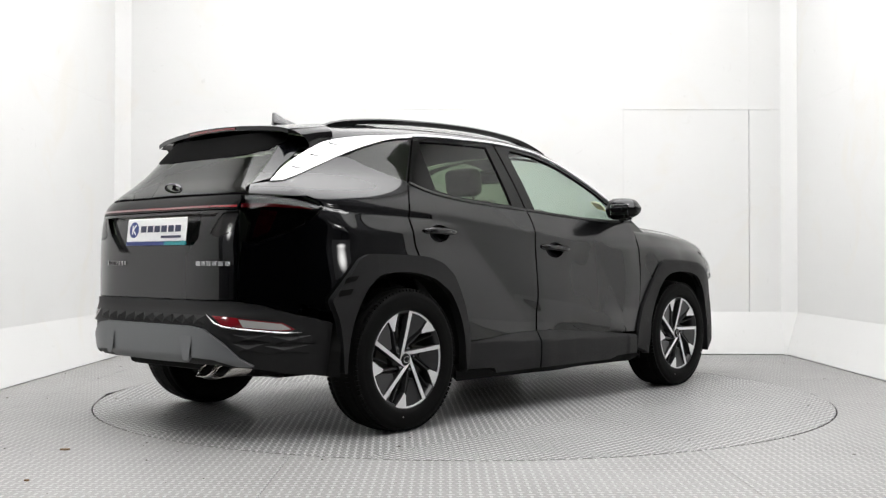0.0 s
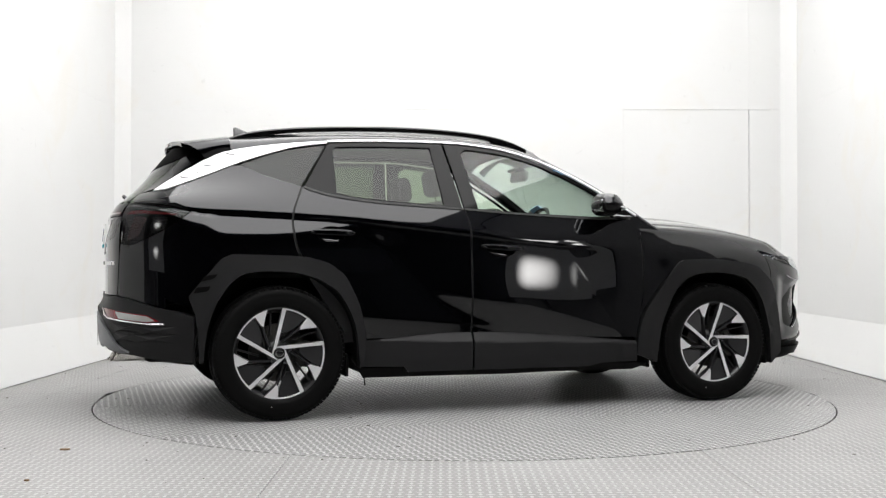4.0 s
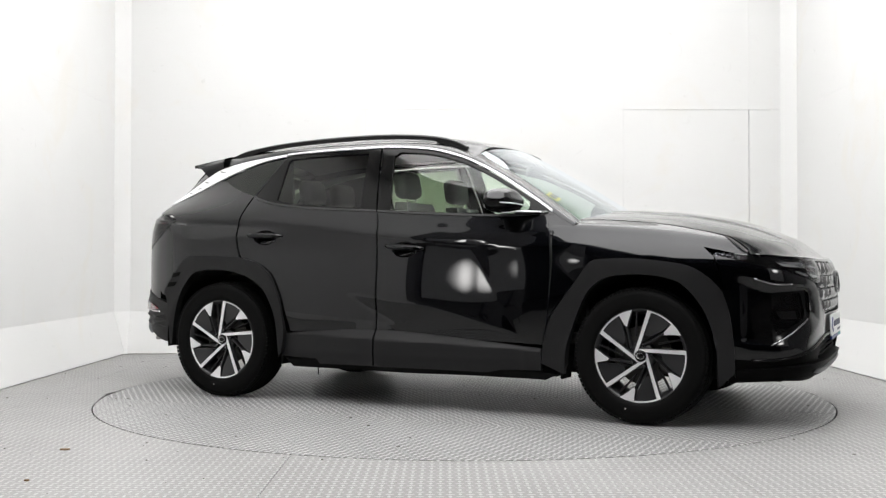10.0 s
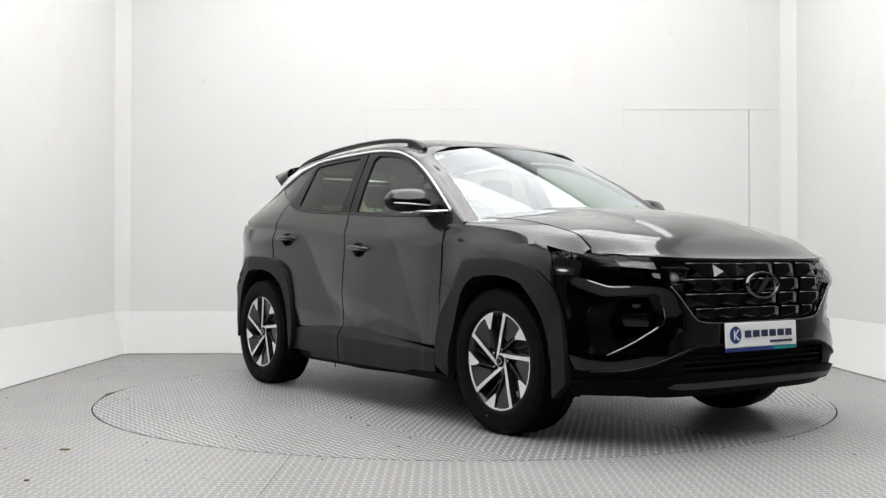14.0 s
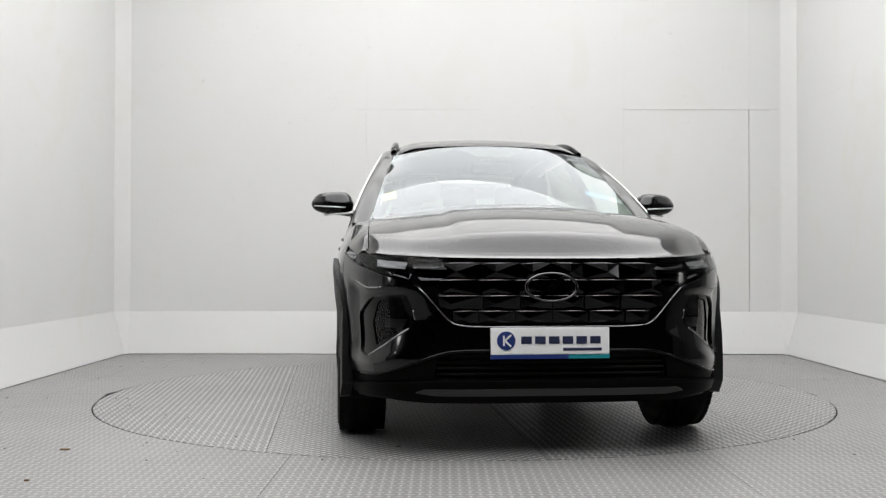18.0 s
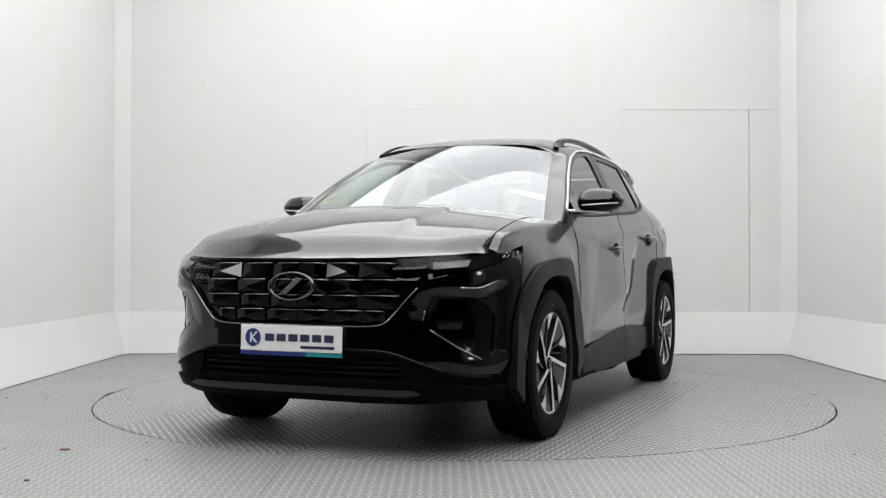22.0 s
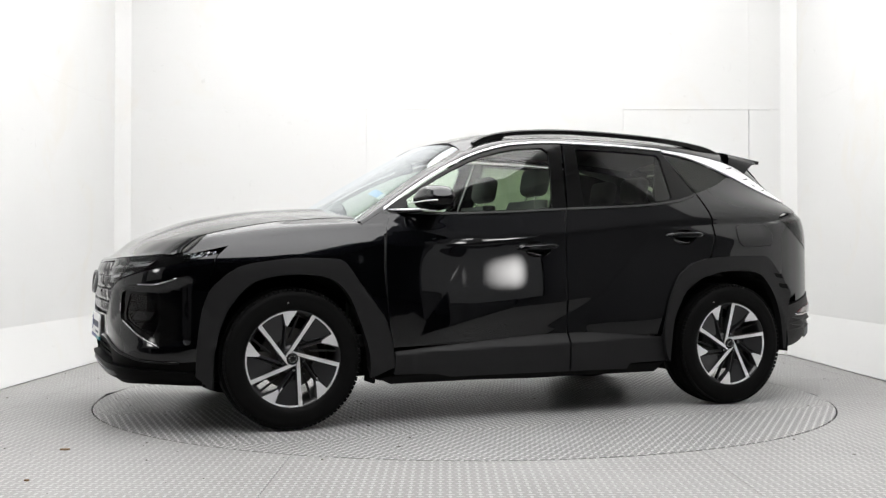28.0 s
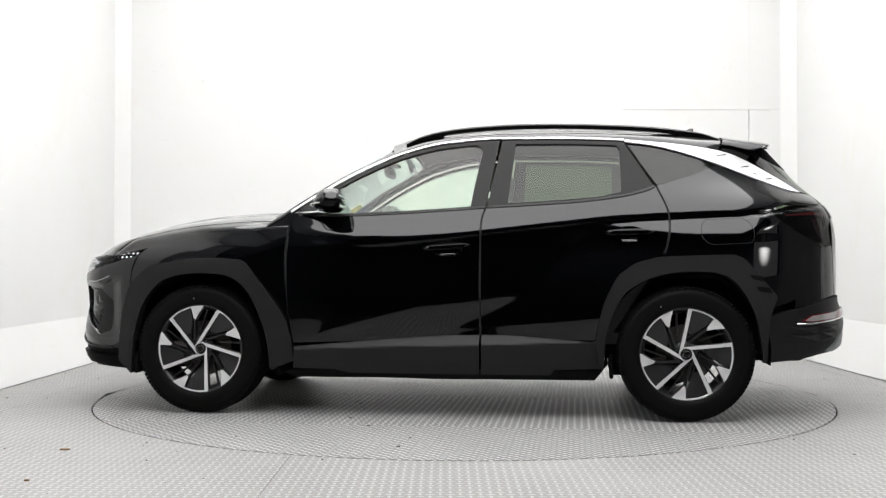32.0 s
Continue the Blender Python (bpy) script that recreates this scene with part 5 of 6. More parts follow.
# badge and plate
def badge(parent, x, y, z, a, b, ang, mat_ring):
    """A plain oval badge."""
    bm = bmesh.new()
    m = Matrix.Translation((x, y, z)) @ Matrix.Rotation(ang, 4, "Y") @ Matrix.Diagonal((1, 1, 1, 1))
    n = 48
    prof = [(0.86, 0.0), (0.88, 0.010), (0.94, 0.014), (1.0, 0.010), (1.02, 0.0)]
    rings = [[bm.verts.new(m @ Vector((h, a * r * math.cos(2 * math.pi * k / n), b * r * math.sin(2 * math.pi * k / n)))) for k in range(n)] for r, h in prof]
    for p, q in zip(rings, rings[1:]):
        for k in range(n):
            bm.faces.new((p[k], p[(k + 1) % n], q[(k + 1) % n], q[k]))
    ob = part("badge", bm, mat_ring, parent, "plain oval badge", smooth=True)
    bm = bmesh.new()
    for q in ([(-0.50, -0.55), (-0.22, -0.62), (0.50, 0.55), (0.22, 0.62)],):
        lo = [bm.verts.new(m @ Vector((0.0, a * u, b * v))) for u, v in q]
        hi = [bm.verts.new(m @ Vector((0.010, a * u, b * v))) for u, v in q]
        bm.faces.new(hi)
        for i in range(4):
            bm.faces.new((lo[i], lo[(i + 1) % 4], hi[(i + 1) % 4], hi[i]))
    part("badge_mark", bm, mat_ring, ob)


badge(grille, 2.220, -0.010, 0.742, 0.118, 0.064, -0.10, M_BADGE)


def plate(parent, x, y, z, ang, lean):
    """White show plate with a blue disc, dark bars for its writing and a blue and teal foot strip; ang turns it to face front or back."""
    m = Matrix.Translation((x, y, z)) @ Matrix.Rotation(ang, 4, "Z") @ Matrix.Rotation(lean, 4, "Y")

    def slab(name, lo, hi, d0, d1, material, par, bevel=0.0):
        bm = bmesh.new()
        box(bm, (d0, lo[0], lo[1]), (d1, hi[0], hi[1]), bevel, m)
        return part(name, bm, material, par)
    p = slab("show_plate", (-0.26, -0.056), (0.26, 0.060), 0.0, 0.010, M_WHITE, parent, 0.004)
    slab("foot_strip", (-0.26, -0.074), (0.08, -0.0565), 0.0, 0.009, M_BLUE, p)
    slab("foot_strip", (0.081, -0.074), (0.26, -0.0565), 0.0, 0.009, M_TEAL, p)
    bm = bmesh.new()
    lathe(bm, [(0.040, 0.0), (0.040, 0.0025), (0.0005, 0.0025)], 40, m @ Matrix.Translation((0.010, -0.193, 0.004)) @ Matrix.Rotation(radians(90), 4, "Y"))
    part("round_mark", bm, M_BLUE, p, "plain dark blue disc")
    bm = bmesh.new()
    for q in ((-0.014, -0.022, -0.006, 0.022),):
        box(bm, (0.0125, -0.193 + q[0], 0.004 + q[1]), (0.0135, -0.193 + q[2], 0.004 + q[3]), 0, m)
    box(bm, (0.0125, -0.022, -0.004), (0.0135, 0.022, 0.004), 0, m @ Matrix.Translation((0, -0.188, 0.014)) @ Matrix.Rotation(radians(42), 4, "X"))
    box(bm, (0.0125, -0.022, -0.004), (0.0135, 0.022, 0.004), 0, m @ Matrix.Translation((0, -0.188, -0.006)) @ Matrix.Rotation(radians(-42), 4, "X"))
    part("round_mark_bars", bm, M_WHITE, p)
    for k in range(6):
        y0 = -0.128 + k * 0.0605
        slab("dark_bar", (y0, -0.010), (y0 + 0.046, 0.022), 0.0105, 0.0125, M_INK, p)
    slab("dark_bar", (0.055, -0.040), (0.225, -0.028), 0.0105, 0.012, M_INK, p)
    return p


plate(bumper, 2.214, -0.016, 0.508, 0.0, -0.04)

# headlamps: smoked wings beside the grille
for sgn in (1, -1):
    lp = [(sgn * u, z) for u, z in LAMP]
    lamp = skin("headlamp", lp, lambda u, v: tuple(a - b for a, b in zip(nose(u, v), (0.035 * np.cos(u), 0.035 * np.sin(u), 0 * u))), M_RECESS, car, "slim headlamp with a smoked lens", grid=0.03, depth=0)
    skin("lamp_lens", lp, nose, M_LENS, lamp, "clear lens", grid=0.03, depth=0.004, lift=0.001)
    for quad in (((0.769, 0.862), (0.634, 0.848), (0.638, 0.818), (0.759, 0.830)), ((0.618, 0.848), (0.470, 0.850), (0.464, 0.818), (0.507, 0.816), (0.606, 0.822)),
                 ((0.690, 0.806), (0.620, 0.798), (0.625, 0.775), (0.700, 0.794)), ((0.605, 0.796), (0.480, 0.800), (0.492, 0.772), (0.574, 0.770)), ((0.580, 0.764), (0.505, 0.766), (0.520, 0.750), (0.570, 0.748))):
        bm = bmesh.new()
        q = []
        zt = max(z for _, z in quad)
        for y, z in quad:
            u, _ = ny(-sgn * y, z)
            c = [float(a[0]) for a in nose(np.array([u]), np.array([z]))]
            k = 0.008 + (z - zt + 0.03) * 0.75
            q.append(bm.verts.new((c[0] - k * math.cos(u), c[1] - k * math.sin(u), z)))
        bm.faces.new(q)
        part("light_wing", bm, M_GRILLE if quad[0][0] == 0.618 or quad[0][0] == 0.580 else M_WING, lamp, "mirror-like light wing")
    for k in range(8):
        xx = 1.735 + 0.030 * (k % 4) + 0.012 * (k // 4)
        zz = 0.893 - 0.018 * (k // 4) - 0.001 * (k % 4)
        u, _ = nx(xx, zz)
        u = -sgn * abs(u)
        c = [float(a[0]) for a in nose(np.array([u]), np.array([zz]))]
        bm = bmesh.new()
        mm = Matrix.Translation((c[0] - 0.012 * math.cos(u), c[1] - 0.012 * math.sin(u), zz)) @ Matrix.Rotation(u, 4, "Z") @ Matrix.Rotation(radians(30), 4, "X")
        box(bm, (-0.004, -0.010, -0.006), (0.004, 0.010, 0.006), 0.002, mm)
        part("lamp_cell", bm, M_REFLECT, lamp)


# ---------------------------------------------------------------- the car's tail
def tboth(pts):
    r = [ty(y, z) for y, z in pts]
    return r + [(-u, z) for u, z in r[::-1]]


def inset(d):
    return lambda u, v: tuple(a + b for a, b in zip(tail(u, v), (d * np.cos(u), d * np.sin(u), 0 * u)))


RECESS = tboth([(0.50, 1.082), (0.43, 1.00), (0.31, 0.895), (0.15, 0.890)])
CLAW = rounded([ty(0.52, 1.082), ty(0.605, 1.085), ty(0.575, 0.985), ty(0.50, 0.962), ty(0.455, 0.985)], 0.015)
GATE = [ty(0.600, 1.092), ty(0.612, 1.0), ty(0.616, 0.87), ty(0.606, 0.672)]
GATE = GATE + [(-u, z) for u, z in GATE[::-1]] 
tailgate = skin("tailgate", GATE, tail, M_PAINT, car, "glossy black tailgate", grid=0.022, holes=[RECESS, CLAW, [(-u, z) for u, z in CLAW]])
skin("plate_recess", RECESS, inset(0.030), M_PAINT, tailgate, grid=0.03, depth=0)
skin("recess_wall", RECESS, inset(0.001), M_PAINT, tailgate, grid=0.03, depth=0.032, holes=[[(u * 0.985, (z - 0.985) * 0.97 + 0.985) for u, z in RECESS]])
plate(tailgate, -2.220, -0.037, 1.005, math.pi, -0.10)
for sgn in (1, -1):
    cl = [(sgn * u, z) for u, z in CLAW]
    skin("claw_lamp", cl, inset(0.012), M_CLAW, tailgate, "smoked red claw-shaped lamp", grid=0.03, depth=0)
    skin("claw_lens", cl, inset(-0.001), M_SMOKE, tailgate, grid=0.03, depth=0.012)
    # corner lamp on the body
    CORNER = [ty(0.592, 1.166), tx(-1.92, 1.158), tx(-1.80, 1.122), tx(-1.80, 1.108), tx(-1.89, 1.044), tx(-2.00, 0.985), ty(0.672, 0.935), ty(0.640, 0.945), ty(0.650, 1.03), ty(0.608, 1.09)]
    co = [(sgn * u, z) for u, z in CORNER]
    lamp = skin("rear_lamp", co, inset(0.020), M_RECESS, car, "smoked rear corner lamp with a red line", grid=0.03, depth=0)
    skin("lens", co, inset(-0.002), M_SMOKE, lamp, grid=0.012, depth=0.02)
    RL = [ty(0.60, 1.122), tx(-2.034, 1.124), tx(-1.873, 1.106), tx(-1.873, 1.098), tx(-2.034, 1.106), ty(0.60, 1.104)]
    skin("red_line", [(sgn * u, z) for u, z in RL], inset(0.004), M_RED, lamp, "red light line", grid=0.03, depth=0)
    C2 = rounded([tx(-2.08, 1.095), tx(-2.02, 1.085), tx(-2.06, 0.99), tx(-2.12, 0.955)], 0.01)
    skin("claw_lamp", [(sgn * u, z) for u, z in C2], inset(0.006), M_DARKRED, lamp, "smoked red claw-shaped lamp", grid=0.03, depth=0)
    # body panel between lamp and bumper
    CORP = [tx(-1.926, 0.606), tx(-1.926, 0.85), tx(-1.905, 1.030), tx(-2.00, 0.980), ty(0.676, 0.930), ty(0.626, 0.945), ty(0.622, 0.87), ty(0.612, 0.672), ty(0.70, 0.653), tx(-1.974, 0.618)]
    skin("quarter_corner", [(sgn * u, z) for u, z in CORP], tail, M_PAINT, car, grid=0.025)
    # D-pillar beside the rear window
    DP = [ty(0.600, 1.172), ty(0.560, 1.22), tx(-1.93, 1.238), tx(-1.905, 1.20), tx(-1.87, 1.166), tx(-1.925, 1.162)]
    skin("quarter_cap", [(sgn * u, z) for u, z in DP], tail, M_PAINT, car, grid=0.025)
    DG = [ty(0.545, 1.215), tx(-1.965, 1.250), tx(-1.88, 1.315), tx(-1.75, 1.41), tx(-1.62, 1.46), ty(0.47, 1.495)]
    skin("rear_pillar", [(sgn * u, z) for u, z in DG], inset(0.003), M_PAINT, car, grid=0.025)
BAR = [ty(0.590, 1.098), ty(0.588, 1.166)]
BAR = BAR + [(-u, z) for u, z in BAR[::-1]]
bar = skin("light_bar", BAR, inset(-0.006), M_GLOSS, tailgate, "full-width gloss black light bar", grid=0.03, depth=0.03)
RLN = [ty(0.585, 1.107), ty(0.585, 1.117)]
skin("red_line", RLN + [(-u, z) for u, z in RLN[::-1]], inset(-0.008), M_RED, tailgate, "red light line", grid=0.03, depth=0.002)
REARWIN = [ty(0.560, 1.214), ty(0.57, 1.178)] + [(-u, z) for u, z in [ty(0.57, 1.178), ty(0.560, 1.214)]] + [(-ty(0.47, 1.500)[0], 1.500), ty(0.47, 1.500)]
skin("rear_window", REARWIN, tail, M_PRIV, tailgate, "dark rear window", grid=0.03, depth=0)
# shade under the spoiler, laid over the rear window as a black sheet
SHADE = [ty(0.0, 1.376), ty(0.25, 1.374), ty(0.38, 1.380), ty(0.47, 1.405), ty(0.500, 1.450), ty(0.485, 1.497)]
SHADE = SHADE + [(-u, z) for u, z in SHADE[:0:-1]]
skin("spoiler_shade", SHADE, inset(-0.004), M_RECESS, tailgate, "black sheet standing for the shade under the spoiler", grid=0.025, depth=0.006)
badge(tailgate, -2.106, 0.0, 1.217, -0.068, 0.031, -0.75, M_BADGE)
for y0, n, w in ((-0.385, 6, 0.030), (0.43, 7, 0.024)):
    for k in range(n):
        bm = bmesh.new()
        ya = y0 - k * w * 1.22
        u, z = ty(-ya, 0.842)
        p = [float(c[0]) for c in tail(np.array([u]), np.array([0.842]))]
        mm = Matrix.Translation((p[0] - 0.002, p[1], 0.842)) @ Matrix.Rotation(u, 4, "Z")
        box(bm, (-0.002, -w * 0.42, -0.010), (0.002, w * 0.42, 0.010), 0.001, mm)
        part("silver_bar", bm, M_CHROME, tailgate)

# spoiler over the rear window
def spoiler(u, v):
    y = v
    e = np.abs(y) / 0.60
    return -1.575 - u * (0.30 - 0.055 * e ** 2), y, RC(-1.575 - 0.30 * u) - 0.10 * y * y - 0.9 * np.maximum(np.abs(y) - 0.46, 0) ** 2 - 0.004 * u


sp = sheet("spoiler", spoiler, 14, 41, M_PAINT, car, "glossy black roof spoiler with a brake light", u=(0, 1), v=(-0.565, 0.565), flip=True)
sheet("spoiler_underside", lambda u, v: (spoiler(u, v)[0] + 0.006, v * 0.995, spoiler(u, v)[2] - 0.022 - 0.075 * np.clip(1 - u, 0, 0.75) * (1 - 0.5 * (np.abs(v) / 0.6) ** 3)), 14, 41, M_GLOSS, sp, u=(0, 1), v=(-0.565, 0.565))
sheet("spoiler_lip", lambda u, v: (spoiler(1 + 0 * u, v)[0] + 0.004 * u - 0.003, v, spoiler(1 + 0 * u, v)[2] - 0.022 * u), 3, 41, M_PAINT, sp, u=(0, 1), v=(-0.565, 0.565), flip=True)
sheet("brake_light", lambda u, v: (spoiler(1 + 0 * u, v)[0] - 0.0045, v, spoiler(1 + 0 * u, v)[2] - 0.006 - 0.012 * u), 2, 21, M_RED, sp, "red high brake light", u=(0, 1), v=(-0.20, 0.20), flip=True)
SWEEPTOP = spl([(-1.86, 1.316), (-1.78, 1.366), (-1.70, 1.413), (-1.60, 1.459), (-1.55, 1.470)])


def spoiler_side(u, v):
    """From the spoiler's edge down to the silver sweep; u is x at the spoiler, v runs 0 to 1."""
    e = (-1.575 - u) / 0.245
    x0, y0, z0 = spoiler(e, 0.565 + 0 * u)
    x1 = -1.56 + 0.55 * (u + 1.575)
    z1 = SWEEPTOP(x1) - 0.004
    y1 = YS(x1, z1) + 0.001
    bulge = 0.020 * np.sin(math.pi * np.clip(v, 0, 1))
    return x0 + (x1 - x0) * np.clip(v, 1e-4, 1) ** 0.6, -(y0 + (y1 - y0) * v + bulge), z0 + (z1 - z0) * v + 0.3 * bulge


for mir in (False, True):
    sheet("spoiler_side", spoiler_side, 20, 10, M_PAINT, sp, u=(-1.819, -1.578), v=(0, 1), mirror=mir, flip=True)

# antenna fin
bm = bmesh.new()
prof = [(-1.29, 0.0, 0.030), (-1.33, 0.018, 0.028), (-1.38, 0.036, 0.022), (-1.43, 0.062, 0.013), (-1.46, 0.078, 0.006), (-1.475, 0.076, 0.005), (-1.475, 0.030, 0.012), (-1.485, 0.0, 0.016)]
rings = []
for x, h, w in prof:
    zb = float(roof(np.array([x]), np.array([0.0]))[2][0]) - 0.004
    rings.append([bm.verts.new(p) for p in ((x, -w, zb), (x, -w * 0.35, zb + h + 0.004), (x, w * 0.35, zb + h + 0.004), (x, w, zb))])
for a, b in zip(rings, rings[1:]):
    for k in range(3):
        bm.faces.new((a[k], a[k + 1], b[k + 1], b[k]))
part("antenna_fin", bm, M_PAINT, car, smooth=True)

# rear bumper
RBT = [tx(-1.775, 0.560), tx(-1.88, 0.588), tx(-1.974, 0.610), ty(0.70, 0.645), ty(0.606, 0.664), ty(0.3, 0.668)]
RBB = [tx(-1.765, 0.310), tx(-1.95, 0.325), ty(0.66, 0.350), ty(0.5, 0.365), ty(0.2, 0.365)]
RB = [(u, z) for u, z in RBT] + [(-u, z) for u, z in RBT[::-1]] + [(-u, z) for u, z in RBB] + RBB[::-1]
rb = skin("rear_bumper", RB, inset(-0.006), M_CLAD, car, "dark grey plastic rear bumper", grid=0.025, depth=0.04)
for sgn in (1, -1):
    RF = [ty(0.50, 0.600), ty(0.58, 0.596), ty(0.755, 0.566), ty(0.776, 0.535), ty(0.75, 0.528), ty(0.60, 0.548), ty(0.56, 0.556)]
    rf = [(sgn * u, z) for u, z in RF]
    refl = skin("reflector", rf, inset(-0.012), M_RED, rb, "red reflector with a clear end", grid=0.03, depth=0.006)
    skin("clear_end", [(sgn * u, z) for u, z in (ty(0.63, 0.585), ty(0.752, 0.562), ty(0.768, 0.537), ty(0.745, 0.533), ty(0.645, 0.547))], inset(-0.014), M_LAMPWHITE, rb, grid=0.03, depth=0.002)
    bm = bmesh.new()
    pts = [ty(sgn * y, z) for y, z in ((0.47, 0.603), (0.52, 0.565), (0.565, 0.548), (0.66, 0.535), (0.75, 0.520), (0.785, 0.520))]
    tube(bm, [tuple(float(c[0]) for c in inset(-0.014)(np.array([u]), np.array([z]))) for u, z in pts], 0.005, 6)
    part("chrome_edge", bm, M_CHROME, rb, smooth=True)
    # folded dark facets below the reflector
    for k, (ya, yb, za, zb) in enumerate(((0.60, 0.72, 0.515, 0.475), (0.72, 0.80, 0.505, 0.465), (0.60, 0.70, 0.470, 0.425), (0.70, 0.79, 0.460, 0.420))):
        bm = bmesh.new()
        q = []
        for y, z, d in ((ya, za, -0.009), (yb, za, -0.009), (yb, zb, -0.009), (ya, zb, -0.009), ((ya + yb) / 2, (za + zb) / 2, -0.022)):
            u, _ = ty(sgn * y, z)
            q.append(bm.verts.new([float(c[0]) for c in inset(d)(np.array([u]), np.array([z]))]))
        for i in range(4):
            bm.faces.new((q[i], q[(i + 1) % 4], q[4]))
        part("facet", bm, M_CLAD, rb)
# row of pyramid facets over the skid plate
NP = 11
for k in range(NP):
    ya, yb = -0.46 + 0.92 * k / NP, -0.46 + 0.92 * (k + 1) / NP
    bm = bmesh.new()
    q = []
    for y, z, d in ((ya, 0.602, -0.007), (yb, 0.602, -0.007), (yb, 0.556, -0.007), (ya, 0.556, -0.007), ((ya + yb) / 2, 0.579, -0.018)):
        u, _ = ty(y, z)
        q.append(bm.verts.new([float(c[0]) for c in inset(d)(np.array([u]), np.array([z]))]))
    for i in range(4):
        bm.faces.new((q[i], q[(i + 1) % 4], q[4]))
    part("facet", bm, M_CLAD, rb)
SK = tboth([(0.36, 0.548), (0.455, 0.535), (0.56, 0.47), (0.62, 0.405), (0.655, 0.362), (0.60, 0.362), (0.50, 0.395), (0.36, 0.40), (0.32, 0.372), (0.15, 0.366)])
skin("skid_plate", SK, inset(-0.022), M_SKID, rb, "silver-grey painted skid plate", grid=0.025, depth=0.03)
for ya in (-0.33, 0.33):
    bm = bmesh.new()
    q = []
    for y, z, d in ((ya - 0.05, 0.50, -0.024), (ya + 0.05, 0.50, -0.024), (ya + 0.02, 0.385, -0.040), (ya - 0.02, 0.385, -0.040)):
        u, _ = ty(-y, z)
        q.append(bm.verts.new([float(c[0]) for c in inset(d)(np.array([u]), np.array([z]))]))
    bm.faces.new(q)
    part("skid_rib", bm, M_SKID, rb)
# exhaust: two slanted tips on the right
for k in range(2):
    bm = bmesh.new()
    n = 24
    cy = -0.405 - 0.095 * k
    prof = []
    for r, dx in ((0.80, -0.10), (0.86, 0.015), (0.92, 0.0), (1.0, 0.0), (1.0, 0.02), (1.0, 0.14)):
        prof.append([bm.verts.new((-2.19 + 0.02 * k + dx + 0.10 * math.sin(t) * 0.25 if r > 0.81 else -2.10, cy + 0.050 * r * math.copysign(abs(math.cos(t)) ** 0.6, math.cos(t)) - 0.015 * math.sin(t), 0.336 + 0.029 * r * math.copysign(abs(math.sin(t)) ** 0.6, math.sin(t)))) for t in [2 * math.pi * i / n for i in range(n)]])
    for p, q in zip(prof, prof[1:]):
        for i in range(n):
            bm.faces.new((p[i], p[(i + 1) % n], q[(i + 1) % n], q[i]))
    tip = part("exhaust_tip", bm, M_STEEL, car, "dull steel exhaust tip", smooth=True)
    # flat black cap gives the tip's inside its shade by colour
    bm = bmesh.new()
    bm.faces.new([bm.verts.new((-2.165 + 0.02 * k + 0.022 * math.sin(t), cy + 0.0455 * math.copysign(abs(math.cos(t)) ** 0.6, math.cos(t)) - 0.015 * math.sin(t), 0.336 + 0.0265 * math.copysign(abs(math.sin(t)) ** 0.6, math.sin(t)))) for t in [2 * math.pi * i / n for i in range(n)]])
    part("exhaust_mouth_shade", bm, M_UNDER, tip, "black cap standing for the shaded inside of the exhaust tip")
bm = bmesh.new()
tube(bm, [(-2.10, -0.45, 0.345), (-1.95, -0.45, 0.33), (-1.75, -0.42, 0.30)], 0.035, 12)
part("exhaust_pipe", bm, M_STEEL, car, smooth=True)


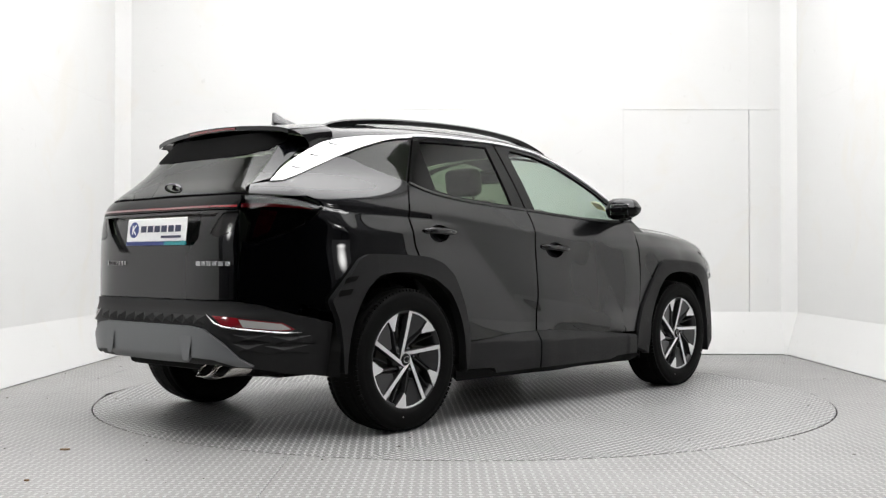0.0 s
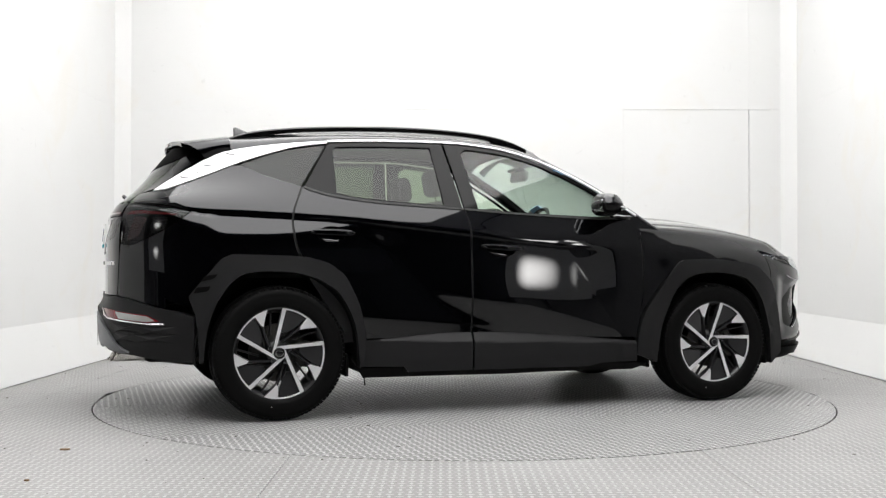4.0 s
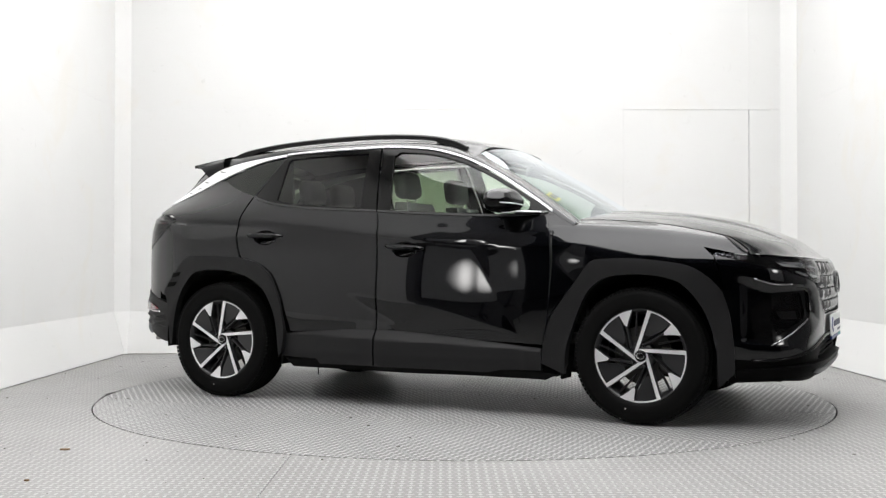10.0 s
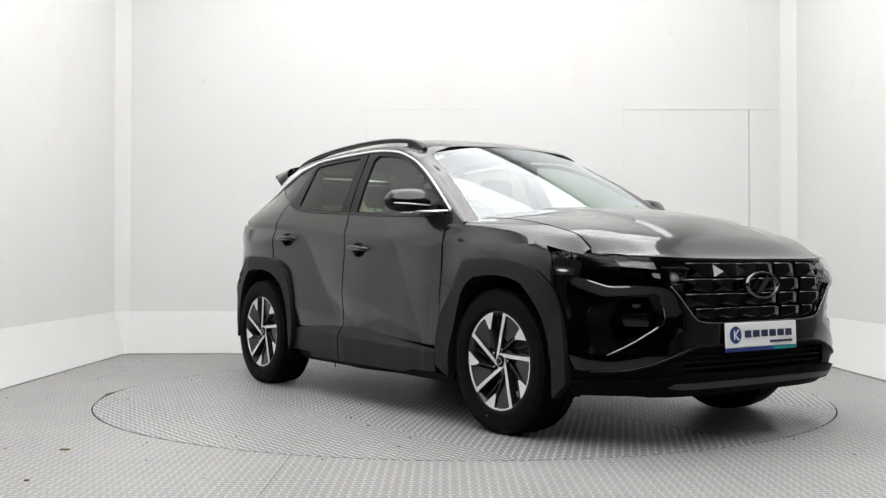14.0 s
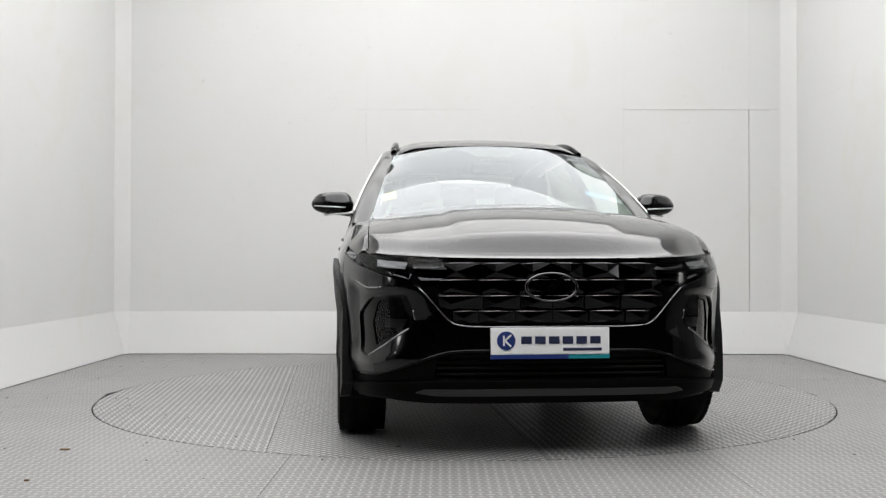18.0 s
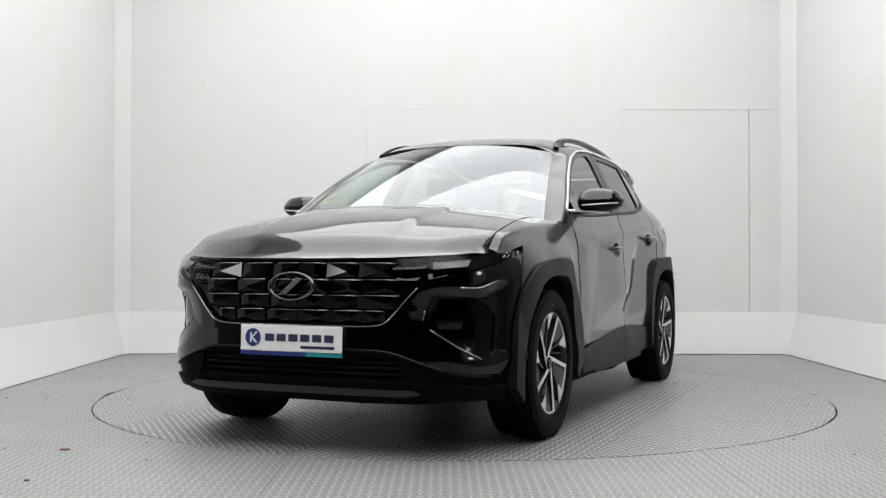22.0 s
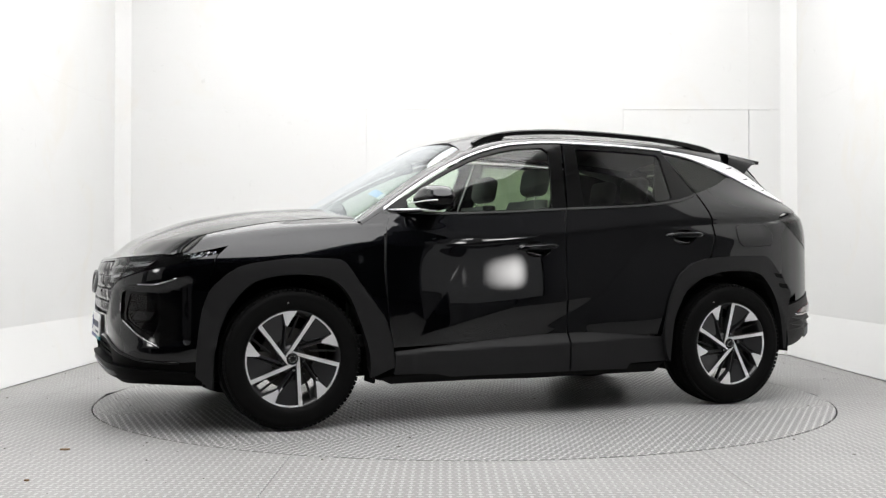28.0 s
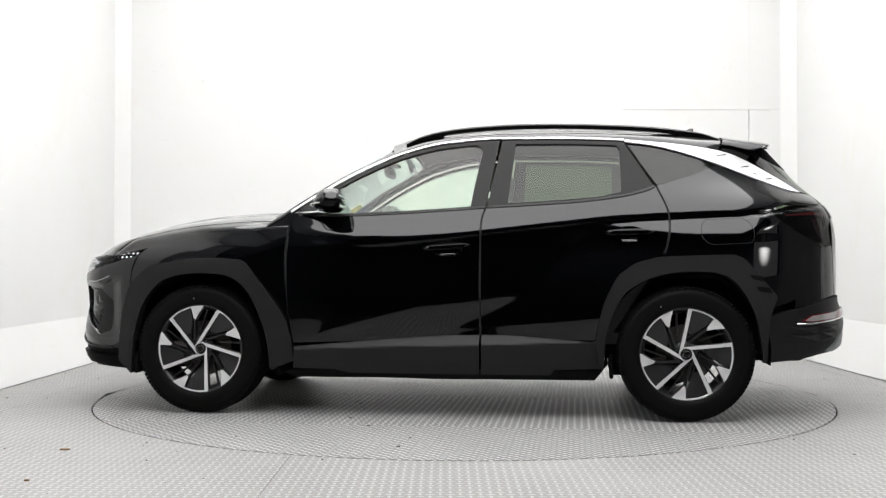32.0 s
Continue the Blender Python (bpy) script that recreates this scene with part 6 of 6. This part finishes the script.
# ---------------------------------------------------------------- wheels
def wheel_parts(root):
    R = 0.362
    bm = bmesh.new()
    lathe(bm, [(0.225, -0.100), (0.262, -0.112), (0.315, -0.116), (0.338, -0.108), (0.352, -0.090), (R - 0.004, -0.060), (R, 0.0), (R - 0.004, 0.060), (0.352, 0.090), (0.340, 0.107), (0.318, 0.116),
               (0.312, 0.1145), (0.300, 0.1175), (0.270, 0.116), (0.256, 0.112), (0.250, 0.106), (0.240, 0.098)], 120)
    tyre = part("tyre", bm, M_TYRE, root, "black road tyre", smooth=True)
    bm = bmesh.new()
    n = 90
    for k in range(n):
        m = Matrix.Rotation(2 * math.pi * k / n, 4, "Z")
        for s in (-1, 1):
            box(bm, (0.342, -0.0095, s * 0.098 - 0.014), (0.3540, 0.0095, s * 0.098 + 0.010), 0, m @ Matrix.Rotation(radians(6 * s), 4, "X"))
        box(bm, (R - 0.006, -0.0105, -0.052), (R + 0.0005, 0.0105, -0.022), 0, m)
        box(bm, (R - 0.006, -0.0105, 0.022), (R + 0.0005, 0.0105, 0.052), 0, m)
    tagged(part("tread", bm, M_TYRE, tyre), kind="stuff")
    bm = bmesh.new()
    lathe(bm, [(0.004, 0.115), (0.004, 0.1180), (0.0004, 0.1180)], 14, Matrix.Translation((0.285 * math.cos(radians(-95)), 0.285 * math.sin(radians(-95)), 0)))
    part("paint_dot", bm, M_LAMPWHITE, tyre, "small pale paint dot")
    bm = bmesh.new()
    lathe(bm, [(0.2385, 0.100), (0.2420, 0.1030), (0.2475, 0.1040), (0.250, 0.101), (0.238, 0.096)], 96)
    part("rim_edge", bm, M_DARKALLOY, root, "dark painted rim edge", smooth=True)
    bm = bmesh.new()
    lathe(bm, [(0.2390, 0.101), (0.232, 0.094), (0.226, 0.080), (0.218, 0.04), (0.214, -0.02), (0.222, -0.09), (0.236, -0.10)], 72)
    part("rim_barrel", bm, M_DARKALLOY, root, smooth=True)
    RO = 0.2425

    def slab(name, pts, thick, material, label="", taper=0.0):
        """A plate with a face of (radius, degrees, height) points; its foot is wider by taper."""
        bm = bmesh.new()
        top = [bm.verts.new((r * math.cos(radians(a)), r * math.sin(radians(a)), h)) for r, a, h in pts]
        mid = sum((v.co for v in top), Vector()) / len(top)
        low = []
        for v in top:
            d = (v.co - mid)
            d.z = 0
            low.append(bm.verts.new(v.co + d.normalized() * taper - Vector((0, 0, thick))))
        bm.faces.new(top)
        bm.faces.new(low[::-1])
        for i in range(len(top)):
            bm.faces.new((top[i], low[i], low[(i + 1) % len(top)], top[(i + 1) % len(top)]))
        return part(name, bm, material, root, label)

    def ridge(name, ends, wide, high, material):
        """A bar with a sharp ridge between two (radius, degrees, height) points."""
        bm = bmesh.new()
        p = [Vector((r * math.cos(radians(a)), r * math.sin(radians(a)), h)) for r, a, h in ends]
        side_ = (p[1] - p[0]).cross(Vector((0, 0, 1))).normalized() * wide / 2
        rings = [[bm.verts.new(q) for q in (c - side_ - Vector((0, 0, high)), c - side_ * 0.35, c + side_ * 0.35, c + side_ - Vector((0, 0, high)))] for c in p]
        for k in range(4):
            bm.faces.new((rings[0][k], rings[0][(k + 1) % 4], rings[1][(k + 1) % 4], rings[1][k]))
        bm.faces.new(rings[0])
        bm.faces.new(rings[1][::-1])
        part(name, bm, material, root)

    def uv(a0, pts):
        return [(math.hypot(u, v), a0 + math.degrees(math.atan2(v, u)), h) for u, v, h in pts]

    for k in range(5):
        a0 = 72 * k + 16
        # machined spoke on its dark body
        slab("spoke", uv(a0, ((RO, -0.0105, 0.1035), (RO, 0.0115, 0.1035), (0.150, 0.0200, 0.0985), (0.060, 0.0310, 0.0925), (-0.004, 0.0380, 0.0880), (-0.006, 0.0240, 0.0880), (0.060, 0.0130, 0.0925), (0.150, 0.0020, 0.0985))), 0.003, M_SILVER, "machined silver spoke")
        slab("spoke_body", uv(a0, ((0.238, -0.0120, 0.0995), (0.238, 0.0125, 0.0995), (0.150, 0.0215, 0.0953), (-0.004, 0.0390, 0.0845), (-0.006, 0.0220, 0.0845), (0.150, 0.0005, 0.0953))), 0.034, M_DARKALLOY, taper=0.003)
        # machined wedge at the rim and the bright lip that runs on to the next spoke
        slab("rim_wedge", [(RO, a0 + 22, 0.1035), (RO, a0 + 28, 0.1035), (RO, a0 + 34, 0.1035), (RO, a0 + 40, 0.1035), (0.178, a0 + 39.5, 0.0985), (0.167, a0 + 36.5, 0.0975), (0.196, a0 + 30, 0.1000)], 0.003, M_SILVER, "machined silver wedge at the rim")
        slab("wedge_body", [(0.238, a0 + 21.5, 0.0995), (0.239, a0 + 31, 0.0995), (0.238, a0 + 40.5, 0.0995), (0.176, a0 + 40.5, 0.0945), (0.164, a0 + 36.5, 0.0935), (0.194, a0 + 29.5, 0.0965)], 0.034, M_DARKALLOY, taper=0.003)
        lip = [a0 + 39.5 + 31.5 * i / 9 for i in range(10)]
        slab("bright_lip", [(RO, a, 0.1033) for a in lip] + [(0.2345, a, 0.1015) for a in lip[::-1]], 0.004, M_SILVER, "machined silver rim lip")
        # dark panel beside the next spoke, ribs towards the hub
        slab("spoke_panel", [(0.236, a0 + 70, 0.096), (0.236, a0 + 60, 0.096), (0.236, a0 + 50, 0.096), (0.236, a0 + 41.5, 0.096), (0.182, a0 + 43, 0.088), (0.140, a0 + 50, 0.082), (0.108, a0 + 63, 0.078), (0.118, a0 + 75, 0.080), (0.180, a0 + 71.5, 0.088)], 0.012, M_DARKALLOY, taper=0.002)
        ridge("rib", [(0.172, a0 + 38.5, 0.093), (0.062, a0 + 66, 0.082)], 0.020, 0.026, M_DARKALLOY)
        ridge("rib", [(0.236, a0 + 17, 0.088), (0.105, a0 + 31, 0.066)], 0.012, 0.020, M_DARKALLOY)
        ridge("rib", [(0.150, a0 + 47, 0.078), (0.080, a0 + 80, 0.074)], 0.010, 0.020, M_DARKALLOY)
        bm = bmesh.new()
        aa = radians(a0 + 68)
        lathe(bm, [(0.0005, 0.097), (0.006, 0.097), (0.0090, 0.093), (0.0100, 0.05)], 12, Matrix.Translation((0.058 * math.cos(aa), 0.057 * math.sin(aa), 0)))
        part("wheel_nut", bm, M_BADGE, root)
    bm = bmesh.new()
    lathe(bm, [(0.0005, 0.098), (0.020, 0.0975), (0.028, 0.095), (0.031, 0.089), (0.031, 0.05)], 32)
    cap = part("centre_cap", bm, M_GLOSS, root, smooth=True)
    bm = bmesh.new()
    n = 28
    for r0, r1 in ((0.019, 0.022),):
        a = [bm.verts.new((r0 * math.cos(2 * math.pi * i / n), 0.75 * r0 * math.sin(2 * math.pi * i / n), 0.0985)) for i in range(n)]
        b = [bm.verts.new((r1 * math.cos(2 * math.pi * i / n), 0.75 * r1 * math.sin(2 * math.pi * i / n), 0.0985)) for i in range(n)]
        for i in range(n):
            bm.faces.new((a[i], a[(i + 1) % n], b[(i + 1) % n], b[i]))
    part("cap_mark", bm, M_CHROME, cap)
    bm = bmesh.new()
    lathe(bm, [(0.07, 0.03), (0.155, 0.03), (0.155, 0.005), (0.07, 0.005)], 48, close=True)
    part("brake_disc", bm, M_CALIPER, root, "grey steel brake disc", smooth=False)
    bm = bmesh.new()
    box(bm, (0.09, -0.07, -0.01), (0.175, 0.07, 0.05), 0.012)
    part("brake_caliper", bm, M_CALIPER, root)
    bm = bmesh.new()
    lathe(bm, [(0.0005, 0.07), (0.062, 0.072), (0.075, 0.055), (0.075, 0.0)], 32)
    part("hub", bm, M_DARKALLOY, root, smooth=True)


W_POS = ((1.34, -0.808, True, -10), (-1.34, -0.808, True, -4), (1.34, 0.808, False, 11), (-1.34, 0.808, False, 33))
first = None
for x, y, r, turn in W_POS:
    m = Matrix.Translation((x, y, 0.361)) @ Matrix.Rotation(radians(90 if r else -90), 4, "X") @ Matrix.Rotation(radians(turn), 4, "Z")
    if first is None:
        first = new("wheel")
        first.parent = car
        first["label"] = "five-spoke alloy wheel in machined silver and dark grey"
        wheel_parts(first)
        first.matrix_basis = m
    else:
        copy_thing(first, m)

# ---------------------------------------------------------------- underbody and wheel wells
for nm, lo, hi in (
        ("floor_pan", (-0.86, -0.78, 0.215), (0.86, 0.78, 0.43)),
        ("engine_bay", (0.80, -0.56, 0.22), (2.02, 0.56, 0.80)),
        ("boot_floor", (-2.02, -0.56, 0.30), (-0.80, 0.56, 0.78)),
        ("front_crossmember", (1.72, -0.80, 0.24), (1.90, 0.80, 0.60)),
        ("rear_crossmember", (-1.98, -0.72, 0.34), (-1.74, 0.72, 0.62)),
        ("bulkhead", (0.86, -0.75, 0.80), (1.05, 0.75, 1.03)),
        ("bonnet_underside", (1.05, -0.70, 0.78), (1.90, 0.70, 0.86)),
        ("boot_underside", (-2.0, -0.70, 0.78), (-1.0, 0.70, 0.90))):
    bm = bmesh.new()
    box(bm, lo, hi, 0.03)
    part(nm, bm, M_UNDER, car)
for x in (1.34, -1.34):
    for s in (-1, 1):
        bm = bmesh.new()
        n = 24
        rings = []
        for k in range(n + 1):
            a = radians(-4 + 192 * k / n)
            px, pz = x + 0.440 * math.cos(a), 0.365 + 0.440 * math.sin(a)
            rings.append([bm.verts.new((px, s * 0.895, pz)), bm.verts.new((px, s * 0.54, pz)), bm.verts.new((x + 0.05 * math.cos(a), s * 0.54, 0.365 + 0.05 * math.sin(a)))])
        for p, q in zip(rings, rings[1:]):
            bm.faces.new((p[0], p[1], q[1], q[0]))
            bm.faces.new((p[1], p[2], q[2], q[1]))
        part("wheel_liner", bm, M_UNDER, car)
for x, y in ((0.90, -0.80), (0.90, 0.80), (1.735, -0.80), (1.735, 0.80), (-0.95, -0.74), (-0.95, 0.74)):
    bm = bmesh.new()
    box(bm, (x - 0.010, y - 0.07, 0.215), (x + 0.010, y + 0.07, 0.34), 0.006)
    part("mud_flap", bm, M_UNDER, car)
bm = bmesh.new()
box(bm, (-0.6, -0.45, 0.19), (0.5, 0.45, 0.24), 0.02)
box(bm, (-1.3, 0.1, 0.19), (-0.95, 0.4, 0.30), 0.03)
part("under_tray", bm, M_UNDER, car)
bm = bmesh.new()
tube(bm, [(-1.34, -0.6, 0.33), (-1.34, 0.6, 0.33)], 0.04, 10)
part("axle", bm, M_UNDER, car)
bm = bmesh.new()
tube(bm, [(-0.80, -0.62, 0.24), (-0.805, -0.62, 0.19), (-0.80, -0.625, 0.14)], 0.004, 6)
part("hanging_strap", bm, M_UNDER, car)

# ---------------------------------------------------------------- cabin
cabin = new("cabin")
cabin.parent = car
sheet("headlining", lambda u, v: (roof(u, v)[0], v, roof(u, v)[2] - 0.035), 30, 20, M_LINER, cabin, u=(0.27, -1.55), v=(-0.52, 0.52))
bm = bmesh.new()
box(bm, (-1.2, -0.76, 0.40), (0.95, 0.76, 0.46))
box(bm, (-2.05, -0.60, 0.76), (-1.1, 0.60, 0.80))
part("cabin_floor", bm, M_DASH, cabin)
bm = bmesh.new()
prof = [(1.0, 1.065), (0.85, 1.08), (0.62, 1.075), (0.52, 1.04), (0.50, 0.96), (0.56, 0.80), (0.62, 0.55), (1.0, 0.5)]
a = [bm.verts.new((x, -0.72, z)) for x, z in prof]
b = [bm.verts.new((x, 0.72, z)) for x, z in prof]
bm.faces.new(a)
bm.faces.new(b[::-1])
for i in range(len(prof)):
    bm.faces.new((a[i], a[(i + 1) % 8], b[(i + 1) % 8], b[i]))
bmesh.ops.bevel(bm, geom=list(bm.edges), offset=0.02, segments=2, affect="EDGES")
part("dashboard", bm, M_DASH, cabin)
bm = bmesh.new()
lathe(bm, [(0.172, -0.014), (0.186, 0.0), (0.172, 0.014), (0.158, 0.0)], 40, Matrix.Translation((0.36, -0.37, 1.03)) @ Matrix.Rotation(radians(-65), 4, "Y"), close=True)
box(bm, (-0.17, -0.02, -0.012), (0.17, 0.02, 0.012), 0.005, Matrix.Translation((0.37, -0.37, 1.03)) @ Matrix.Rotation(radians(-65), 4, "Y") @ Matrix.Rotation(radians(90), 4, "Z"))
box(bm, (-0.06, -0.06, -0.03), (0.06, 0.06, 0.012), 0.02, Matrix.Translation((0.37, -0.37, 1.03)) @ Matrix.Rotation(radians(-65), 4, "Y"))
ob = part("steering_wheel", bm, M_DASH, cabin)
smart(ob.data, 50)
bm = bmesh.new()
box(bm, (-0.02, -0.12, -0.035), (0.02, 0.12, 0.035), 0.018, pose(0.42, 0.0, 1.42, 0, 12, 0), 3)
box(bm, (-0.01, -0.01, 0.0), (0.01, 0.01, 0.05), 0.003, pose(0.43, 0.0, 1.44))
part("rear_view_mirror", bm, M_DASH, cabin)
bm = bmesh.new()
box(bm, (0.36, -0.07, 1.462), (0.43, 0.07, 1.482), 0.006, Matrix.Translation((0, 0, -0.01)))
part("sensor_box", bm, M_DASH, cabin)


def seat(x, y, wide, recline, rests):
    st = new("seat")
    st.parent = cabin
    bm = bmesh.new()
    box(bm, (x - 0.26, y - wide, 0.48), (x + 0.28, y + wide, 0.66), 0.05, None, 4)
    ob = part("seat_cushion", bm, M_SEAT, st)
    ob.data.shade_smooth()
    bm = bmesh.new()
    n = 10
    rings = []
    for k in range(n + 1):
        t = k / n
        xx = x - 0.22 - math.tan(radians(recline)) * 0.62 * t
        z = 0.60 + 0.62 * t
        w = wide * (1.0 - 0.16 * t ** 2) * (1 if k < n else 0.9)
        d = 0.075 - 0.025 * t
        rings.append([bm.verts.new((xx + dx, y + dy, z)) for dx, dy in ((-d, -w * 0.85), (-d, w * 0.85), (-d * 0.3, w), (d * 0.9, w * 0.93), (d * 0.45, w * 0.6), (d * 0.45, -w * 0.6), (d * 0.9, -w * 0.93), (-d * 0.3, -w))])
    for a, b in zip(rings, rings[1:]):
        for k in range(8):
            bm.faces.new((a[k], a[(k + 1) % 8], b[(k + 1) % 8], b[k]))
    bm.faces.new(rings[0])
    bm.faces.new(rings[-1])
    ob = part("seat_back", bm, M_SEAT, st, "grey leather seat back")
    smart(ob.data, 60)
    hx = x - 0.22 - math.tan(radians(recline)) * 0.62
    for dy in rests:
        bm = bmesh.new()
        box(bm, (-0.05, -0.125, 0.0), (0.05, 0.125, 0.17), 0.045, pose(hx - 0.03, y + dy, 1.25, 0, -10, 0), 4)
        ob = part("headrest", bm, M_SEAT, st, "grey leather headrest")
        ob.data.shade_smooth()
        bm = bmesh.new()
        for e in (-0.06, 0.06):
            tube(bm, [(hx, y + dy + e, 1.18), (hx - 0.025, y + dy + e, 1.27)], 0.006, 6)
        part("headrest_post", bm, M_STEEL, st)


seat(0.12, -0.37, 0.25, 14, (0,))
seat(0.12, 0.37, 0.25, 14, (0,))
seat(-0.80, 0.0, 0.64, 16, (-0.40, 0.0, 0.40))
bm = bmesh.new()
box(bm, (-0.3, -0.11, 0.46), (0.55, 0.11, 0.80), 0.04)
part("centre_console", bm, M_DASH, cabin)

# windscreen stickers, dark top band and wipers
for y, w, h, mt, nm, x in ((-0.635, 0.075, 0.070, M_YELLOW, "yellow_sticker", 0.775), (0.56, 0.14, 0.045, M_BLUETINT, "blue_sticker", 0.79), (0.665, 0.07, 0.045, M_WHITE, "white_sticker", 0.79), (-0.56, 0.12, 0.02, M_WHITE, "white_sticker", 0.345)):
    skin(nm, rounded([(x - h / 2, y - w / 2), (x + h / 2, y - w / 2), (x + h / 2, y + w / 2), (x - h / 2, y + w / 2)], 0.01), shield, mt, car, grid=0.05, depth=0, lift=-0.006)
for k in range(2):
    skin("dark_mark", [(0.755, -0.66 + 0.034 * k), (0.795, -0.66 + 0.034 * k), (0.795, -0.634 + 0.034 * k), (0.755, -0.634 + 0.034 * k)], shield, M_INK, car, grid=0.05, depth=0, lift=-0.0045)
skin("windscreen_band", [(0.335, -0.54), (0.38, -0.56), (0.36, -0.2), (0.41, -0.14), (0.47, -0.10), (0.47, 0.10), (0.41, 0.14), (0.36, 0.2), (0.38, 0.56), (0.335, 0.54), (0.345, 0.0)], shield, M_SEAL, car, "black printed band with a sensor patch", grid=0.05, depth=0, lift=-0.004)
bm = bmesh.new()
tube(bm, [(1.02, -0.10, 1.128), (1.0, 0.10, 1.138), (0.985, 0.32, 1.132)], 0.009, 6)
tube(bm, [(1.02, -0.55, 1.10), (1.015, -0.30, 1.125), (1.0, -0.06, 1.140)], 0.009, 6)
part("wiper", bm, M_SEAL, car)


# ---------------------------------------------------------------- what moves
def heading(t):
    s = (t - 16.0) / 16.0
    return -1.2103 - 2.0513 * s - 0.0070 * s * s + 0.0005 * s ** 3


def motions():
    times = [1.0 * k for k in range(33)]
    rows_car, rows_disc = [], []
    for t in times:
        turn = Matrix.Rotation(heading(t), 4, "Z")
        rows_car.append((t, turn @ Matrix.Translation((0.030, 0.125, 0.0))))
        rows_disc.append((t, turn))
    walk(car, rows_car)
    walk(turntable, rows_disc)


motions()
